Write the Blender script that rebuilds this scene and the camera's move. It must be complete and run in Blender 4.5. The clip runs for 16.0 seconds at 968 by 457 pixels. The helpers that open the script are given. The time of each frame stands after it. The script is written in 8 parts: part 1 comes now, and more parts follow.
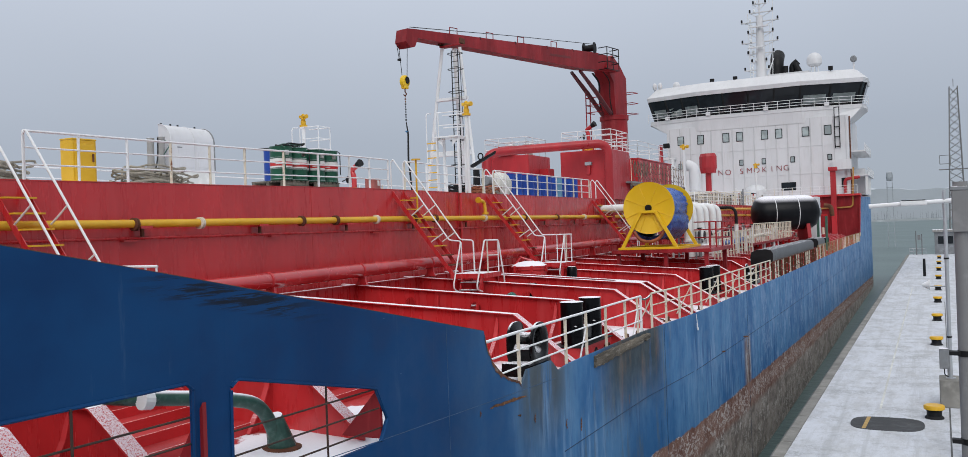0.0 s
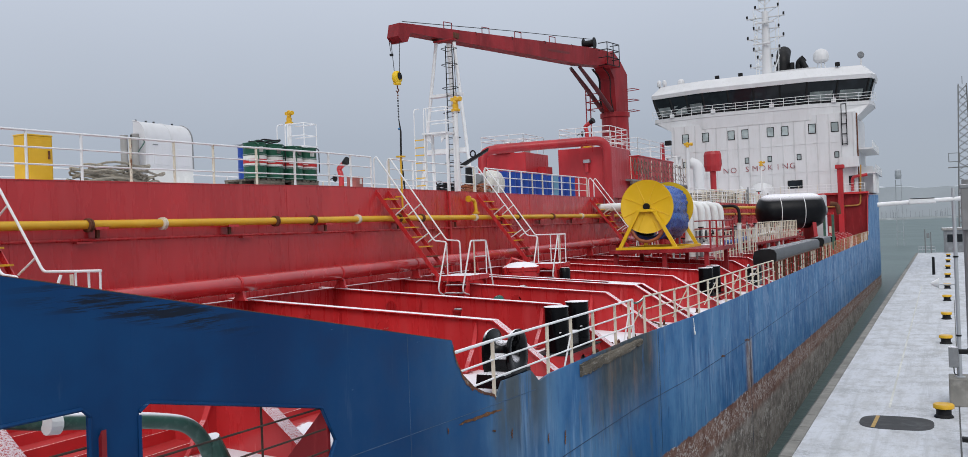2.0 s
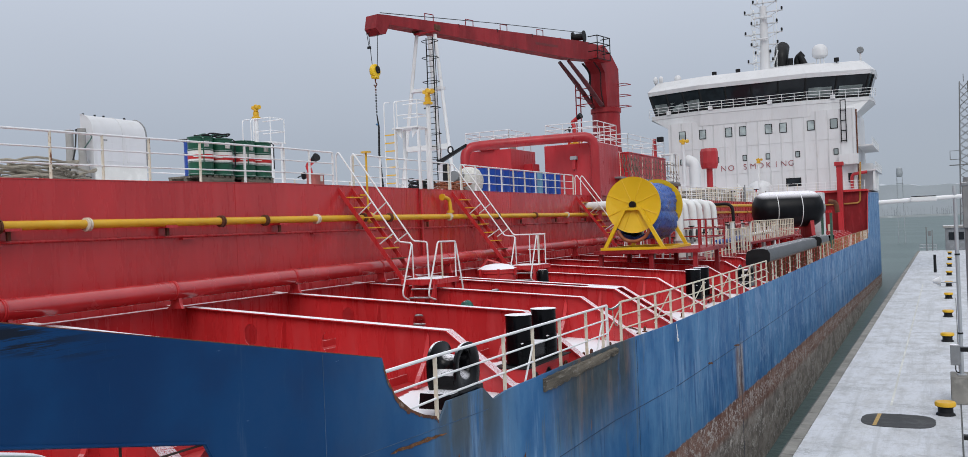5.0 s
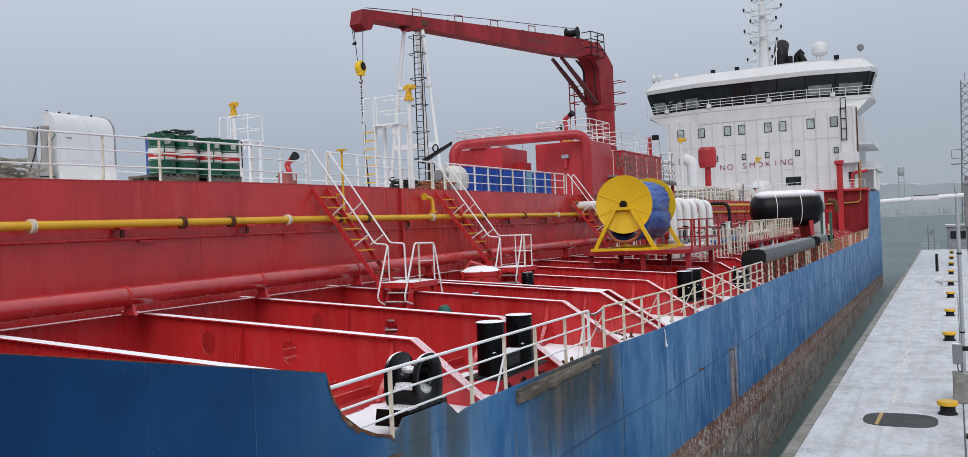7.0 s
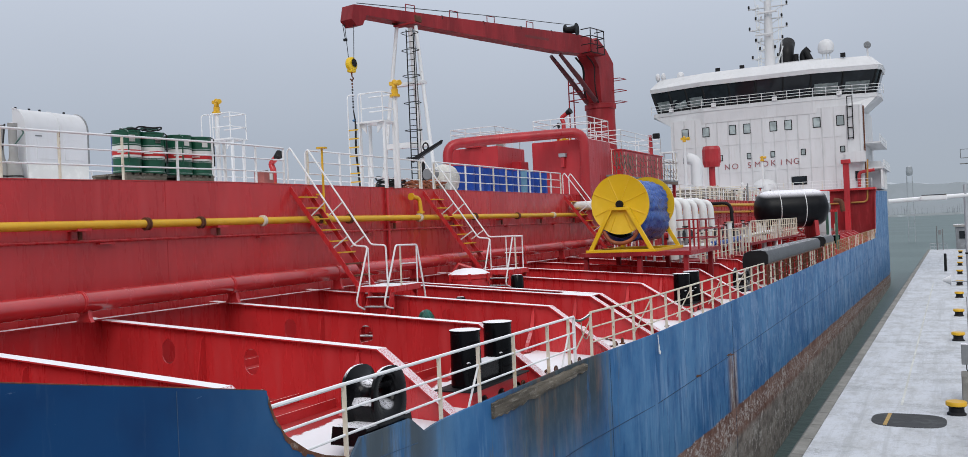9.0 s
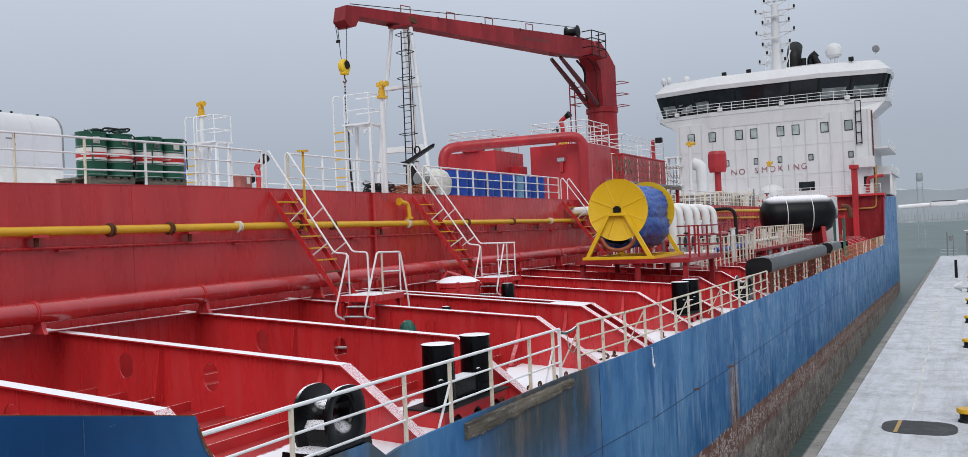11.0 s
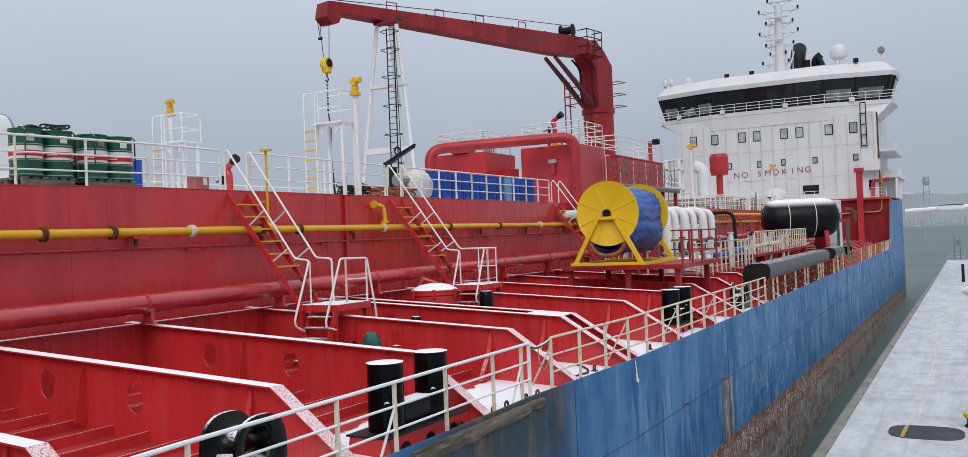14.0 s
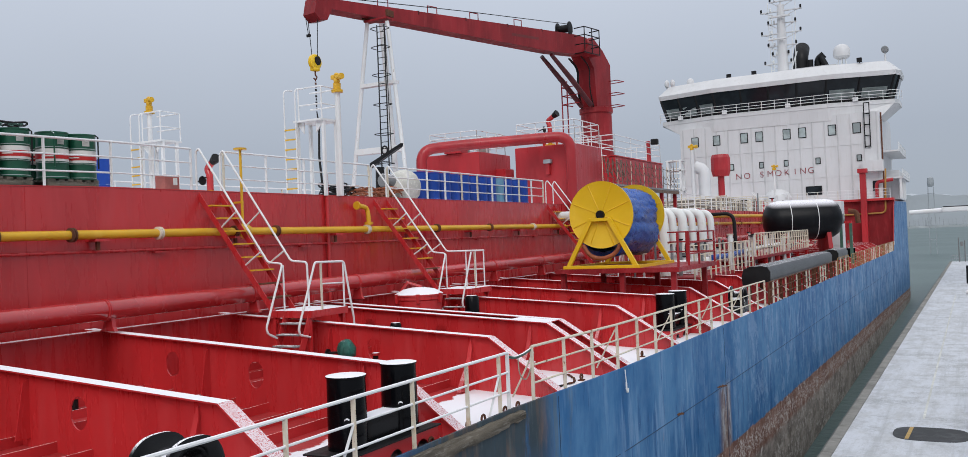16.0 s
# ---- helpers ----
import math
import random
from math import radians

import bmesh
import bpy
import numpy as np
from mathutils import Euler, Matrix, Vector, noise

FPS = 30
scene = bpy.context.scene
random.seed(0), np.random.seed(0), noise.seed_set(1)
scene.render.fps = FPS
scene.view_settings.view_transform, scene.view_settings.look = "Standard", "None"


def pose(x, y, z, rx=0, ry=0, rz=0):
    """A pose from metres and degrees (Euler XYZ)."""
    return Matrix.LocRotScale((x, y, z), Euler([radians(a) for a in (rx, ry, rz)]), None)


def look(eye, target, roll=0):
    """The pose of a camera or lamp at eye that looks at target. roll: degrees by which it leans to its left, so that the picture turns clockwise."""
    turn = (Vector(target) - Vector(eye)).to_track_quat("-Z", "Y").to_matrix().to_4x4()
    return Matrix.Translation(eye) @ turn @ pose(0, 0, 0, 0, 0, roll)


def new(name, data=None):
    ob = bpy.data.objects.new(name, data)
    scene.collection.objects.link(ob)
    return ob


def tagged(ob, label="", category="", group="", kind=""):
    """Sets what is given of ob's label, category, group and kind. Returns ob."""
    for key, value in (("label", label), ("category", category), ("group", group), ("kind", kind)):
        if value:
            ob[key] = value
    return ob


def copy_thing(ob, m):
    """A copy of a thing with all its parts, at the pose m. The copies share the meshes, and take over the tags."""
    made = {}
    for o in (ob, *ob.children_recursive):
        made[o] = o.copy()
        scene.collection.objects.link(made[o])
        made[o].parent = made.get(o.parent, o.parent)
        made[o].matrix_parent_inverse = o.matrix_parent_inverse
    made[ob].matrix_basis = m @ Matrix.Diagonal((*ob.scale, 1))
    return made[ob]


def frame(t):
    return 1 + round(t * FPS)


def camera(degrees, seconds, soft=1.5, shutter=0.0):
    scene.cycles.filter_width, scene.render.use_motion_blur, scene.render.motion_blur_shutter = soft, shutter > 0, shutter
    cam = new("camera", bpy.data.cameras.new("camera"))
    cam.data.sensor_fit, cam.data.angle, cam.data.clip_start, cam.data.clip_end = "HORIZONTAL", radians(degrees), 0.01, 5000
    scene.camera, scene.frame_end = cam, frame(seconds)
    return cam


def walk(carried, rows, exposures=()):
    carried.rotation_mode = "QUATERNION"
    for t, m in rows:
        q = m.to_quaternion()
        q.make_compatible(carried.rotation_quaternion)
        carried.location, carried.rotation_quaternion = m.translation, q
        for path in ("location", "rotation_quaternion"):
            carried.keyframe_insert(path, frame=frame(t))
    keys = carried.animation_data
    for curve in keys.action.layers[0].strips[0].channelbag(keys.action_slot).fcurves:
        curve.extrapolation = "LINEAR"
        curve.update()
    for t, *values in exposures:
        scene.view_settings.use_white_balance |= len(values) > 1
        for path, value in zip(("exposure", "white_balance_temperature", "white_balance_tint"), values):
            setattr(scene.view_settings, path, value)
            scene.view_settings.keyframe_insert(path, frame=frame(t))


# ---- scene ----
LIFT = 8.6          # ship's rail height datum above the water
EYE = (7.563, -19.357, 2.119 + LIFT)

# seconds, yaw to the left, pitch, roll (degrees)
TURNS = [
    (0, 26.515, 0.073, -2.112), (0.5, 26.668, 0.078, -2.151), (1, 26.792, 0.066, -2.186), (1.5, 26.89, 0.041, -2.185),
    (2, 26.986, 0.040, -2.245), (2.5, 27.072, 0.011, -2.264), (3, 27.129, -0.015, -2.284), (3.5, 27.109, -0.025, -2.284),
    (4, 27.081, -0.041, -2.314), (6.5, 27.117, -0.027, -2.462), (7, 27.154, -0.037, -2.490), (7.5, 27.242, -0.033, -2.502),
    (8, 27.345, -0.028, -2.488), (8.5, 27.448, -0.030, -2.513), (9, 27.596, -0.01, -2.54), (11.5, 28.199, 0.475, -2.421),
    (12, 28.254, 0.542, -2.375), (12.5, 28.274, 0.566, -2.368), (13, 28.318, 0.59, -2.378), (13.5, 28.392, 0.61, -2.402),
    (14, 28.454, 0.628, -2.412), (14.5, 28.534, 0.664, -2.435), (15, 28.607, 0.684, -2.445), (15.5, 28.653, 0.715, -2.448),
    (16, 28.683, 0.738, -2.43)]
cam = camera(57.656, 16.0, soft=0.45)
walk(cam, [(t, pose(*EYE, 90 + p, 0, y) @ pose(0, 0, 0, 0, 0, r)) for t, y, p, r in TURNS])

# the ship's way along the quay: seconds, metres across, along, up
DRIFT = [(0, 0.111, 5.638, 0), (1, 0.108, 4.887, 0), (2, 0.099, 4.151, 0), (3, 0.086, 3.427, 0), (4, 0.071, 2.717, 0),
         (6.5, 0.026, 0.996, 0), (8, 0, 0, 0), (9, -0.015, -0.649, 0), (11.5, -0.037, -2.224, 0), (13, -0.034, -3.136, 0),
         (14.5, -0.015, -4.026, 0), (16, 0.022, -4.894, 0)]
ABOARD = []


# ---- world and light: an overcast winter day ----
def overcast():
    w = bpy.data.worlds.new("sky")
    scene.world = w
    w.use_nodes = True
    nt = w.node_tree
    bg = nt.nodes["Background"]
    sky = nt.nodes.new("ShaderNodeTexSky")
    sky.sky_type, sky.sun_disc = "NISHITA", False
    sky.sun_elevation, sky.sun_rotation = radians(38), radians(200)
    sky.dust_density, sky.air_density = 6.0, 1.0
    dim = nt.nodes.new("ShaderNodeMix")
    dim.data_type = "RGBA"
    dim.blend_type = "MULTIPLY"
    dim.inputs["Factor"].default_value = 1.0
    dim.inputs["B"].default_value = (0.05, 0.05, 0.05, 1)
    co = nt.nodes.new("ShaderNodeTexCoord")
    sep = nt.nodes.new("ShaderNodeSeparateXYZ")
    ramp = nt.nodes.new("ShaderNodeValToRGB")
    r = ramp.color_ramp
    r.elements[0].position, r.elements[0].color = 0.0, (0.40, 0.455, 0.52, 1)
    r.elements[1].position, r.elements[1].color = 1.0, (1.15, 1.19, 1.27, 1)
    e = r.elements.new(0.10)
    e.color = (0.43, 0.485, 0.575, 1)
    e = r.elements.new(0.28)
    e.color = (0.60, 0.66, 0.77, 1)
    clouds = nt.nodes.new("ShaderNodeTexNoise")
    clouds.inputs["Scale"].default_value = 2.2
    clouds.inputs["Detail"].default_value = 4
    cm = nt.nodes.new("ShaderNodeMapRange")
    cm.inputs["To Min"].default_value, cm.inputs["To Max"].default_value = 0.92, 1.07
    mul = nt.nodes.new("ShaderNodeMix")
    mul.data_type, mul.blend_type = "RGBA", "MULTIPLY"
    mul.inputs["Factor"].default_value = 1.0
    mix = nt.nodes.new("ShaderNodeMix")
    mix.data_type = "RGBA"
    mix.inputs["Factor"].default_value = 0.06
    L = nt.links.new
    L(co.outputs["Generated"], sep.inputs[0])
    L(sep.outputs["Z"], ramp.inputs["Fac"])
    L(co.outputs["Generated"], clouds.inputs["Vector"])
    L(clouds.outputs["Fac"], cm.inputs["Value"])
    L(ramp.outputs["Color"], mul.inputs["A"])
    L(cm.outputs["Result"], mul.inputs["B"])
    L(sky.outputs["Color"], dim.inputs["A"])
    L(mul.outputs["Result"], mix.inputs["A"])
    L(dim.outputs["Result"], mix.inputs["B"])
    L(mix.outputs["Result"], bg.inputs["Color"])
    bg.inputs["Strength"].default_value = 1.0
    sun = bpy.data.lights.new("sun", "SUN")
    sun.energy, sun.angle, sun.color = 1.2, radians(35), (1.0, 0.97, 0.93)
    s = new("sun", sun)
    s.matrix_world = look((40, -60, 75), (0, 20, 0))


overcast()
scene.view_settings.exposure = 0.0


# ---- materials ----
def nodes_of(name):
    m = bpy.data.materials.new(name)
    m.use_nodes = True
    return m, m.node_tree, m.node_tree.nodes["Principled BSDF"], m.node_tree.links.new


def tex(nt, scale, detail=4.0, stretch=None, rough=0.6):
    co = nt.nodes.new("ShaderNodeTexCoord")
    n = nt.nodes.new("ShaderNodeTexNoise")
    n.inputs["Scale"].default_value, n.inputs["Detail"].default_value, n.inputs["Roughness"].default_value = scale, detail, rough
    if stretch:
        mp = nt.nodes.new("ShaderNodeMapping")
        mp.inputs["Scale"].default_value = stretch
        nt.links.new(co.outputs["Object"], mp.inputs[0])
        nt.links.new(mp.outputs[0], n.inputs["Vector"])
    else:
        nt.links.new(co.outputs["Object"], n.inputs["Vector"])
    return n.outputs["Fac"]


def step(nt, value, lo, hi, to0=0.0, to1=1.0):
    r = nt.nodes.new("ShaderNodeMapRange")
    r.interpolation_type = "SMOOTHSTEP"
    for k, v in zip(("From Min", "From Max", "To Min", "To Max"), (lo, hi, to0, to1)):
        r.inputs[k].default_value = v
    nt.links.new(value, r.inputs["Value"])
    return r.outputs["Result"]


def mixed(nt, fac, a, b):
    m = nt.nodes.new("ShaderNodeMix")
    m.data_type = "RGBA"
    for key, v in (("Factor", fac), ("A", a), ("B", b)):
        if isinstance(v, tuple):
            m.inputs[key].default_value = (*v, 1)
        elif isinstance(v, float):
            m.inputs[key].default_value = v
        else:
            nt.links.new(v, m.inputs[key])
    return m.outputs["Result"]


def times_(nt, a, b):
    m = nt.nodes.new("ShaderNodeMath")
    m.operation = "MULTIPLY"
    for i, v in enumerate((a, b)):
        if isinstance(v, float):
            m.inputs[i].default_value = v
        else:
            nt.links.new(v, m.inputs[i])
    return m.outputs[0]


SNOW = (0.84, 0.83, 0.87)


def paint(name, color, worn=None, rust=0.0, snow=0.0, rough=0.5, metal=0.0, vary=0.25, bump=0.15, streak=False, scale=1.0, spec=0.4, grain=7.0, along=None):
    """Paint with broad fading, fine grain, rust patches, and snow lying on what faces up."""
    m, nt, bs, L = nodes_of(name)
    worn = worn or tuple(min(1, c * 1.35 + 0.01) for c in color)
    dark = tuple(c * (1 - vary) for c in color)
    broad = tex(nt, 0.6 * scale, 5, along or ((1, 1, 0.35) if streak else None))
    col = mixed(nt, step(nt, broad, 0.35, 0.68), dark, color)
    fade = tex(nt, 2.3 * scale, 6, along or ((1.6, 1.6, 0.22) if streak else None))
    col = mixed(nt, times_(nt, step(nt, fade, 0.5, 0.75), 0.6), col, worn)
    if rust:
        rn = tex(nt, 3.1 * scale, 8, (1, 1, 0.4), 0.7)
        edge = 0.74 - 0.2 * rust
        col = mixed(nt, step(nt, rn, edge, edge + 0.07), col, (0.17, 0.06, 0.02))
    rgh = step(nt, fade, 0.3, 0.7, rough - 0.1, rough + 0.15)
    fine = tex(nt, 45 * scale, 3, along)
    if snow:
        geo = nt.nodes.new("ShaderNodeNewGeometry")
        sp = nt.nodes.new("ShaderNodeSeparateXYZ")
        L(geo.outputs["Normal"], sp.inputs[0])
        up = step(nt, sp.outputs["Z"], 0.55, 0.9)
        sn = tex(nt, grain, 6, None, 0.7)
        f = times_(nt, up, step(nt, sn, 0.62 - 0.5 * snow, 0.72 - 0.5 * snow))
        col = mixed(nt, f, col, SNOW)
        L(step(nt, f, 0, 1, rough, 0.9), bs.inputs["Roughness"])
    else:
        L(rgh, bs.inputs["Roughness"])
    L(col, bs.inputs["Base Color"])
    bs.inputs["Metallic"].default_value = metal
    bs.inputs["Specular IOR Level"].default_value = spec
    b = nt.nodes.new("ShaderNodeBump")
    b.inputs["Strength"].default_value, b.inputs["Distance"].default_value = bump, 0.02
    L(fine, b.inputs["Height"])
    L(b.outputs[0], bs.inputs["Normal"])
    return m


def hull_paint():
    """Blue topsides faded in vertical streaks, rust runs and scraped brown boot-topping low down."""
    m, nt, bs, L = nodes_of("hull_paint")
    co = nt.nodes.new("ShaderNodeTexCoord")
    sp = nt.nodes.new("ShaderNodeSeparateXYZ")
    L(co.outputs["Object"], sp.inputs[0])
    y, z = sp.outputs["Y"], sp.outputs["Z"]
    aft = step(nt, y, -13, -6)
    bare = step(nt, y, -10.0, -7.5)
    blue = mixed(nt, step(nt, tex(nt, 0.5, 4), 0.35, 0.65), (0.0035, 0.032, 0.108), (0.006, 0.050, 0.150))
    weathered = mixed(nt, step(nt, tex(nt, 0.55, 6, (1, 1, 0.5), 0.62), 0.38, 0.62), (0.034, 0.135, 0.31), (0.085, 0.225, 0.42))
    blue = mixed(nt, times_(nt, aft, 0.92), blue, weathered)
    # fine chalky streaks washed down the plating, in drifts
    wash = times_(nt, step(nt, tex(nt, 4.2, 6, (1, 1, 0.11), 0.62), 0.48, 0.64), step(nt, tex(nt, 0.42, 4, (1, 1, 0.6), 0.6), 0.40, 0.60))
    blue = mixed(nt, times_(nt, times_(nt, wash, bare), 0.55), blue, (0.21, 0.34, 0.52))
    drip = times_(nt, bare, step(nt, tex(nt, 3.4, 6, (1, 1, 0.14), 0.65), 0.57, 0.66))
    blue = mixed(nt, times_(nt, drip, 0.6), blue, (0.012, 0.07, 0.21))
    # flaked patches further aft
    chips = times_(nt, step(nt, y, 6, 22), step(nt, tex(nt, 1.7, 9, (1, 0.7, 0.42), 0.74), 0.54, 0.575))
    blue = mixed(nt, times_(nt, chips, 0.5), blue, (0.23, 0.35, 0.53))
    pale = times_(nt, step(nt, y, 25, 60), step(nt, tex(nt, 1.6, 8, (1, 0.6, 0.3), 0.74), 0.50, 0.58))
    blue = mixed(nt, times_(nt, pale, 0.55), blue, (0.30, 0.40, 0.55))
    # brown scrape below the timber, fading down, and a grey-green one by the chock
    s1 = times_(nt, times_(nt, step(nt, y, -4.6, -2.4), step(nt, y, 2.0, 0.9)), step(nt, z, 5.6, 7.9))
    s1 = times_(nt, s1, step(nt, tex(nt, 1.1, 8, (1, 1, 0.22), 0.72), 0.24, 0.44))
    grime = mixed(nt, step(nt, tex(nt, 1.5, 7, (1, 1, 0.22), 0.72), 0.44, 0.66), (0.040, 0.052, 0.052), (0.15, 0.092, 0.050))
    blue = mixed(nt, times_(nt, s1, 0.92), blue, grime)
    s2 = times_(nt, times_(nt, step(nt, y, -9.3, -8.3), step(nt, y, -5.4, -7.0)), step(nt, z, 6.4, 8.3))
    s2 = times_(nt, s2, step(nt, tex(nt, 1.7, 8, (1, 1, 0.16), 0.72), 0.30, 0.52))
    blue = mixed(nt, times_(nt, s2, 0.85), blue, (0.075, 0.085, 0.080))
    s3 = times_(nt, times_(nt, step(nt, y, -6.0, -5.0), step(nt, y, 3.5, 2.0)), step(nt, tex(nt, 2.6, 8, (1, 1, 0.12), 0.72), 0.53, 0.62))
    blue = mixed(nt, times_(nt, s3, 0.5), blue, (0.11, 0.14, 0.15))
    # the rust run down one plate edge
    r1 = times_(nt, times_(nt, step(nt, y, 13.3, 14.2), step(nt, y, 15.3, 14.8)), step(nt, z, 6.75, 6.35))
    r1 = times_(nt, r1, step(nt, tex(nt, 2.4, 7, (1, 1, 0.1), 0.7), 0.30, 0.48))
    blue = mixed(nt, times_(nt, r1, 0.85), blue, mixed(nt, step(nt, tex(nt, 3.1, 7, (1, 1, 0.3), 0.75), 0.45, 0.6), (0.20, 0.11, 0.06), (0.46, 0.44, 0.40)))
    runs = times_(nt, step(nt, tex(nt, 2.1, 4, (1, 1, 0.05), 0.6), 0.66, 0.70), step(nt, tex(nt, 2.0, 4), 0.50, 0.6))
    runs = times_(nt, runs, step(nt, y, -9, -4))
    blue = mixed(nt, times_(nt, runs, 0.75), blue, (0.22, 0.12, 0.07))
    # black rubbed streaks just below the sloping bulwark edge
    edge_h = nt.nodes.new("ShaderNodeMath")
    edge_h.operation = "MULTIPLY_ADD"
    L(y, edge_h.inputs[0])
    edge_h.inputs[1].default_value = 0.203
    L(z, edge_h.inputs[2])
    smear = times_(nt, times_(nt, step(nt, y, -18.6, -17.4), step(nt, y, -14.8, -16.2)), times_(nt, step(nt, edge_h.outputs[0], 7.28, 7.42), step(nt, edge_h.outputs[0], 7.66, 7.58)))
    smear = times_(nt, smear, step(nt, tex(nt, 1.5, 8, (1, 0.5, 11.0), 0.75), 0.47, 0.54))
    blue = mixed(nt, times_(nt, smear, 0.9), blue, (0.010, 0.012, 0.016))
    edge = times_(nt, step(nt, y, -10, -12), step(nt, tex(nt, 2.2, 6, (1, 1, 0.12), 0.7), 0.60, 0.68))
    blue = mixed(nt, times_(nt, edge, 0.13), blue, (0.12, 0.19, 0.26))
    scuff = times_(nt, step(nt, tex(nt, 5.5, 5, (1, 0.5, 2.2), 0.6), 0.715, 0.74), step(nt, y, -9, -11))
    blue = mixed(nt, times_(nt, scuff, 0.45), blue, (0.16, 0.24, 0.34))
    flakes = times_(nt, step(nt, tex(nt, 7, 4, (1, 1, 0.45), 0.7), 0.72, 0.75), step(nt, y, 2, 8))
    blue = mixed(nt, flakes, blue, (0.62, 0.63, 0.62))
    # boot topping: a straight edge that falls aft, two tones of brown below
    wob = tex(nt, 1.2, 7, (1, 1, 1.5), 0.75)
    off = nt.nodes.new("ShaderNodeMath")
    off.operation = "MULTIPLY_ADD"
    L(wob, off.inputs[0])
    off.inputs[1].default_value = 0.35
    L(z, off.inputs[2])
    tilt = nt.nodes.new("ShaderNodeMath")
    tilt.operation = "MULTIPLY_ADD"
    L(y, tilt.inputs[0])
    tilt.inputs[1].default_value = 0.0185
    L(off.outputs[0], tilt.inputs[2])
    low = step(nt, tilt.outputs[0], 5.00, 4.93)
    deep = step(nt, tilt.outputs[0], 4.05, 3.7)
    brown = mixed(nt, step(nt, tex(nt, 0.9, 7, (1, 1, 0.8), 0.75), 0.4, 0.6), (0.17, 0.085, 0.065), (0.27, 0.16, 0.125))
    stone = mixed(nt, step(nt, tex(nt, 1.1, 7, (1, 0.6, 1.2), 0.78), 0.4, 0.6), (0.17, 0.15, 0.135), (0.36, 0.32, 0.29))
    brown = mixed(nt, deep, brown, stone)
    scrape = times_(nt, step(nt, tex(nt, 3.6, 8, (1, 0.9, 0.9), 0.85), 0.53, 0.58), step(nt, tex(nt, 0.6, 3, (1, 0.6, 2)), 0.36, 0.52))
    brown = mixed(nt, scrape, brown, (0.58, 0.56, 0.53))
    brown = mixed(nt, step(nt, tex(nt, 2.6, 6, (1, 1, 0.3), 0.8), 0.64, 0.70), brown, (0.05, 0.03, 0.025))
    row = times_(nt, step(nt, tilt.outputs[0], 4.05, 4.2), step(nt, tilt.outputs[0], 4.75, 4.6))
    row = times_(nt, row, step(nt, tex(nt, 6.5, 7, (1, 0.7, 1.3), 0.8), 0.52, 0.56))
    brown = mixed(nt, times_(nt, row, 0.8), brown, (0.60, 0.59, 0.56))
    L(mixed(nt, low, blue, brown), bs.inputs["Base Color"])
    L(step(nt, tex(nt, 2.0, 5), 0.3, 0.7, 0.45, 0.65), bs.inputs["Roughness"])
    bs.inputs["Specular IOR Level"].default_value = 0.12
    b = nt.nodes.new("ShaderNodeBump")
    b.inputs["Strength"].default_value, b.inputs["Distance"].default_value = 0.25, 0.06
    L(tex(nt, 0.55, 3), b.inputs["Height"])
    L(b.outputs[0], bs.inputs["Normal"])
    return m


def deck_paint():
    """Red deck; snow lies thick on the outboard strip, thin in the bays."""
    m, nt, bs, L = nodes_of("deck_paint")
    co = nt.nodes.new("ShaderNodeTexCoord")
    sp = nt.nodes.new("ShaderNodeSeparateXYZ")
    L(co.outputs["Object"], sp.inputs[0])
    red = mixed(nt, step(nt, tex(nt, 0.8, 5), 0.35, 0.65), (0.34, 0.024, 0.025), (0.47, 0.034, 0.035))
    n = tex(nt, 1.3, 7, None, 0.7)
    add = nt.nodes.new("ShaderNodeMath")
    add.operation = "ADD"
    L(n, add.inputs[0])
    L(step(nt, sp.outputs["X"], -2.4, -1.3, -0.32, 0.5), add.inputs[1])
    wide = nt.nodes.new("ShaderNodeMath")
    wide.operation = "ADD"
    L(add.outputs[0], wide.inputs[0])
    L(times_(nt, times_(nt, step(nt, sp.outputs["Y"], -10.5, -12.0), step(nt, sp.outputs["Y"], -18.0, -16.8)), step(nt, sp.outputs["X"], -4.0, -2.0, 0.0, 0.4)), wide.inputs[1])
    f = step(nt, wide.outputs[0], 0.52, 0.60)
    L(mixed(nt, f, red, SNOW), bs.inputs["Base Color"])
    L(step(nt, f, 0, 1, 0.5, 0.9), bs.inputs["Roughness"])
    b = nt.nodes.new("ShaderNodeBump")
    b.inputs["Strength"].default_value, b.inputs["Distance"].default_value = 0.3, 0.03
    L(tex(nt, 14, 4), b.inputs["Height"])
    L(b.outputs[0], bs.inputs["Normal"])
    return m


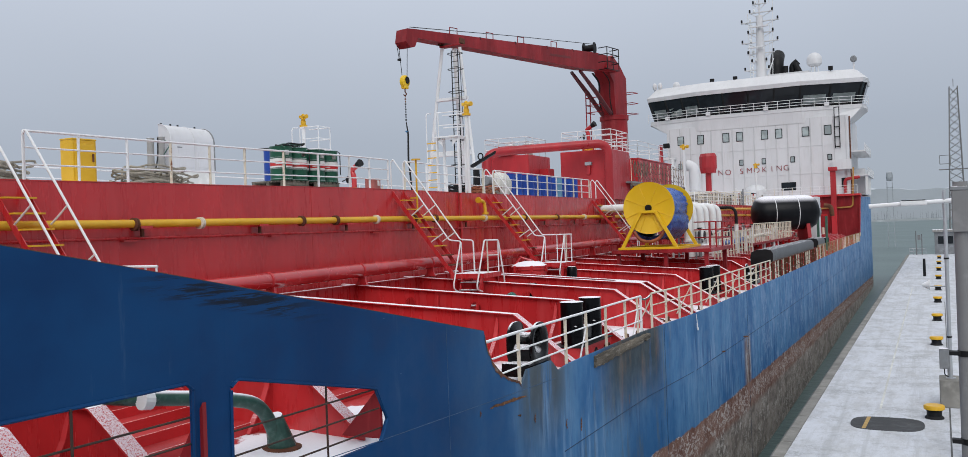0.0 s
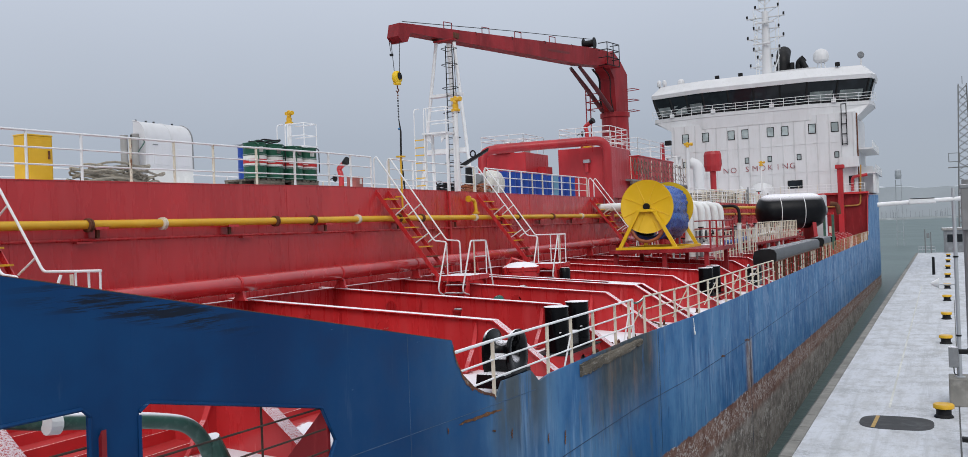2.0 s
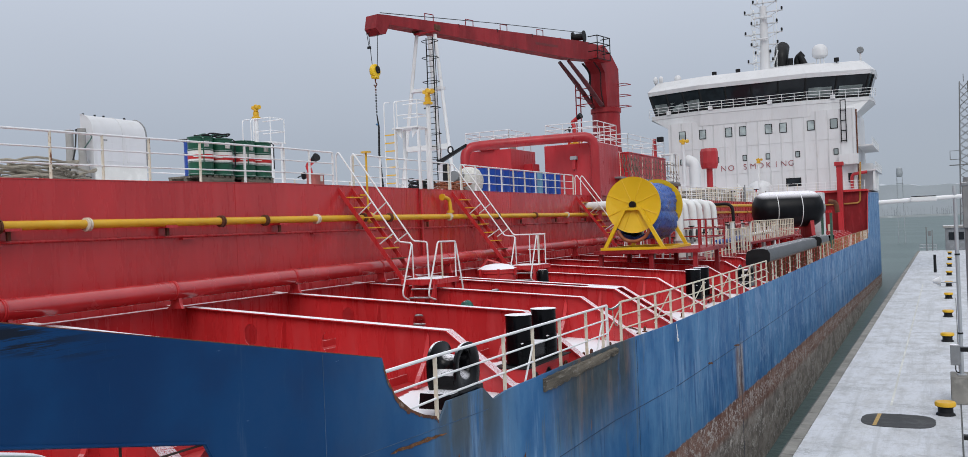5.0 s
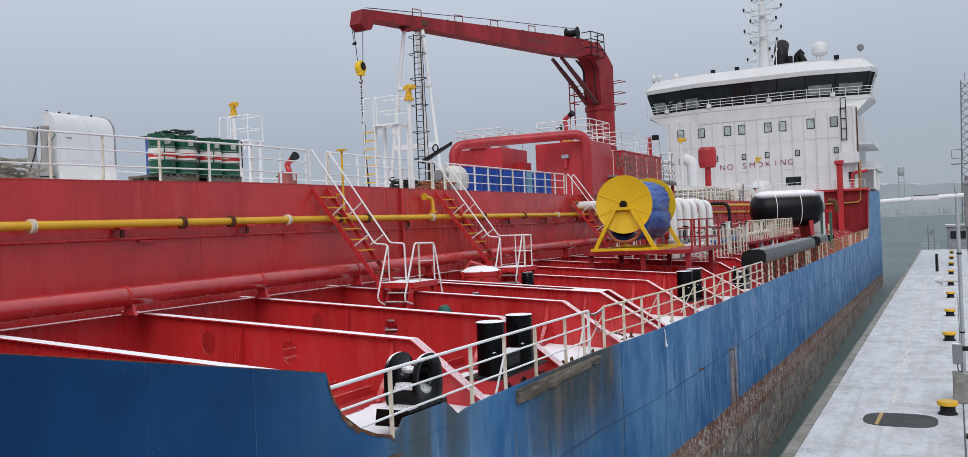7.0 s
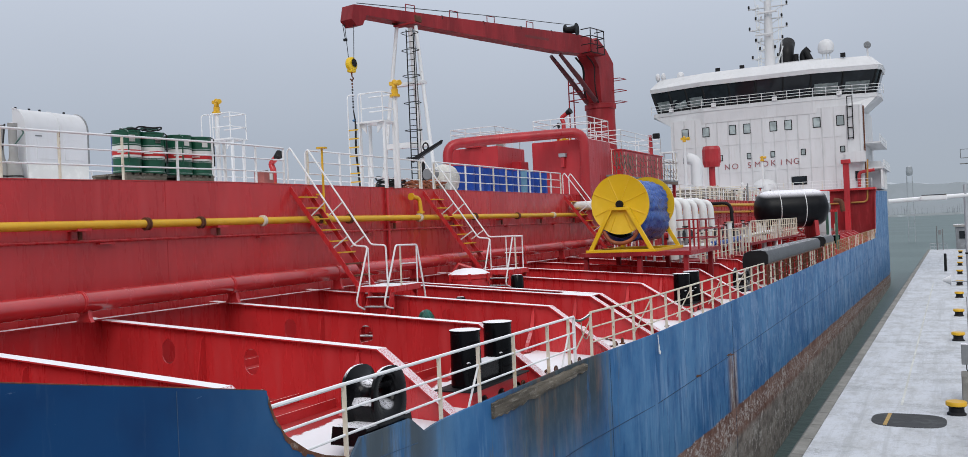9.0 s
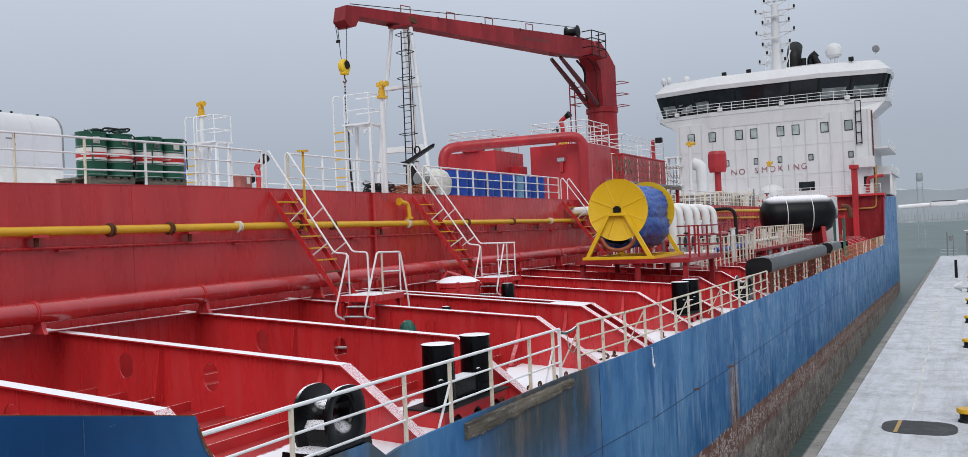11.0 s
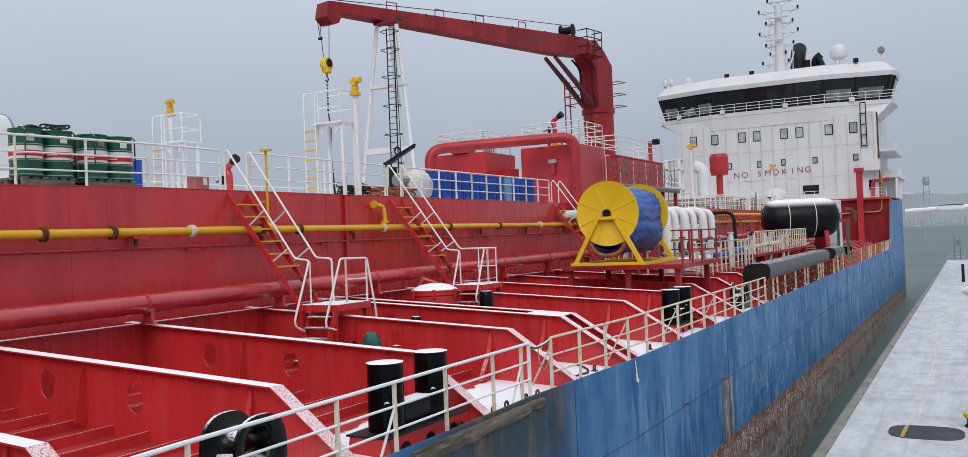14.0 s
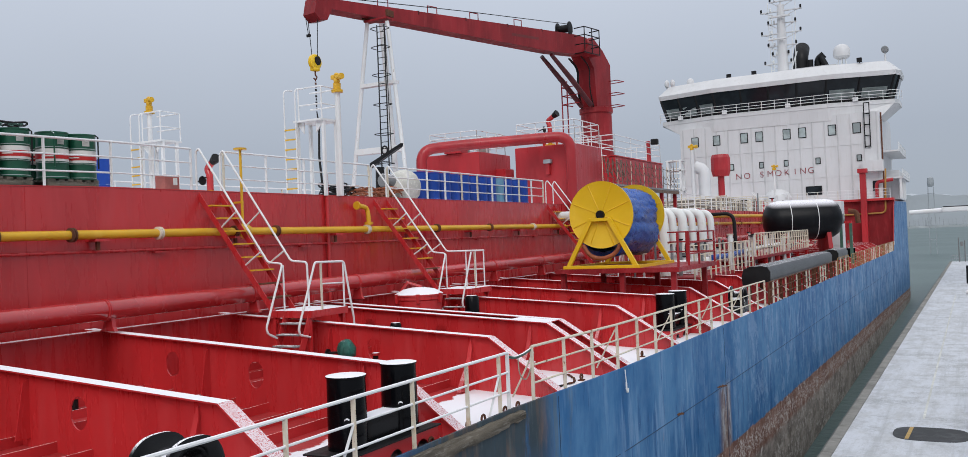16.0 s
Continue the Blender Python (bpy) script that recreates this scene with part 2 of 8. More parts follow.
def quay_snow():
    """Trodden snow over concrete, thin in long patches."""
    m, nt, bs, L = nodes_of("quay_snow")
    conc = mixed(nt, step(nt, tex(nt, 3, 6), 0.35, 0.65), (0.30, 0.30, 0.30), (0.42, 0.42, 0.41))
    n = tex(nt, 1.1, 9, (1.0, 0.35, 1), 0.78)
    f = step(nt, n, 0.36, 0.60, 0.4, 1.0)
    g = times_(nt, f, step(nt, tex(nt, 9, 5, (1, 0.5, 1), 0.7), 0.25, 0.48, 0.55, 1.0))
    col = mixed(nt, g, conc, (0.57, 0.59, 0.63))
    patch = times_(nt, step(nt, tex(nt, 0.5, 8, (0.7, 1.6, 1), 0.74), 0.50, 0.60), step(nt, tex(nt, 11, 5, None, 0.75), 0.40, 0.56))
    col = mixed(nt, times_(nt, patch, 0.6), col, (0.27, 0.28, 0.29))
    tracks = times_(nt, step(nt, tex(nt, 2.2, 7, (1.0, 0.03, 1), 0.75), 0.50, 0.66), 0.5)
    col = mixed(nt, tracks, col, (0.36, 0.37, 0.38))
    dots = step(nt, tex(nt, 8.0, 4, (1, 0.8, 1), 0.85), 0.67, 0.72)
    col = mixed(nt, times_(nt, dots, 0.8), col, (0.12, 0.12, 0.12))
    L(col, bs.inputs["Base Color"])
    bs.inputs["Roughness"].default_value = 0.75
    b = nt.nodes.new("ShaderNodeBump")
    b.inputs["Strength"].default_value, b.inputs["Distance"].default_value = 0.35, 0.03
    L(tex(nt, 18, 5), b.inputs["Height"])
    L(b.outputs[0], bs.inputs["Normal"])
    return m


def water_mat():
    m, nt, bs, L = nodes_of("water")
    L(mixed(nt, step(nt, tex(nt, 0.02, 3), 0.4, 0.6), (0.055, 0.095, 0.092), (0.075, 0.120, 0.115)), bs.inputs["Base Color"])
    bs.inputs["Roughness"].default_value = 0.45
    bs.inputs["Specular IOR Level"].default_value = 0.4
    b = nt.nodes.new("ShaderNodeBump")
    b.inputs["Strength"].default_value, b.inputs["Distance"].default_value = 0.5, 0.2
    L(tex(nt, 0.9, 5), b.inputs["Height"])
    L(b.outputs[0], bs.inputs["Normal"])
    return m


def glass_mat(name, color=(0.010, 0.013, 0.016), rough=0.06):
    m, nt, bs, L = nodes_of(name)
    L(mixed(nt, step(nt, tex(nt, 0.5, 3), 0.4, 0.6), color, tuple(c * 1.6 for c in color)), bs.inputs["Base Color"])
    bs.inputs["Roughness"].default_value = rough
    bs.inputs["Specular IOR Level"].default_value = 0.22
    return m


RED = paint("red_paint", (0.55, 0.030, 0.034), (0.52, 0.050, 0.054), rust=0.1, rough=0.27, vary=0.20, streak=True, spec=0.62, bump=0.06)
PIPE_RED = paint("glossy_pipe_red", (0.52, 0.032, 0.036), (0.46, 0.045, 0.05), rough=0.2, vary=0.3, spec=0.5, bump=0.03, along=(1, 0.3, 1))
HOUSE_RED = paint("house_red", (0.47, 0.028, 0.036), (0.40, 0.045, 0.05), rust=0.2, rough=0.36, vary=0.3, streak=True, spec=0.4)
CRANE_RED = paint("crane_red", (0.33, 0.022, 0.028), (0.36, 0.05, 0.055), rust=0.35, rough=0.42, vary=0.4, streak=True, spec=0.22)
RED_SNOW = paint("red_paint_snowed", (0.54, 0.034, 0.038), (0.46, 0.040, 0.045), rust=0.15, snow=1.0, rough=0.45, streak=True)
RED_DUST = paint("red_paint_dusted", (0.58, 0.034, 0.038), (0.46, 0.04, 0.045), rust=0.15, snow=0.42, rough=0.4, grain=48.0)
WHITE = paint("white_paint", (0.74, 0.75, 0.75), (0.66, 0.65, 0.62), rust=0.25, snow=0.5, rough=0.45, vary=0.06)
HOUSE = paint("house_white", (0.65, 0.65, 0.66), (0.56, 0.55, 0.54), rust=0.03, rough=0.45, vary=0.07, streak=True)
RUSTY = paint("rusty_rail_white", (0.66, 0.61, 0.50), (0.50, 0.33, 0.16), rust=0.75, rough=0.6, vary=0.1, scale=2.5)
YELLOW = paint("yellow_paint", (0.70, 0.40, 0.02), (0.72, 0.45, 0.06), rust=0.2, rough=0.38, vary=0.12)
YELLOW_R = paint("reel_yellow", (0.78, 0.50, 0.015), (0.78, 0.52, 0.04), rust=0.05, rough=0.38, vary=0.08)
RUST = paint("rust", (0.14, 0.05, 0.025), (0.25, 0.11, 0.05), rough=0.85, vary=0.4, scale=4)
BLACK = paint("black_paint", (0.003, 0.003, 0.004), (0.006, 0.006, 0.007), rough=0.16, vary=0.3, snow=0.72, spec=0.14, bump=0.05)
CAST = paint("black_casting", (0.005, 0.005, 0.006), (0.010, 0.010, 0.011), rough=0.2, vary=0.3, snow=0.5, spec=0.2, grain=34.0, bump=0.08)
BARECONC = paint("bare_concrete", (0.27, 0.26, 0.235), (0.36, 0.35, 0.32), rough=0.85, vary=0.35, bump=0.5)
BLACK_BARE = paint("black_metal", (0.008, 0.008, 0.009), (0.014, 0.014, 0.015), rough=0.5, vary=0.3, spec=0.25)
RUBBER = paint("black_rubber", (0.006, 0.007, 0.009), (0.011, 0.012, 0.014), rough=0.36, vary=0.3, snow=0.58, spec=0.16, grain=22.0)
HULL = hull_paint()
DECK = deck_paint()
QUAY = quay_snow()
WATER = water_mat()
GLASS = glass_mat("dark_glass")
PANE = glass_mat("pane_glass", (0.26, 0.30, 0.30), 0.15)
GREEN = paint("drum_green", (0.008, 0.085, 0.045), rough=0.35, vary=0.2, snow=0.6)
BLUE = paint("drum_blue", (0.008, 0.06, 0.36), rough=0.4, vary=0.2, snow=0.25)
TARP = paint("tarp_blue", (0.010, 0.085, 0.40), (0.05, 0.19, 0.58), rough=0.3, vary=0.3, scale=2.2, bump=0.25)
LABEL_W = paint("label_white", (0.72, 0.72, 0.68), rough=0.5, vary=0.1)
LABEL_R = paint("label_red", (0.50, 0.02, 0.02), rough=0.5, vary=0.1)
GREY = paint("grey_steel", (0.22, 0.23, 0.24), (0.35, 0.36, 0.37), rough=0.5, snow=0.4, vary=0.2)
GALV = paint("galvanised", (0.42, 0.44, 0.46), (0.5, 0.52, 0.54), rough=0.45, metal=0.4, vary=0.12)
POLE = paint("pole_grey", (0.20, 0.20, 0.20), (0.26, 0.26, 0.26), rough=0.55, vary=0.12)
CONC = paint("concrete", (0.34, 0.33, 0.31), (0.42, 0.41, 0.39), rough=0.85, vary=0.25, bump=0.4, snow=0.4)
DARKCONC = paint("wet_concrete", (0.10, 0.10, 0.10), (0.16, 0.16, 0.155), rough=0.7, vary=0.35, bump=0.4)
TIMBER = paint("grey_timber", (0.20, 0.17, 0.13), (0.44, 0.41, 0.36), rough=0.85, vary=0.6, scale=3, bump=0.9, along=(3.0, 0.25, 3.0))
ROPE = paint("rope", (0.40, 0.36, 0.29), (0.5, 0.46, 0.4), rough=0.9, vary=0.3, scale=6, bump=0.8)
HOSE = paint("hose_orange", (0.35, 0.10, 0.04), (0.45, 0.25, 0.15), rough=0.6, vary=0.4, scale=3)
GREEN_HOSE = paint("hose_green", (0.035, 0.105, 0.082), (0.12, 0.20, 0.17), rough=0.4, vary=0.4, snow=0.85, scale=3, grain=14.0)
BAG = paint("white_sack", (0.66, 0.65, 0.60), rough=0.8, vary=0.2, scale=5, bump=0.5)
# distance haze is put into this pale blue-grey hill colour
HILL = paint("hazy_hill", (0.44, 0.475, 0.51), (0.48, 0.515, 0.55), rough=1.0, vary=0.1, scale=0.01, bump=0.0)
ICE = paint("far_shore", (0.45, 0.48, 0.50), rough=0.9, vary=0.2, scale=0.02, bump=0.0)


# ---- mesh tools ----
def thing(name, base, label, category, group="", kind="", aboard=True):
    ob = new(name)
    ob.location = (base[0], base[1], base[2] + LIFT)
    ob.empty_display_size = 0.2
    tagged(ob, label, category, group, kind)
    if aboard:
        ABOARD.append(ob)
    return ob


def root_of(ob):
    while ob.parent:
        ob = ob.parent
    return ob


def part(name, bm, material, parent, label="", smooth=False, kind=""):
    base = root_of(parent).location
    bmesh.ops.translate(bm, verts=bm.verts, vec=(-base[0], -base[1], LIFT - base[2]))
    me = bpy.data.meshes.new(name)
    if smooth:
        for f in bm.faces:
            f.smooth = True
    bm.to_mesh(me)
    bm.free()
    if smooth:
        me.set_sharp_from_angle(angle=radians(40))
    me.materials.append(material)
    ob = new(name, me)
    ob.parent = parent
    tagged(ob, label, kind=kind)
    return ob


def box(x0, x1, y0, y1, z0, z1, bm=None, bev=0.0):
    bm = bm or bmesh.new()
    v = [bm.verts.new(p) for p in ((x0, y0, z0), (x1, y0, z0), (x1, y1, z0), (x0, y1, z0), (x0, y0, z1), (x1, y0, z1), (x1, y1, z1), (x0, y1, z1))]
    fs = [bm.faces.new([v[i] for i in q]) for q in ((3, 2, 1, 0), (4, 5, 6, 7), (0, 1, 5, 4), (1, 2, 6, 5), (2, 3, 7, 6), (3, 0, 4, 7))]
    if bev:
        es = list({e for f in fs for e in f.edges})
        bmesh.ops.bevel(bm, geom=es, offset=bev, segments=2, affect="EDGES", profile=0.5)
    return bm


def prism(poly, axis, a, b, bm=None):
    """A polygon in the two other axes, drawn out along axis from a to b."""
    bm = bm or bmesh.new()

    def at(p, c):
        q = list(p)
        q.insert("xyz".index(axis), c)
        return q

    lo, hi = [bm.verts.new(at(p, a)) for p in poly], [bm.verts.new(at(p, b)) for p in poly]
    n = len(poly)
    bm.faces.new(lo)
    bm.faces.new(hi[::-1])
    for i in range(n):
        bm.faces.new((lo[i], hi[i], hi[(i + 1) % n], lo[(i + 1) % n]))
    bmesh.ops.recalc_face_normals(bm, faces=bm.faces)
    return bm


def bent(pts, rad, n=5):
    """Corners of a line of points rounded off."""
    P = [Vector(p) for p in pts]
    out = [P[0]]
    for a, b, c in zip(P, P[1:], P[2:]):
        u, w = (a - b), (c - b)
        d = min(rad, u.length * 0.45, w.length * 0.45)
        s, e = b + u.normalized() * d, b + w.normalized() * d
        for i in range(n + 1):
            t = i / n
            out.append(s * (1 - t) ** 2 + b * 2 * t * (1 - t) + e * t * t)
    return out + [P[-1]]


def tube(pts, r, n=8, bm=None, caps=True):
    """A round bar along points; r may be one number or one for each point."""
    bm = bm or bmesh.new()
    P = [Vector(p) for p in pts]
    rs = r if isinstance(r, (list, tuple)) else [r] * len(P)
    rings, ref = [], None
    for i, p in enumerate(P):
        d = (P[min(i + 1, len(P) - 1)] - P[max(i - 1, 0)]).normalized()
        if ref is None:
            ref = d.orthogonal().normalized()
        u = (ref - d * ref.dot(d))
        u = u.normalized() if u.length > 1e-6 else d.orthogonal().normalized()
        w = d.cross(u)
        ref = u
        rings.append([bm.verts.new(p + (u * math.cos(2 * math.pi * k / n) + w * math.sin(2 * math.pi * k / n)) * rs[i]) for k in range(n)])
    for a, b in zip(rings, rings[1:]):
        for k in range(n):
            bm.faces.new((a[k], a[(k + 1) % n], b[(k + 1) % n], b[k]))
    if caps:
        bm.faces.new(rings[0][::-1])
        bm.faces.new(rings[-1])
    return bm


def lathe(profile, centre, axis="z", n=24, bm=None):
    """Turn (radius, height) pairs about an axis through centre."""
    bm = bm or bmesh.new()
    ring = []
    for r, h in profile:
        row = []
        for k in range(n):
            a = 2 * math.pi * k / n
            c, s = r * math.cos(a), r * math.sin(a)
            q = {"z": (c, s, h), "y": (c, h, s), "x": (h, c, s)}[axis]
            row.append(bm.verts.new([q[i] + centre[i] for i in range(3)]))
        ring.append(row)
    for a, b in zip(ring, ring[1:]):
        for k in range(n):
            bm.faces.new((a[k], a[(k + 1) % n], b[(k + 1) % n], b[k]))
    bm.faces.new(ring[0][::-1])
    bm.faces.new(ring[-1])
    bmesh.ops.recalc_face_normals(bm, faces=bm.faces)
    return bm


def plate(stations, spans, side, thick, bm=None):
    """A plate built in strips: stations along its length, spans(s) gives pairs of heights there (None: no plate from here on),
    side(s, h, o) gives the place of a point o metres into the plate."""
    bm = bm or bmesh.new()
    for a, b in zip(stations, stations[1:]):
        e = (b - a) * 1e-4
        for (l0, h0), (l1, h1) in zip(spans(a + e), spans(b - e)):
            if h0 - l0 < 1e-4 and h1 - l1 < 1e-4:
                continue
            q = [bm.verts.new(side(s, h, o)) for o in (0, thick) for s, h in ((a, l0), (b, l1), (b, h1), (a, h0))]
            for f in ((0, 1, 2, 3), (7, 6, 5, 4), (0, 4, 5, 1), (3, 2, 6, 7), (1, 5, 6, 2), (0, 3, 7, 4)):
                bm.faces.new([q[i] for i in f])
    bmesh.ops.remove_doubles(bm, verts=bm.verts, dist=2e-4)
    bmesh.ops.delete(bm, geom=[f for f in bm.faces if all(len(e.link_faces) > 2 for e in f.edges)], context="FACES_ONLY")
    bmesh.ops.recalc_face_normals(bm, faces=bm.faces)
    return bm


def lerp_table(rows):
    xs, ys = [r[0] for r in rows], [r[1] for r in rows]
    return lambda v: float(np.interp(v, xs, ys))


# ---- the quay, the water and the distance ----
def setting():
    bm = bmesh.new()
    q = [bm.verts.new(p) for p in ((-3000, -400, -LIFT), (3000, -400, -LIFT), (3000, 3400, -LIFT), (-3000, 3400, -LIFT))]
    bm.faces.new(q)
    part("water", bm, WATER, thing("water_sheet", (0, 0, -LIFT), "grey-green harbour water under an overcast sky", "water", kind="structure", aboard=False), kind="structure")

    quay = thing("quay", (0, 0, -LIFT), "snow-dusted concrete quay with a worn edge", "quay", kind="structure", aboard=False)
    ex = lambda y: 3.24 + 0.0118 * y
    top = -5.0
    bm = bmesh.new()
    for y0, y1 in ((-60, 46), (46, 152)):
        a = [bm.verts.new(p) for p in ((ex(y0) + 0.28, y0, top), (60, y0, top), (60, y1, top), (ex(y1) + 0.28, y1, top))]
        bm.faces.new(a)
        b = [bm.verts.new(p) for p in ((ex(y0) + 0.28, y0, -12), (60, y0, -12), (60, y1, -12), (ex(y1) + 0.28, y1, -12))]
        for i in range(4):
            bm.faces.new((a[i], b[i], b[(i + 1) % 4], a[(i + 1) % 4]))
    bmesh.ops.recalc_face_normals(bm, faces=bm.faces)
    part("quay_deck", bm, QUAY, quay, kind="structure")
    # coping stones along the edge, each its own piece
    y, n = -30.0, 0
    while y < 151.5:
        ln = 1.96
        bm = prism([(ex(y) - 0.17, -5.6), (ex(y) + 0.28, -5.6), (ex(y) + 0.28, top + 0.006), (ex(y) - 0.06, top + 0.006), (ex(y) - 0.17, top - 0.10)], "y", y, y + ln)
        part("coping", bm, BARECONC, quay)
        y += 2.0
    part("quay_wall", prism([(ex(-60) - 0.05, -60), (ex(-60) + 0.3, -60), (ex(152) + 0.3, 152), (ex(152) - 0.05, 152)], "z", -11, -5.6), DARKCONC, quay, "dark wet concrete quay face", kind="structure")
    bm = bmesh.new()
    pts = [(6.25 + 1.15 * math.copysign(abs(math.cos(a)) ** 0.55, math.cos(a)), 13.45 + 1.05 * math.copysign(abs(math.sin(a)) ** 0.7, math.sin(a))) for a in [2 * math.pi * k / 28 for k in range(28)]]
    part("cover_plate", prism(pts, "z", top - 0.02, top + 0.014), paint("cover_dark", (0.05, 0.052, 0.055), rough=0.7, vary=0.3), quay, "dark oval cover plate in the quay")
    part("painted_stripe", prism([(5.5, 12.55), (5.62, 12.55), (5.70, 14.4), (5.58, 14.4)], "z", top, top + 0.02), paint("stripe_yellow", (0.5, 0.33, 0.12), rough=0.8), quay, "faded yellow painted line")
    part("painted_stripe", prism([(5.9, 16), (5.98, 16), (6.5, 75), (6.42, 75)], "z", top - 0.02, top + 0.004), paint("line_faint", (0.62, 0.62, 0.58), rough=0.8), quay, "faint snow-covered painted line")
    # a joint channel by the bollards
    part("crack", prism([(7.98, 4), (8.03, 4), (8.95, 60), (8.9, 60)], "z", top - 0.02, top + 0.005), DARKCONC, quay, "dark joint in the concrete")

    # far shore
    shore = thing("far_shore", (0, 1500, -LIFT), "low wooded far shore in grey haze", "shore", kind="structure", aboard=False)
    rng = random.Random(5)
    bm = bmesh.new()
    prev = None
    for i in range(160):
        x = -1500 + i * 20
        h = 62 + 12 * math.sin(i * 0.09 + 1) + 6 * math.sin(i * 0.31) + rng.uniform(-2.5, 2.5)
        row = [bm.verts.new((x, 2300, -LIFT - 1)), bm.verts.new((x, 2300, -LIFT + h)), bm.verts.new((x, 2700, -LIFT + h * 1.15))]
        if prev:
            bm.faces.new((prev[0], row[0], row[1], prev[1]))
            bm.faces.new((prev[1], row[1], row[2], prev[2]))
        prev = row
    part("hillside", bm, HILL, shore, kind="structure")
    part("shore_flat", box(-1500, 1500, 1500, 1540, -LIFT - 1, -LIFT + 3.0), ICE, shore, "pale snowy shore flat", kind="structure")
    bm = bmesh.new()
    for i in range(150):
        x = -260 + rng.uniform(0, 460)
        tube([(x, 1515, -LIFT), (x, 1515, -LIFT + rng.uniform(9, 17))], 0.2, 4, bm)
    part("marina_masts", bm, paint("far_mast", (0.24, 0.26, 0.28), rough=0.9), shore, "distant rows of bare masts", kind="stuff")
    far = thing("water_tower", (-1.8, 300, -LIFT), "hazy lattice tower with tanks on the far shore", "tower", aboard=False)
    # tower grey lightened so its colour carries the haze
    FAR = paint("haze_grey", (0.40, 0.43, 0.46), rough=0.9)
    for dx in (-1.0, 1.0):
        for dy in (-1, 1):
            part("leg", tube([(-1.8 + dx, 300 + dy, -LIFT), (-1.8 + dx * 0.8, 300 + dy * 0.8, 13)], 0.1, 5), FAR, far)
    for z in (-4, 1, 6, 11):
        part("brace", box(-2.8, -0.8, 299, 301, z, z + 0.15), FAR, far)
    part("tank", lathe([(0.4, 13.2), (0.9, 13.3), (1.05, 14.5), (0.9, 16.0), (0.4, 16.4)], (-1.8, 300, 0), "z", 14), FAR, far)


def quay_bollard():
    b = thing("quay_bollard", (7.70, 14.85, -5.0), "black mooring bollard with a snow-rimmed yellow cap on the quay", "bollard", "bollards along the quay", aboard=False)
    part("stem", lathe([(0.31, 0.0), (0.30, 0.05), (0.245, 0.1), (0.24, 0.25), (0.30, 0.31)], (7.70, 14.85, -5.0), "z", 24), BLACK_BARE, b, smooth=True)
    part("cap", lathe([(0.30, 0.31), (0.335, 0.32), (0.335, 0.43), (0.31, 0.46), (0.0001, 0.47)], (7.70, 14.85, -5.0), "z", 24), YELLOW, b, "yellow cap with snow on top", smooth=True)
    for y in (33.9, 46, 59.4, 71.8, 87, 102.7, 118.4, 135):
        copy_thing(b, Matrix.Translation((7.46 + 0.0162 * y, y, -5.0 + LIFT)))


def light_pole():
    x, y = 8.30, 17.3
    p = thing("floodlight_pole", (x, y, -5.0), "galvanised pole with a long horizontal boom on a concrete block", "light pole", aboard=False)
    part("base_block", box(7.92, 9.4, 16.75, 18.0, -5.0, -4.0, bev=0.03), BARECONC, p, "pale concrete block")
    part("pole", tube([(x, y, -4.0), (x, y, 2.95)], 0.07, 12), GALV, p, smooth=True)
    part("base_plate", lathe([(0.17, 0), (0.17, 0.03)], (x, y, -4.0), "z", 16), GALV, p)
    arm = part("boom", tube([(x + 1.5, y, 2.60), (5.74, y, 2.46)], 0.085, 12), WHITE, p, "horizontal galvanised boom", smooth=True)
    part("lamp_housing", box(6.82, 7.72, y - 0.16, y + 0.16, 2.42, 2.62, bev=0.05), WHITE, arm, "long pale lamp housing with snow on top")
    part("gasket", box(6.86, 7.68, y - 0.165, y + 0.165, 2.615, 2.635), BLACK_BARE, arm)
    part("cabinet", box(x - 0.36, x - 0.04, y - 0.1, y + 0.25, -3.65, -2.9, bev=0.02), GREY, p, "grey switch cabinet")
    part("conduit", tube(bent([(x - 0.2, y, -3.65), (x - 0.2, y, -3.9), (x, y, -3.95)], 0.1), 0.02, 6), BLACK_BARE, p)
    for z in (-2.5, 0.4):
        part("clamp", lathe([(0.09, 0), (0.09, 0.06)], (x, y, z), "z", 12), BLACK_BARE, p)
    part("spot_lamp", lathe([(0.05, -0.22), (0.15, -0.04), (0.2, 0.04), (0.15, 0.05)], (x - 0.62, y, -0.55), "x", 14), WHITE, p, "white floodlight turned aside", smooth=True)
    part("spot_arm", tube([(x, y, -0.6), (x - 0.7, y, -0.6)], 0.025, 6), GALV, p)


def near_pole():
    x, y = 8.62, 9.6
    p = thing("grey_mast_pole", (x, y, -5.0), "thick tapered grey pole with a panel box and a black clamp", "pole", aboard=False)
    part("shaft", tube([(x, y, -5.0), (x - 0.06, y, 3.0)], [0.27, 0.20], 20), POLE, p, smooth=True)
    part("panel_box", box(x - 0.29, x + 0.3, y - 0.3, y + 0.1, 1.55, 2.75, bev=0.02), POLE, p, "flat grey panel box")
    part("top_cap", box(x - 0.32, x + 0.32, y - 0.32, y + 0.2, 2.75, 2.86, bev=0.02), GREY, p)
    for z in (-2.05, -4.6):
        c = part("clamp", lathe([(0.28, 0), (0.28, 0.17)], (x, y, z), "z", 20), BLACK_BARE, p, "black steel clamp")
        part("clamp_lug", box(x - 0.5, x - 0.2, y - 0.2, y + 0.05, z + 0.03, z + 0.15, bev=0.01), BLACK_BARE, c)


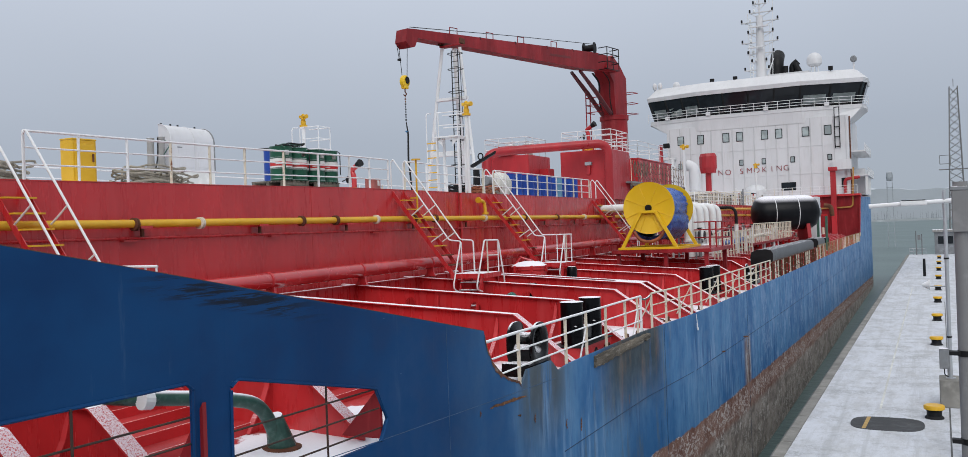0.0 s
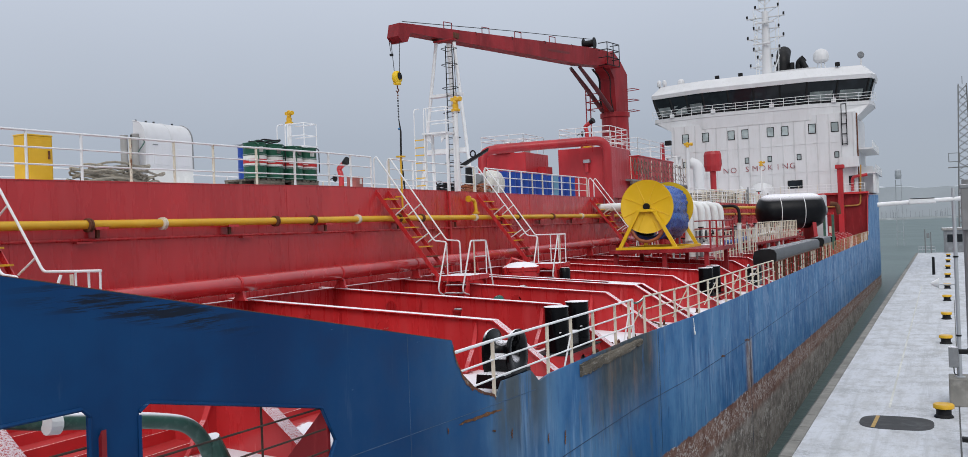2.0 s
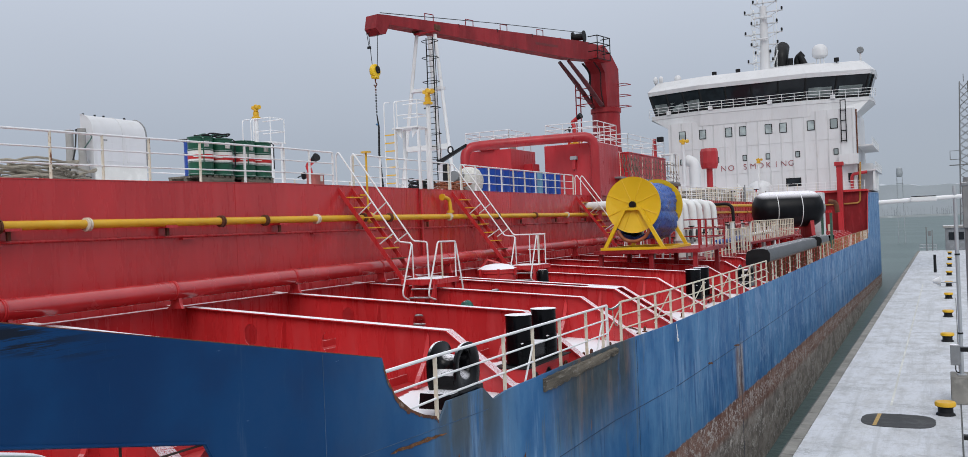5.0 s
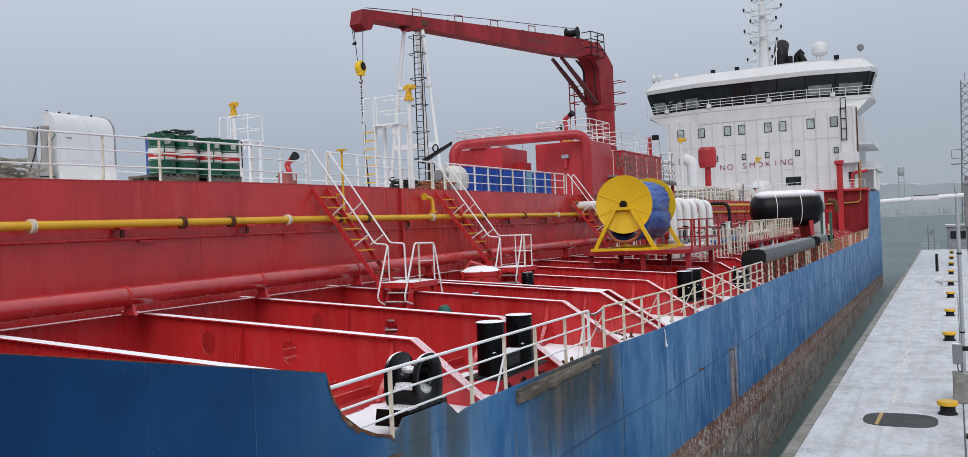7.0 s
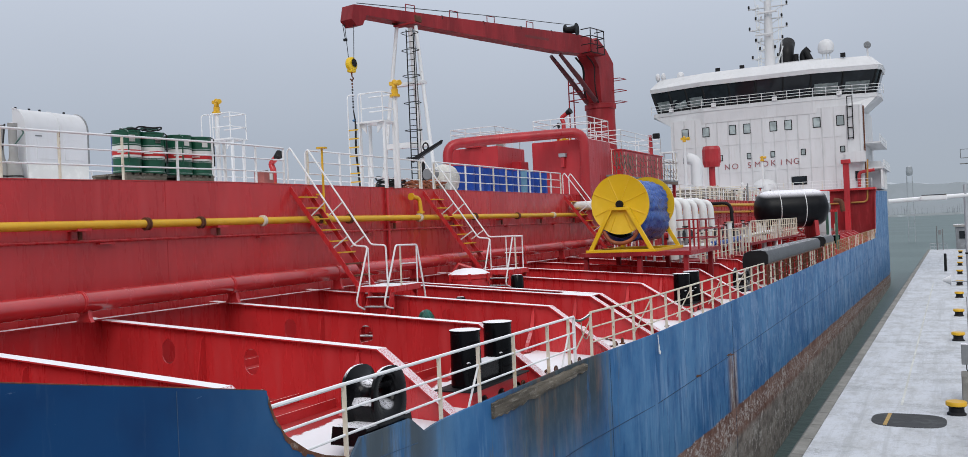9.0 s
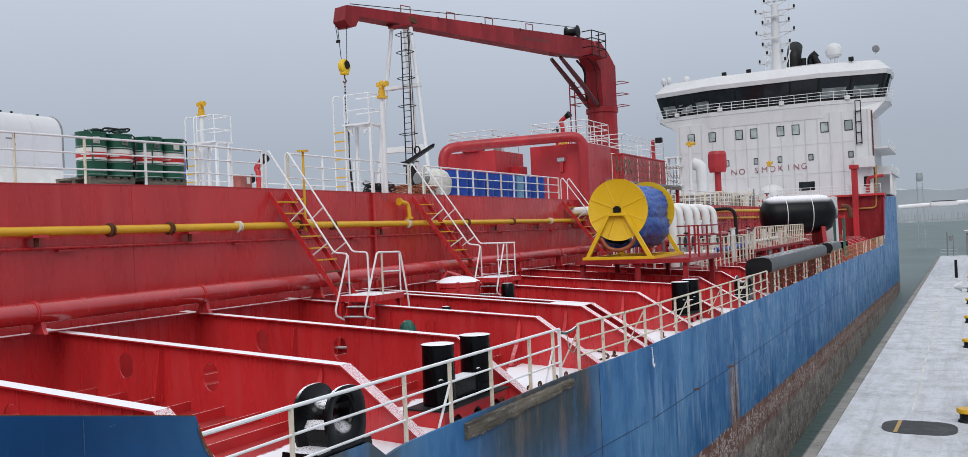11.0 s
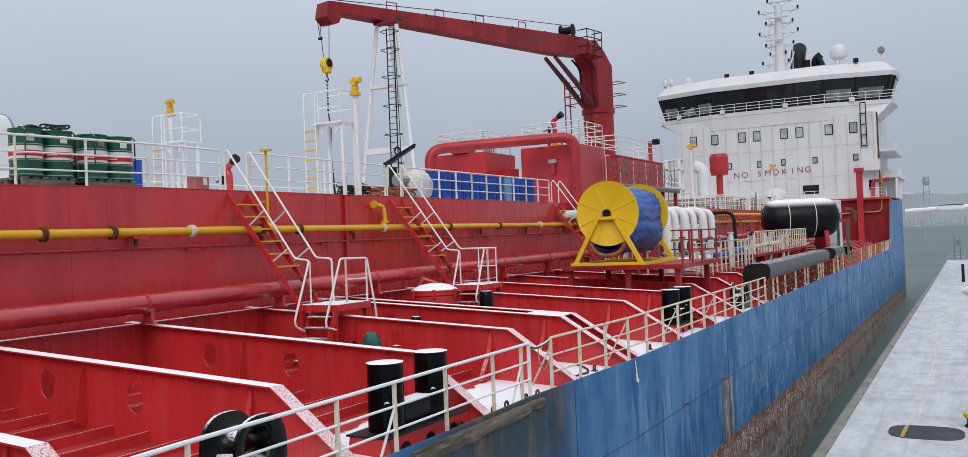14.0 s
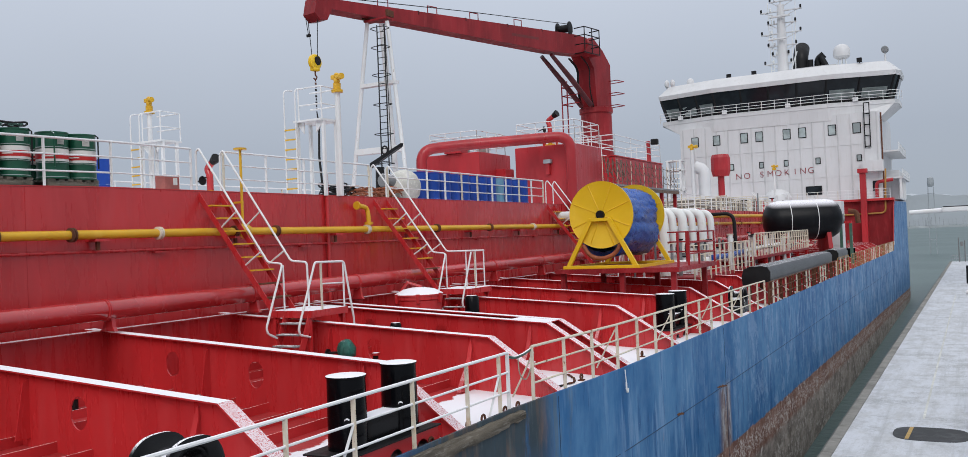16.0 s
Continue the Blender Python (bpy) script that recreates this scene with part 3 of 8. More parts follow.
def lattice_tower():
    x, y, top, foot = 14.2, 190.0, 28.5, -LIFT
    t = thing("lattice_tower", (x, y, foot), "tall slender grey lattice mast", "lattice mast", aboard=False)
    hw = lambda z: 1.75 - 1.0 * (z - foot) / (top - foot)
    for sx in (-1, 1):
        for sy in (-1, 1):
            part("leg", tube([(x + sx * hw(foot), y + sy * hw(foot), foot), (x + sx * hw(top), y + sy * hw(top), top)], 0.11, 5), POLE, t)
    z = foot
    while z < top - 1:
        z2 = z + 1.6
        bm = bmesh.new()
        a, b = hw(z), hw(z2)
        for s in (-1, 1):
            tube([(x - a, y + s * a, z), (x + b, y + s * b, z2)], 0.055, 4, bm)
            tube([(x + a, y + s * a, z), (x - b, y + s * b, z2)], 0.055, 4, bm)
            tube([(x + s * a, y - a, z), (x + s * b, y + b, z2)], 0.055, 4, bm)
        part("bracing", bm, POLE, t)
        z = z2
    part("antenna", tube([(x, y, top), (x, y, top + 1.6)], 0.07, 5), POLE, t)
    part("side_arm", tube([(x - 3.2, y, 11.2), (x + 2.4, y, 11.2)], 0.12, 5), POLE, t)
    part("side_frame", tube([(x - 3.0, y, 12.4), (x - 1.0, y, 12.4), (x - 1.0, y, 14.2), (x - 3.0, y, 14.2), (x - 3.0, y, 12.4)], 0.08, 5), POLE, t)


def quay_end():
    s = thing("quay_shed", (11.5, 152, -5.0), "low dark shed at the end of the quay", "shed", aboard=False)
    part("wall", box(9.3, 16, 150.5, 156, -5.0, -1.2), GREY, s)
    part("roof", box(9.0, 16.3, 150.2, 156.3, -1.2, -0.8, bev=0.04), CONC, s, "snowy flat roof")
    for i in range(4):
        part("window", box(9.8 + i * 1.4, 10.7 + i * 1.4, 150.42, 150.5, -3.2, -1.9), GLASS, s)
    g = thing("quay_end_rail", (6.6, 150.5, -5.0), "steel railing and signal posts at the quay's end", "railing", aboard=False)
    for i in range(5):
        part("post", tube([(5.3 + i * 0.65, 150.4, -5), (5.3 + i * 0.65, 150.4, -3.9)], 0.05, 5), GALV, g)
    part("rail", tube([(5.3, 150.4, -3.9), (7.9, 150.4, -3.9)], 0.05, 5), GALV, g)
    part("rail", tube([(5.3, 150.4, -4.4), (7.9, 150.4, -4.4)], 0.05, 5), GALV, g)
    part("signal_post", tube([(6.4, 150.2, -5), (6.4, 150.2, -0.9)], 0.09, 6), POLE, g)
    part("signal_post", tube([(7.3, 150.2, -5), (7.3, 150.2, -1.4)], 0.08, 6), POLE, g)
    part("signal_head", box(6.65, 7.1, 150.0, 150.3, -2.4, -1.6), POLE, g)
    m = thing("marker_post", (7.55, 92, -5.0), "short black post standing on the quay", "post", aboard=False)
    part("post", tube([(7.55, 92, -5), (7.55, 92, -3.0)], [0.16, 0.14], 8), BLACK_BARE, m)


setting()
quay_bollard()
light_pole()
near_pole()
lattice_tower()
quay_end()


# ---- the ship: hull, deck, trunk ----
HULL_X = lerp_table([(-34, -4.2), (-30, -2.4), (-26, -1.1), (-22, -0.42), (-18, -0.1), (-14, 0.03), (-10, 0.05), (0, 0.06), (5, 0.36), (12, 0.42), (20, 0.46), (118, 0.50), (126, 0.2), (134, -1.2), (140, -3.5)])
TOP_Z = lerp_table([(-34, 5.0), (-20, 2.19), (-10.32, 0.225), (-10.29, 0.1), (-10.2, -0.13), (-10.0, -0.42), (-9.58, -0.71), (-9.2, -0.87), (-8.80, -0.98), (-8.72, -1.10), (-8.66, -1.06),
                    (-8.40, -0.80), (-7.08, -0.81), (-6.67, -1.10), (-6.4, -1.06), (-6, -1.03), (0, -1.02), (92.5, -1.0), (94.5, -0.2), (96.0, 2.0), (97.2, 4.0), (98.5, 4.6), (112, 4.8), (140, 5.2)])
BEAMS = [-25.0, -21.1, -18.6, -17.25, -13.35, -9.5, -5.64, -1.8, 2.05, 5.0, 5.75, 9.75, 13.7, 17.5, 21.3, 25.1, 28.9, 32.7, 36.5, 40.3, 44.1, 48, 52, 56, 60, 64, 68, 72, 76, 80, 84, 88]
WALL_X, TRUNK_Z = -9.35, 3.65
TRUNK_TOP = lerp_table([(-31, 3.42), (-12.5, 3.50), (-6, 3.57), (-1, 3.65), (94, 3.65)])


def deck_z(x):
    return -1.21 - 0.058 * min(0.0, x)


def ship_hull():
    ship = thing("tanker_ship", (0, 0, -9.5), "blue-hulled tanker with red snow-dusted decks lying along the quay", "ship")
    ys = sorted(set([-34 + 0.5 * i for i in range(349)] + [-10.32, -10.29, -10.2, -10.0, -9.58, -9.2, -8.8, -8.72, -8.66, -8.4, -7.08, -6.67, -6.4,
                    -20.2, -17.53, -17.62, -16.93, -13.95, -13.66, -13.85, -17.4, -16.8]))
    h1t = lerp_table([(-20.2, 0.50), (-17.62, 0.50), (-17.53, 0.42)])
    h2t = lerp_table([(-16.93, 0.34), (-16.8, 0.415), (-13.95, -0.20), (-13.66, -0.70)])
    h2b = lerp_table([(-16.93, -1.02), (-13.85, -1.02), (-13.66, -0.72)])

    def spans(y):
        t = TOP_Z(y)
        if -20.2 < y < -17.53:
            return [(-10.6, -9.6), (-9.6, -1.02), (h1t(y), t)]
        if -16.93 < y < -13.66:
            return [(-10.6, -9.6), (-9.6, h2b(y)), (h2t(y), t)]
        return [(-10.6, -9.6), (-9.6, t), (t, t)]

    def flare(y, z):
        """Forward the side leans out with height and in below."""
        k = min(1.0, max(0.0, (-12 - y) / 22))
        return HULL_X(y) + k * k * 0.25 * (z + 1.0) - (0.2 * max(0.0, -9.6 - z))

    hull = part("hull_plating", plate(ys, spans, lambda s, h, o: (flare(s, h) - o, s, h), 0.05), HULL, ship, "blue weathered side plating with brown scraped boot-topping")
    # weld seams and rub marks standing a little proud
    SEAM = paint("weld_rust", (0.025, 0.06, 0.13), (0.07, 0.11, 0.18), rust=0.55, rough=0.7, vary=0.3, scale=0.8)
    for z0, y0, y1 in ((-2.95, -6.5, 93),):
        pts = [(flare(y, z0) + 0.004, y, z0) for y in np.linspace(y0, y1, 60)]
        part("weld_seam", tube(pts, 0.010, 4), SEAM, hull, "dark weld seam with rust")
    for y in (1.84, 14.6, 25.5, 34, 43, 52, 61, 70, 80, 90):
        part("weld_seam", tube([(flare(y, z) + 0.003, y, z) for z in np.linspace(-8.4, -1.1, 12)], 0.008, 4), SEAM if y < 16 else HULL, hull)
    part("rusty_edge", tube([(flare(v, TOP_Z(v)) - 0.02, v, TOP_Z(v)) for v in np.linspace(-32, -10.33, 90)], 0.013, 5), RUST, hull, "rust along the bulwark's top edge")
    rng = random.Random(13)
    bm = bmesh.new()
    prev = None
    for v in np.linspace(-10.3, -8.75, 34):
        x, zt = flare(v, -1) + 0.008, TOP_Z(v)
        row = [bm.verts.new((x, v, zt + 0.012)), bm.verts.new((x - 0.06, v, zt + 0.012)), bm.verts.new((x, v + rng.uniform(-0.02, 0.02), zt - rng.uniform(0.02, 0.08) * (1.5 if v < -9.6 else 0.8)))]
        if prev:
            bm.faces.new((prev[0], row[0], row[1], prev[1]))
            bm.faces.new((prev[2], row[2], row[0], prev[0]))
        prev = row
    part("torn_edge", bm, paint("torn_rust", (0.16, 0.06, 0.03), (0.42, 0.36, 0.30), rough=0.85, vary=0.5, scale=5), hull, "torn rusty plate edge with peeling paint")
    # a torn gouge, smaller pits and the welds forward of the chock
    GOUGE = paint("gouge_rust", (0.20, 0.085, 0.035), (0.40, 0.26, 0.16), rough=0.9, vary=0.5, scale=6, bump=0.6)
    for (ya, za), (yb, zb), w in (((-10.23, -1.24), (-8.51, -1.31), 0.042), ((-8.11, -1.76), (-8.13, -1.98), 0.03), ((-6.33, -2.25), (-6.34, -2.5), 0.04), ((-5.4, -2.42), (-5.42, -2.72), 0.05), ((-10.59, -1.2), (-10.6, -1.33), 0.025), ((-8.95, -1.64), (-8.8, -1.66), 0.025), ((9.1, -2.88), (9.8, -2.98), 0.05), ((13.4, -2.85), (14.7, -3.0), 0.04)):
        bm = bmesh.new()
        up, dn = [], []
        for i in range(15):
            f = i / 14
            y, z = ya + (yb - ya) * f + rng.uniform(-0.02, 0.02), za + (zb - za) * f + rng.uniform(-0.012, 0.012)
            h = w * (math.sin(math.pi * f) ** 0.6 + 0.1) * rng.uniform(0.45, 1.1)
            steep = abs(zb - za) > abs(yb - ya)
            off = (h, 0) if steep else (0, h)
            up.append(bm.verts.new((flare(y, z) + 0.006 + rng.uniform(0, 0.012), y + off[0], z + off[1])))
            dn.append(bm.verts.new((flare(y, z) + 0.006 + rng.uniform(0, 0.012), y - off[0] * 0.8, z - off[1] * 0.8)))
        for k in range(14):
            bm.faces.new((up[k], up[k + 1], dn[k + 1], dn[k]))
        bmesh.ops.recalc_face_normals(bm, faces=bm.faces)
        part("rust_gouge", bm, GOUGE, hull, "torn rusty gouge in the plating")
    FINE = paint("pale_weld", (0.05, 0.12, 0.24), (0.14, 0.20, 0.28), rough=0.7, vary=0.4, scale=3)
    part("weld_seam", tube([(flare(y, -1.6) + 0.001, y, -1.18 - 0.033 * (y + 8.5)) for y in np.linspace(-16, -6.9, 40)], 0.007, 4), FINE, hull, "pale sloping weld")
    part("weld_seam", tube([(flare(-11.75, z) + 0.001, -11.75, z) for z in np.linspace(-7, 0.48, 12)], 0.006, 4), FINE, hull)
    # far side, stern and bottom close the hull
    part("port_side", plate(list(range(-34, 141, 3)), lambda y: [(-10.6, max(-1.0, TOP_Z(y) if y > 94 or y < -11 else -1.0))], lambda s, h, o: (-27.2 - HULL_X(s) + o, s, h), 0.05), HULL, ship)
    part("stern", box(-24, -3.3, 139.9, 140, -10.6, 5.2), HULL, ship)
    part("bow_plate", box(-23, -4.2, -34.05, -34, -10.6, 5.0), HULL, ship)
    # frames of the two bulwark openings
    for y, z0, z1 in ((-17.53, -1.02, 0.40), (-16.93, -1.02, 0.3)):
        part("opening_rim", tube([(flare(y, z0) + 0.005, y, z0), (flare(y, z1) + 0.005, y, z1)], 0.022, 6), HULL, hull)
    part("opening_rim", tube([(flare(y, z) + 0.005, y, z) for y, z in ((-17.53, 0.42), (-17.62, 0.5), (-20.2, 0.5))], 0.024, 6), HULL, hull)
    part("opening_rim", tube([(flare(y, z) + 0.005, y, z) for y, z in ((-16.93, 0.34), (-16.8, 0.415), (-13.95, -0.2), (-13.66, -0.7), (-13.85, -1.02))], 0.022, 6), HULL, hull)
    BAR = paint("dark_rust", (0.045, 0.026, 0.02), (0.10, 0.055, 0.035), rough=0.8, vary=0.4, scale=4)
    for k in range(4):
        z = -0.80 + 0.3 * k
        part("guard_bar", tube([(-0.10, -17.55, z), (-0.2, -20.2, z + 0.0)], 0.013, 6), BAR, hull, "rusty guard bar across the opening")
        if k < 3:
            part("guard_bar", tube([(-0.06, -16.9, z), (0.0, -13.8 - 0.05 * k, z - 0.02)], 0.013, 6), BAR, hull, "rusty guard bar across the opening")
    for y, t in ((-15.0, 0.03), (-19.1, 0.5)):
        part("guard_post", tube([(-0.1, y, -1.02), (-0.1, y, t)], 0.015, 6), BAR, hull)
    for y in (-17.4, -13.75):
        part("bulwark_stay", prism([(-0.02, -1.0), (-0.75, -1.0), (-0.02, 0.25 if y < -15 else -0.2)], "y", y - 0.03, y + 0.03), CRANE_RED, hull, "dark red triangular bulwark stay")
    # timber fender strip, splintered
    rng = random.Random(3)
    bm = bmesh.new()
    prev = None
    for i in range(36):
        y = -4.35 + i * 0.135
        x = HULL_X(y)
        j = lambda s: rng.uniform(-s, s)
        top, bot = -1.10 + j(0.012), -1.40 + 0.0035 * i + j(0.03)
        row = [bm.verts.new(p) for p in ((x - 0.01, y, top), (x + 0.07 + j(0.008), y, top - 0.01), (x + 0.085 + j(0.012), y, (top + bot) / 2 + j(0.02)), (x + 0.06 + j(0.012), y, bot), (x - 0.01, y, bot))]
        if prev:
            for k in range(4):
                bm.faces.new((prev[k], prev[k + 1], row[k + 1], row[k]))
        else:
            bm.faces.new(row)
        prev = row
    bm.faces.new(prev[::-1])
    bmesh.ops.recalc_face_normals(bm, faces=bm.faces)
    part("timber_fender", bm, TIMBER, ship, "splintered grey timber rubbing strip")

    # main deck with its camber
    bm = bmesh.new()
    prev = None
    for i in range(0, 131):
        y = -33 + i
        row = [bm.verts.new((x, y, deck_z(x))) for x in (HULL_X(y) - 0.02, -0.6, -1.6, -3, -5, -7, WALL_X)]
        if prev:
            for k in range(6):
                bm.faces.new((prev[k + 1], prev[k], row[k], row[k + 1]))
        prev = row
    part("main_deck", bm, DECK, ship, "red deck plating with snow on its outboard strip")
    part("port_deck", box(-27.4, -18.6, -33, 97, -1.1, -1.0), DECK, ship)
    # longitudinal stiffeners in the bays
    for x in (-2.5, -3.35, -4.2, -5.05, -5.9, -6.75, -7.6):
        part("stiffener", box(x - 0.008, x + 0.008, -28, 92, deck_z(x), deck_z(x) + 0.17), RED_DUST, ship, "thin red stiffener with a trace of snow")
    part("margin_girder", box(-8.9, -8.62, -30, 92, 0.50, 0.53), RED_SNOW, ship, "snow-topped girder along the trunk")
    part("girder_web", box(-8.78, -8.74, -30, 92, deck_z(-8.7), 0.50), RED, ship)

    # trunk
    part("trunk_side", plate([-31, -21, -12.5, -6, -1, 20, 45, 70, 94], lambda y: [(-0.7, TRUNK_TOP(y))], lambda s, h, o: (WALL_X - o, s, h), 0.02), RED, ship, "tall red trunk side with faint stains")
    part("trunk_deck", plate([-31, -21, -12.5, -6, -1, 20, 45, 70, 94], lambda y: [(TRUNK_TOP(y) - 0.03, TRUNK_TOP(y))], lambda s, h, o: (WALL_X - 0.021 - o, s, h), 9.23), paint("trunk_deck", (0.45, 0.035, 0.035), snow=0.9), ship, "snowy red trunk deck")
    part("trunk_far_side", box(-18.62, -18.6, -31, 94, -1.0, 3.38), RED, ship)
    part("trunk_front", box(-18.6, WALL_X, -31.03, -31, -1.0, 3.42), RED, ship)
    for y in (-20.7, -11.9, -3.15, 5.6, 14.35, 23.1, 31.9, 40.6, 49.4, 58, 67, 76, 85):
        part("weld_seam", tube([(WALL_X + 0.002, y, -0.4), (WALL_X + 0.002, y, TRUNK_TOP(y))], 0.008, 4), RED, ship)
    part("trunk_lip", plate([-31, -21, -12.5, -6, -1, 20, 45, 70, 94], lambda y: [(TRUNK_TOP(y) + 0.002, TRUNK_TOP(y) + 0.025)], lambda s, h, o: (WALL_X + 0.012 - o, s, h), 0.072), RED_DUST, ship)
    return ship


def deck_beam(ship, y, full=True):
    """A deep transverse beam with a snow-topped flange, sloped outboard, and lightening holes."""
    foot_x = HULL_X(y) - 0.04 if y > -10 else -0.62
    kx = -1.45 if y > -10 else -2.0
    topz = lambda x: 0.03 - 0.0625 * (x - kx) if x < kx else 0.03 - (x - kx) / (foot_x - kx) * 1.10
    holes = (-4.5, -6.75) if full else ()
    st = sorted(set([-9.3, -8.0, -5.5, -3.0, kx, foot_x] + [h + 0.2 * math.cos(math.pi * k / 8) for h in holes for k in range(9)]))

    def spans(x):
        zb, zt = deck_z(x) - 0.01, topz(x)
        for h in holes:
            if abs(x - h) < 0.1999:
                c, r = -0.28 - 0.06 * (h + 4.5), 0.26 * math.sqrt(max(0, 1 - ((x - h) / 0.2) ** 2))
                return [(zb, c - r), (c + r, zt)]
        return [(zb, zt), (zt, zt)]

    b = part("deck_beam", plate(st, spans, lambda s, h, o: (s, y + o, h), 0.025), RED, ship, "deep red transverse deck beam")
    part("flange", prism([(-9.3, topz(-9.3)), (kx, 0.03), (kx, 0.055), (-9.3, topz(-9.3) + 0.025)], "y", y - 0.12, y + 0.13), RED_SNOW, b, "beam flange under snow")
    part("flange", prism([(kx, 0.03), (foot_x, -1.07), (foot_x, -1.03), (kx + 0.01, 0.055)], "y", y - 0.13, y + 0.14), RED_DUST, b, "sloped flange with patchy snow")
    w = kx - 0.47
    curve = [(y - 0.02, -0.03), (y - 0.05, -0.18), (y - 0.12, -0.40), (y - 0.24, -0.62), (y - 0.45, -0.85), (y - 0.62, deck_z(-1.9) + 0.03)]
    br = part("bracket", prism([(y, -0.03)] + curve + [(y, deck_z(-1.9))], "x", w - 0.01, w + 0.01), RED, b, "curved red bracket")
    bm = bmesh.new()
    for (ya, za), (yb, zb), wa, wb in zip(curve, curve[1:], (0.01, 0.09, 0.1, 0.1, 0.1), (0.09, 0.1, 0.1, 0.1, 0.09)):
        v = [bm.verts.new(p) for p in ((w - wa / 2, ya, za), (w + wa / 2, ya, za), (w + wb / 2, yb, zb), (w - wb / 2, yb, zb),
                                       (w - wa / 2, ya - 0.02, za + 0.015), (w + wa / 2, ya - 0.02, za + 0.015), (w + wb / 2, yb - 0.02, zb + 0.015), (w - wb / 2, yb - 0.02, zb + 0.015))]
        for f in ((3, 2, 1, 0), (4, 5, 6, 7), (0, 1, 5, 4), (1, 2, 6, 5), (2, 3, 7, 6), (3, 0, 4, 7)):
            bm.faces.new([v[k] for k in f])
    bmesh.ops.remove_doubles(bm, verts=bm.verts, dist=1e-4)
    bmesh.ops.recalc_face_normals(bm, faces=bm.faces)
    part("bracket_flange", bm, RED_DUST, br, "leaf-shaped flange dusted with snow")
    part("bracket", prism([(y, 0.20), (y - 0.10, 0.16), (y - 0.26, -0.74), (y, -0.74)], "x", -5.72, -5.70), RED, b)
    return b


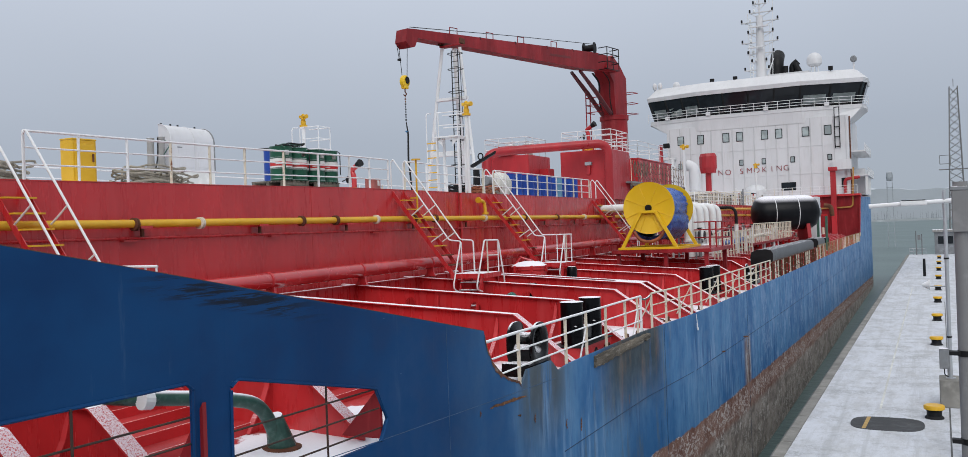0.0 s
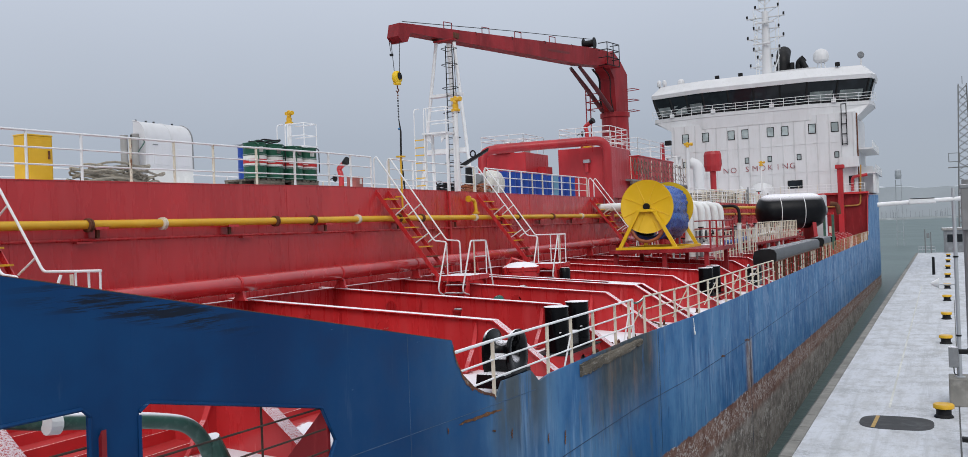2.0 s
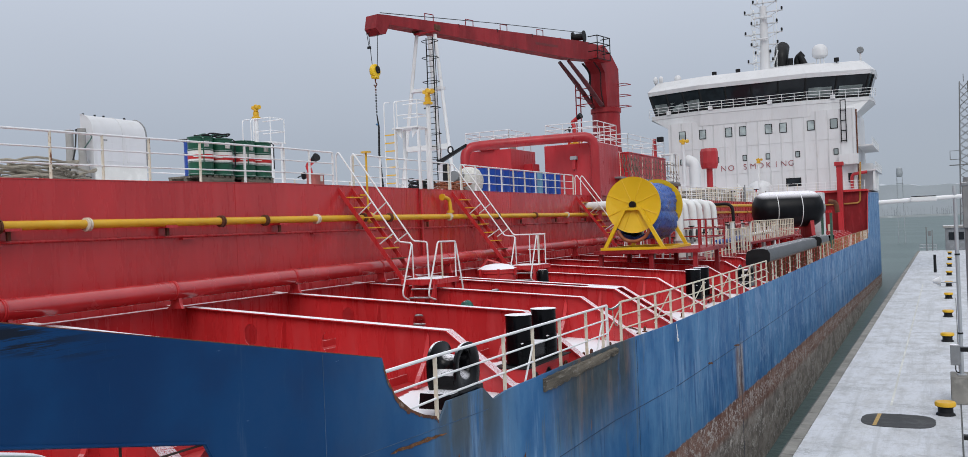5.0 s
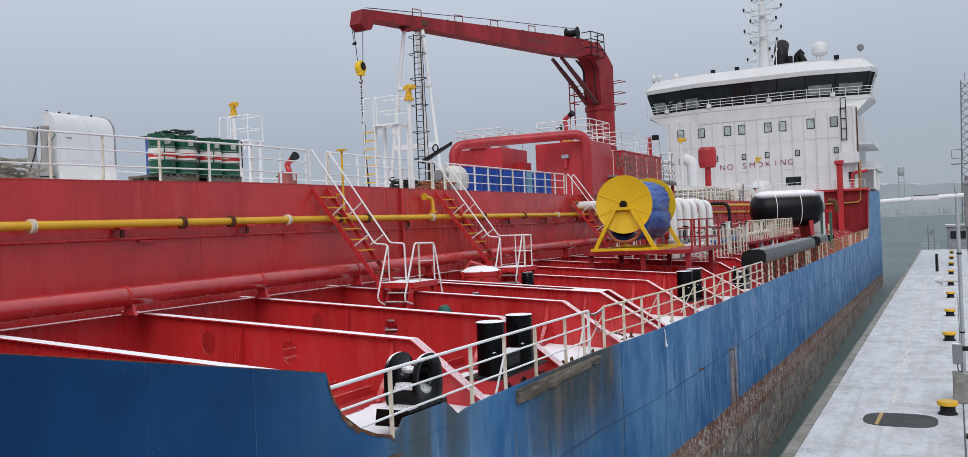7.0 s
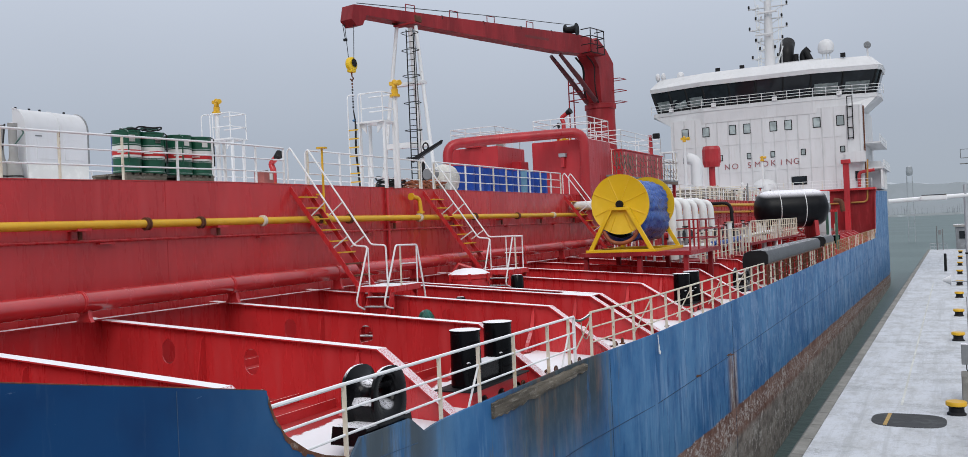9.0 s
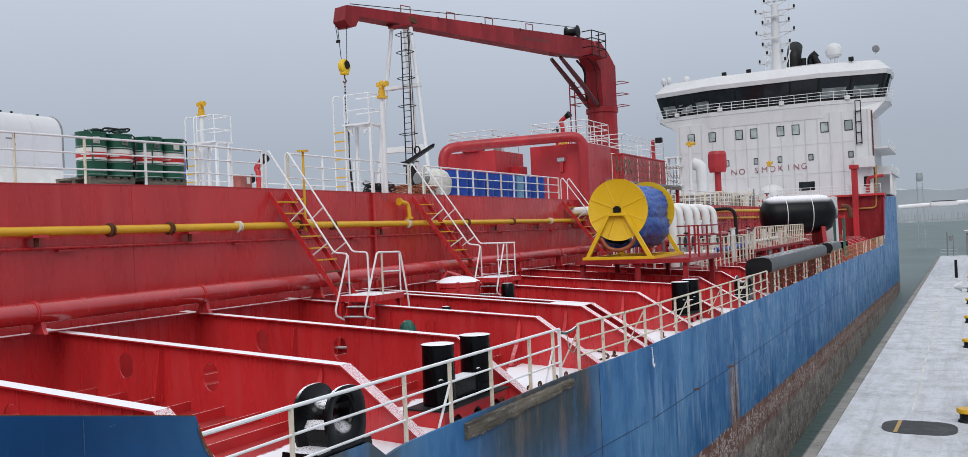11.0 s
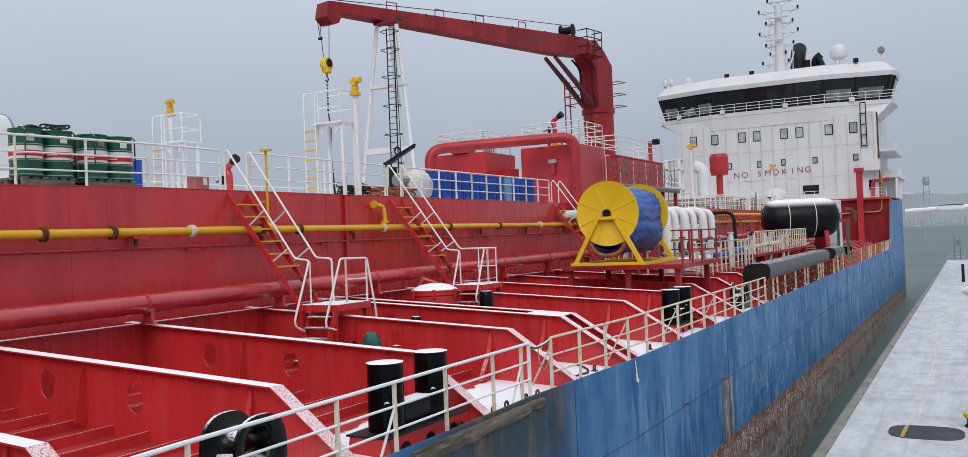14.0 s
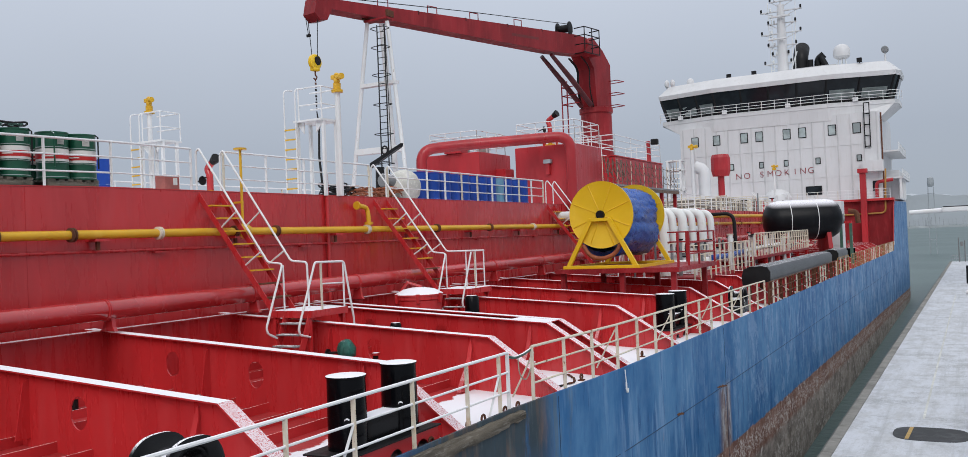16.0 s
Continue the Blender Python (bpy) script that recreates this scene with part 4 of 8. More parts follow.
def trunk_piping():
    p = thing("yellow_deck_pipe", (-9.05, 10, 2.4), "yellow pipe with rusty flanges along the trunk side", "pipe")
    part("pipe_run", tube([(-9.08, -31, 2.53), (-9.08, -12, 2.55), (-9.08, -4, 2.58), (-9.08, 2, 2.61), (-9.08, 93, 2.61)], 0.1, 14), YELLOW, p, smooth=True)
    y = -27.8
    fl = [-10.2, -8.1, -4.0, -2.3, -0.0, 2.45, 4.0, 8.2, 12.4, 16.4, 20.4, 24.5, 29, 33, 37, 45, 53, 61, 69, 77, 85]
    for i, y in enumerate(fl):
        part("flange", lathe([(0.12, -0.06), (0.155, -0.05), (0.155, -0.012), (0.13, -0.008), (0.13, 0.008), (0.155, 0.012), (0.155, 0.05), (0.12, 0.06)], (-9.08, y, 2.61 - 0.0055 * max(0.0, 2 - y)), "y", 18), RUST if i % 3 != 1 else RUSTY, p, "rust-brown pipe flange", smooth=True)
    for i in range(28):
        y = -26.5 + 4.15 * i
        part("support", box(-9.35, -9.0, y - 0.18, y + 0.18, 2.44, 2.50), RED, p, "red pipe bracket")
        part("support", box(-9.2, -9.14, y - 0.04, y + 0.04, 2.25, 2.5), RUST, p)
    # side branch with elbow
    part("branch", tube(bent([(-9.05, 8.27, 2.61), (-9.05, 8.27, 2.95), (-9.1, 8.27, 3.3), (-9.1, 7.75, 3.36)], 0.2), 0.075, 12), YELLOW, p, "yellow branch elbow", smooth=True)
    part("branch_flange", lathe([(0.13, -0.03), (0.13, 0.03)], (-9.1, 7.75, 3.36), "y", 16), YELLOW, p)
    part("branch_flange", lathe([(0.14, -0.04), (0.14, 0.04)], (-9.05, 8.27, 2.8), "z", 16), YELLOW, p)
    # valve spindle at the ladder
    v = thing("valve_spindle", (-9.05, 2.75, 2.6), "yellow upright valve spindle with a hand wheel", "valve")
    part("valve_body", lathe([(0.16, -0.2), (0.19, -0.08), (0.19, 0.08), (0.16, 0.2)], (-9.08, 2.75, 2.61), "y", 16), YELLOW, v, smooth=True)
    part("spindle", tube([(-9.08, 2.75, 2.7), (-9.08, 2.75, 4.75)], 0.035, 8), YELLOW, v)
    part("hand_wheel", lathe([(0.17, 0), (0.17, 0.05)], (-9.08, 2.75, 4.75), "z", 14), YELLOW, v)
    part("bracket", box(-9.35, -9.05, 2.72, 2.78, 3.35, 3.4), YELLOW, v)

    t = thing("thin_red_pipe", (-9.28, 10, 2.2), "thin red pipe on the trunk side", "pipe")
    part("pipe_run", tube([(-9.28, -31, 2.22), (-9.28, 93, 2.22)], 0.035, 8), RED, t, smooth=True)
    for i in range(18):
        part("clip", box(-9.35, -9.22, -26 + 5.2 * i, -25.6 + 5.2 * i, 2.14, 2.175), RED, t)

    r = thing("large_red_pipe", (-8.35, 10, 0.5), "thick red cargo pipe with frosted top on low saddles", "pipe")
    part("pipe_run", tube([(-8.35, -31, 0.78), (-8.35, 92, 1.65)], 0.217, 22), paint("pipe_red", (0.50, 0.030, 0.034), (0.46, 0.05, 0.055), rust=0.0, rough=0.16, vary=0.25, spec=0.9, bump=0.03), r, smooth=True)
    for y in (-15.2, -10.7, -6.45, -2.14, 2.16, 6.5, 10.8, 15.1, 19.4, 24, 28, 33, 37, 41, 46, 50):
        part("joint_ring", lathe([(0.222, -0.04), (0.238, -0.035), (0.238, -0.006), (0.226, 0.0), (0.238, 0.006), (0.238, 0.035), (0.222, 0.04)], (-8.35, y, 1.0 + 0.00707 * y), "y", 22), PIPE_RED, r, smooth=True)
        part("saddle", prism([(-8.60, 0.53), (-8.14, 0.53), (-8.20, 0.62), (-8.24, 0.86 + 0.00707 * y), (-8.46, 0.86 + 0.00707 * y), (-8.50, 0.62)], "y", y + 0.08, y + 0.17), RED, r)
    v = thing("upright_red_pipe", (-9.28, 6.5, 0.6), "slim red pipe rising up the trunk side", "pipe")
    part("pipe_run", tube([(-9.27, 6.5, -0.45), (-9.27, 6.5, 4.3)], 0.06, 10), RED, v, smooth=True)


SHIP = ship_hull()
for by in BEAMS:
    deck_beam(SHIP, by, by < 30)
part("beam_tie", prism([(-2.5, 0.096), (-1.45, 0.03), (-1.45, 0.052), (-2.5, 0.118)], "y", 5.132, 5.628), RED_SNOW, SHIP, "snowy plate joining two beams")
trunk_piping()


# ---- railings ----
def guard_rail(path, height, bars, gap, label, mat=None, posts=None, rad=0.028, group="", rust_posts=True, seed=1):
    """A railing of posts and bars along points at its foot."""
    mat = mat or WHITE
    P = [Vector(p) for p in path]
    g = thing("guard_rail", P[0], label, "railing", group)
    for k, h in enumerate(bars):
        part("top_rail" if k == 0 else "mid_rail", tube([p + Vector((0, 0, h)) for p in P], rad if k == 0 else rad * 0.72, 7), mat, g, smooth=True)
    rng = random.Random(seed)
    for a, b in zip(P, P[1:]):
        n = max(1, round((b - a).length / gap))
        for i in range(n + (1 if b == P[-1] else 0)):
            q = a.lerp(b, i / n)
            m = RUSTY if rust_posts and rng.random() < 0.45 else mat
            part("post", box(q.x - 0.035, q.x + 0.035, q.y - 0.012, q.y + 0.012, q.z - 0.01, q.z + height), m, g, "rust-streaked post" if m == RUSTY else "")
    return g


def side_rails():
    bars = (1.05, 0.69, 0.34)
    g = guard_rail([(0.0, y, -1.04) for y in (-8.69, -6.06, -4.67, -3.19, -1.52, -0.35, 0.0)], 1.05, bars, 3.0, "white ship's railing with rust-streaked posts on the deck edge", seed=4, group="deck edge railings")
    for y in (-4.67, -0.35):
        part("brace", tube([(0, y, -0.35), (-0.05, y - 0.40, -1.15)], 0.022, 6), WHITE, g)
    for z in bars:
        part("top_rail", tube([(-0.01, -10.27, z - 1.06), (0, -8.69, z - 1.04)], 0.03 if z > 1 else 0.02, 7), WHITE, g, smooth=True)
    g = guard_rail([(HULL_X(y) - 0.06, y, -1.04) for y in (0.93, 5, 12, 21.7)], 1.05, bars, 1.40, "weathered cream railing with heavy rust on the deck edge", RUSTY, seed=7, group="deck edge railings")
    for y in (1.0, 4.9, 9.2, 13.4, 17.6):
        part("brace", tube([(HULL_X(y) - 0.06, y, -0.1), (HULL_X(y) - 0.55, y, -1.0)], 0.02, 6), RUSTY, g)
    OCHRE = paint("ochre_rail", (0.34, 0.20, 0.08), (0.55, 0.5, 0.42), rust=0.5, rough=0.6, scale=3)
    guard_rail([(0.42, 22.4, -1.02), (0.44, 43.6, -1.02)], 0.92, (0.92, 0.6, 0.3), 0.95, "rusty brown railing below a grey cover", RUST, seed=9, group="deck edge railings")
    guard_rail([(0.44, 44.4, -1.02), (0.45, 50.0, -1.02)], 1.05, bars, 1.3, "ochre-painted railing section on the deck edge", OCHRE, seed=10, group="deck edge railings")
    guard_rail([(0.45, 52.0, -1.02), (0.46, 94, -1.02)], 1.05, bars, 1.5, "weathered railing along the after deck", OCHRE, seed=11, group="deck edge railings")
    b3 = (1.05, 0.70, 0.34)
    zt = TRUNK_Z + 0.01
    guard_rail([(-9.40, -12.75, 3.51), (-9.40, -6.0, 3.58), (-9.40, -1.0, zt), (-9.40, 1.35, zt)], 1.05, b3, 1.45, "white railing along the trunk deck edge", seed=12, group="trunk railings")
    guard_rail([(-9.40, 2.45, zt), (-9.40, 8.85, zt)], 1.05, b3, 1.5, "white railing along the trunk deck edge", seed=13, group="trunk railings")
    guard_rail([(-9.40, 9.9, zt), (-9.40, 22.3, zt)], 1.05, b3, 1.3, "white railing before blue drums", seed=14, group="trunk railings")
    guard_rail([(-18.5, -13, zt), (-18.5, 30, zt)], 1.05, b3, 2.2, "white railing along the far trunk edge", seed=15, group="trunk railings")


def inclined_ladder(y, label, long_rail=False):
    """A steep ladder from the trunk deck to a small landing, with handrails and a short stair to the deck."""
    w = 0.72
    l = thing("inclined_ladder", (-7.1, y, 0.6), label, "ladder", "ladders up the trunk")
    top, foot = (-9.38, 3.60), (-7.05, 0.62)
    sx, sz = foot[0] - top[0], foot[1] - top[1]
    for yy in (y, y + w):
        part("stringer", prism([(top[0] - 0.02, top[1] + 0.08), (top[0] - 0.02, top[1] - 0.14), (foot[0] - 0.08, foot[1] - 0.02), (foot[0] + 0.1, foot[1] - 0.02)], "y", yy - 0.012, yy + 0.012), RED, l, "red ladder stringer")
    n = 9
    for i in range(1, n):
        f = i / n
        x, z = top[0] + sx * f, top[1] + sz * f
        part("step", box(x - 0.02, x + 0.2, y, y + w, z - 0.02, z + 0.015), YELLOW if i < 7 else RUST, l, "yellow-edged step")
    r = 0.027
    xs0, xs1 = -6.67, -5.90
    for k, yy in enumerate((y - 0.05, y + w + 0.05)):
        pts = [(-9.38, yy, 3.66), (-9.38, yy, 4.62), (-9.28, yy, 4.73), (-7.12, yy, 1.80)]
        if k == 0:
            pts += [(xs0, yy, 1.75), (xs0, yy - 0.62, 0.30), (xs0, yy - 0.58, 0.16), (xs0 + 0.02, yy - 0.30, 0.03)]
        elif long_rail:
            pts += [(-5.87, y + 1.0, 1.79)]
        else:
            pts += [(-6.62, yy, 1.76), (-6.60, yy, 0.64)]
        part("handrail", tube(bent(pts, 0.09), r, 8), WHITE, l, "white tubular handrail", smooth=True)
        for f in (0.30, 0.62):
            x, z = top[0] + sx * f, top[1] + sz * f
            hx = x + 0.62
            part("rail_stay", tube([(x + 0.1, yy, z), (hx, yy, 4.73 - (hx + 9.28) * 1.355)], 0.022, 6), WHITE, l)
    part("rail_post", tube([(xs0, y - 0.03, 1.72), (xs0, y - 0.03, 0.64)], 0.022, 6), WHITE, l)
    # landing with legs and gussets
    part("landing", box(-7.1, -5.85, y - 0.06, y + 1.32, 0.58, 0.64), RED_SNOW, l, "small red landing under snow")
    part("landing_skirt", box(-7.1, -5.85, y - 0.075, y - 0.062, 0.48, 0.64), RED, l)
    part("landing_skirt", box(-5.848, -5.835, y - 0.06, y + 1.32, 0.48, 0.64), RED, l)
    for x in (-7.0, -5.95):
        for yy in (y, y + 1.24):
            part("leg", box(x - 0.04, x + 0.04, yy - 0.04, yy + 0.04, deck_z(x), 0.58), RED, l)
            part("gusset", prism([(x - 0.04, 0.58), (x - 0.22, 0.58), (x - 0.04, 0.30)] if x > -6.5 else [(x + 0.04, 0.58), (x + 0.22, 0.58), (x + 0.04, 0.30)], "y", yy - 0.008, yy + 0.008), RED, l)
    # outboard rail of the stair, and the hoop along the landing
    pts = [(xs1, y - 0.06, 0.03), (xs1, y - 0.42, 0.12), (xs1, y - 0.45, 0.27), (xs1, y + 0.20, 1.76)]
    if not long_rail:
        pts += [(xs1, y + 1.30, 1.74), (xs1 + 0.10, y + 1.48, 0.35), (xs1 + 0.10, y + 1.50, 0.05)]
        part("landing_rail", tube([(xs1, y + 1.26, 1.72), (xs1, y + 1.26, 0.62)], 0.022, 6), WHITE, l)
        part("landing_rail", tube([(xs1, y + 0.42, 1.24), (xs1, y + 1.28, 1.22)], 0.018, 6), WHITE, l)
    else:
        for x in (-6.55, -6.2, -5.9):
            part("landing_rail", tube([(x, y + 1.0, 1.78), (x, y + 1.0, 0.62)], 0.022, 6), WHITE, l)
        part("landing_rail", tube([(-6.6, y + 0.98, 1.2), (-5.9, y + 1.0, 1.2)], 0.018, 6), WHITE, l)
    part("stair_rail", tube(bent(pts, 0.08), r, 8), WHITE, l, "white stair handrail", smooth=True)
    part("landing_rail", box(xs1 - 0.012, xs1 + 0.012, y + 0.38, y + 0.44, 0.62, 1.76), RUSTY, l, "rusty flat post")
    for x in (xs0 + 0.02, xs1 - 0.02):
        part("stair_stringer", prism([(y - 0.05, 0.62), (y - 0.72, deck_z(x) + 0.02), (y - 0.54, deck_z(x) + 0.02), (y + 0.1, 0.5)], "x", x - 0.012, x + 0.012), RED, l)
    for i in range(5):
        yy, z = y - 0.13 - 0.135 * i, 0.34 - 0.25 * i
        part("tread", box(xs0 + 0.03, xs1 - 0.03, yy - 0.13, yy + 0.1, z, z + 0.03), GREY, l, "grey grating tread")
    return l


side_rails()
for ly, tl in ((-13.55, "red ladder with white handrails up the trunk side"), (1.55, "red ladder with yellow steps and white handrails to a small landing"),
               (9.0, "red ladder with white handrails beside the blue drums"), (22.6, "far red ladder with white handrails by the pump house")):
    inclined_ladder(ly, tl, ly != 1.55).location.z -= 0.15 if ly < 0 else 0.0


# ---- mooring gear ----
def bollard_pair(y, x, label):
    b = thing("mooring_bitts", (x, y + 0.68, -1.2), label, "bollard", "mooring bitts")
    zb = -0.90
    # foundation: side plates with arched openings, stiff ends and a top plate
    for sx in (-0.36, 0.36):
        st = [y - 0.5 + 0.02 * k for k in range(0, 121)]
        c = [y - 0.05, y + 0.68, y + 1.42]

        def spans(v):
            lo = -1.22
            for cc in c:
                if abs(v - cc) < 0.2:
                    return [(lo + 0.2 * math.sqrt(max(0, 1 - ((v - cc) / 0.2) ** 2)), zb)]
            return [(lo, zb)]
        part("side_plate", plate(st, spans, lambda s, h, o, sx=sx: (x + sx + o, s, h), 0.02), RED_DUST, b, "red side plate with arched openings")
    for yy in (y - 0.5, y + 1.9):
        part("end_plate", prism([(x - 0.42, -1.22), (x + 0.42, -1.22), (x + 0.36, zb), (x - 0.36, zb)], "y", yy - 0.01, yy + 0.01), RED_DUST, b)
    part("base_plate", box(x - 0.42, x + 0.42, y - 0.54, y + 1.94, zb, zb + 0.03, bev=0.008), BLACK_BARE, b)
    part("cross_bar", box(x - 0.16, x + 0.16, y + 0.2, y + 1.17, zb + 0.03, zb + 0.42, bev=0.02), BLACK, b, "black box between the posts with snow on top")
    for yy in (y, y + 1.37):
        p = part("post", lathe([(0.30, zb + 0.03), (0.285, 0.17), (0.275, 0.205), (0.26, 0.2), (0.0001, 0.195)], (x, yy, 0), "z", 32), BLACK, b, "glossy black post with snow on its top", smooth=True)
        part("rim", lathe([(0.288, 0.175), (0.302, 0.18), (0.302, 0.205), (0.28, 0.21)], (x, yy, 0), "z", 32), BLACK, p, smooth=True)
        part("pin", tube([(x + 0.18, yy - 0.24, -0.42), (x + 0.26, yy - 0.35, -0.42)], 0.045, 10), BLACK, p)


def panama_chock(y, x, zc, s=1.0):
    """A cast throat along x: two wide lips and a waist between them."""
    c = thing("panama_chock", (x, y, zc - 0.62 * s), "black cast mooring chock with snow in its throat", "chock", "mooring chocks")
    bm = bmesh.new()
    N = 44
    # (along x, outer scale, or hole scale)
    prof = [(q * 0.68 + 0.14, k, o) for q, k, o in [(-0.46, 0.95, 1), (-0.44, 1.0, 1), (-0.37, 1.0, 1), (-0.34, 0.9, 1), (-0.26, 0.62, 1), (-0.14, 0.48, 1), (0.0, 0.44, 1), (0.14, 0.48, 1), (0.26, 0.62, 1), (0.34, 0.9, 1), (0.37, 1.0, 1), (0.44, 1.0, 1), (0.46, 0.95, 1),
            (0.44, 1.55, 0), (0.36, 1.2, 0), (0.2, 0.98, 0), (0.0, 0.86, 0), (-0.2, 0.98, 0), (-0.36, 1.2, 0), (-0.44, 1.55, 0)]]
    rings = []
    for i in range(N):
        a = 2 * math.pi * i / N
        ca, sa = math.cos(a), math.sin(a)
        row = []
        for u, k, outer in prof:
            e = 0.8 if outer else 0.9
            ay, az = (0.45, 0.43) if outer else (0.20, 0.18)
            if outer and sa < 0:
                k = max(k, 0.8)
            yy = ay * k * math.copysign(abs(ca) ** e, ca)
            zz = az * k * math.copysign(abs(sa) ** e, sa) * (1.3 if outer and sa < 0 else 1.08)
            row.append(bm.verts.new((x + u * s, y + yy * s, zc + (zz + (0.06 if not outer else 0)) * s)))
        rings.append(row)
    M = len(prof)
    for i in range(N):
        for k in range(M):
            bm.faces.new((rings[i][k], rings[(i + 1) % N][k], rings[(i + 1) % N][(k + 1) % M], rings[i][(k + 1) % M]))
    bmesh.ops.recalc_face_normals(bm, faces=bm.faces)
    part("throat", bm, CAST, c, smooth=True)
    part("pedestal", prism([(y - 0.72 * s, zc - 0.62 * s), (y + 0.6 * s, zc - 0.62 * s), (y + 0.55 * s, zc - 0.36 * s), (y - 0.66 * s, zc - 0.36 * s)], "x", x - 0.18 * s, x + 0.44 * s), CAST, c)


bollard_pair(-4.04, -0.6, "pair of glossy black mooring bitts on a red foundation")
bollard_pair(12.2, -0.75, "pair of black mooring bitts by the rusty railing")
bollard_pair(62.0, -0.75, "pair of black mooring bitts on the after deck")
panama_chock(-7.5, -0.46, -0.38)
panama_chock(18.9, -0.15, -0.42, 0.9)


def tank_hatch(x, y, s, label):
    h = thing("tank_hatch", (x, y, -0.7), label, "hatch")
    part("coaming", lathe([(0.74 * s, -0.7), (0.72 * s, 0.42), (0.76 * s, 0.45), (0.76 * s, 0.55)], (x, y, 0), "z", 28), RED, h, smooth=True)
    part("lid", lathe([(0.78 * s, 0.55), (0.78 * s, 0.6), (0.5 * s, 0.74), (0.2 * s, 0.79), (0.0001, 0.8)], (x, y, 0), "z", 28), RED_SNOW, h, "lid under snow", smooth=True)
    part("hinge_arm", tube([(x - 0.8 * s, y - 0.1, 0.5), (x - 0.35 * s, y - 0.1, 0.95), (x + 0.1, y, 0.8)], 0.045, 6), RED, h)
    for k in range(6):
        a = k * math.pi / 3
        part("dog", box(x + 0.78 * s * math.cos(a) - 0.04, x + 0.78 * s * math.cos(a) + 0.04, y + 0.78 * s * math.sin(a) - 0.04, y + 0.78 * s * math.sin(a) + 0.04, 0.36, 0.62), RED, h)


def deck_vent(x, y, z0, h, r, mat, label):
    v = thing("deck_vent", (x, y, z0), label, "vent")
    part("stem", lathe([(r * 0.7, 0), (r * 0.7, h * 0.6)], (x, y, z0), "z", 16), mat, v, smooth=True)
    part("head", lathe([(r * 0.7, h * 0.55), (r, h * 0.58), (r, h * 0.95), (r * 0.8, h), (0.0001, h)], (x, y, z0), "z", 16), mat, v, smooth=True)


tank_hatch(-6.8, 7.55, 0.93, "red round tank hatch with a snowy lid")
deck_vent(-4.97, 7.5, -0.92, 1.46, 0.21, BLACK, "black mushroom vent with snow on top")
deck_vent(-4.95, 3.6, -0.92, 1.08, 0.14, BLACK, "small black vent head with a snowy cap between the beams")

def hooded_valve(x, y):
    TEAL = paint("teal_paint", (0.01, 0.13, 0.10), (0.05, 0.26, 0.20), snow=0.15, rough=0.3, vary=0.5, scale=5, bump=0.5)
    v = thing("hooded_valve", (x, y, -0.95), "valve under a crumpled teal hood between the deck beams", "valve")
    part("stem", tube([(x, y, -0.96), (x, y, -0.3)], 0.05, 10), RED, v, smooth=True)
    bm = lathe([(0.19, -0.36), (0.215, -0.3), (0.21, -0.18), (0.17, -0.06), (0.10, 0.0), (0.0001, 0.03)], (x, y, 0), "z", 20)
    for p in bm.verts:
        p.co += Vector((noise.noise(p.co * 6.0), noise.noise(p.co * 6.0 + Vector((9, 2, 4))), 0)) * 0.05
    part("hood", bm, TEAL, v, "crumpled teal hood", smooth=True)
    part("spindle", tube([(x - 0.2, y, -0.28), (x - 0.55, y - 0.05, -0.3)], 0.03, 8), BLACK_BARE, v)
    part("hand_wheel", lathe([(0.1, -0.012), (0.1, 0.012)], (x - 0.5, y - 0.05, -0.3), "x", 14), BLACK_BARE, v)


hooded_valve(-4.75, 1.35)
deck_vent(-1.0, 2.9, -1.0, 0.42, 0.17, RED_DUST, "small red capped pipe on the side deck")


def green_fill_hose():
    h = thing("suction_hose", (-1.48, -14.4, -1.0), "green frosted hose bent down to a deck flange", "hose")
    part("hose", tube(bent([(-3.6, -17.6, 0.30), (-1.9, -17.0, 0.12), (-1.5, -15.6, -0.12), (-1.48, -14.75, -0.35), (-1.5, -14.35, -1.1)], 0.5, 8), 0.105, 14), GREEN_HOSE, h, smooth=True)
    part("collar", tube([(-1.68, -16.82, 0.07), (-1.66, -16.68, 0.05)], 0.125, 14), WHITE, h, "white hose collar")
    part("flare", tube([(-1.49, -14.48, -0.6), (-1.5, -14.3, -1.12)], [0.13, 0.22], 14), GREEN_HOSE, h, "flared green skirt")
    part("flange", lathe([(0.3, 0), (0.3, 0.05), (0.2, 0.07)], (-1.5, -14.3, -1.16), "z", 18), RUST, h, "rusty deck flange")


green_fill_hose()


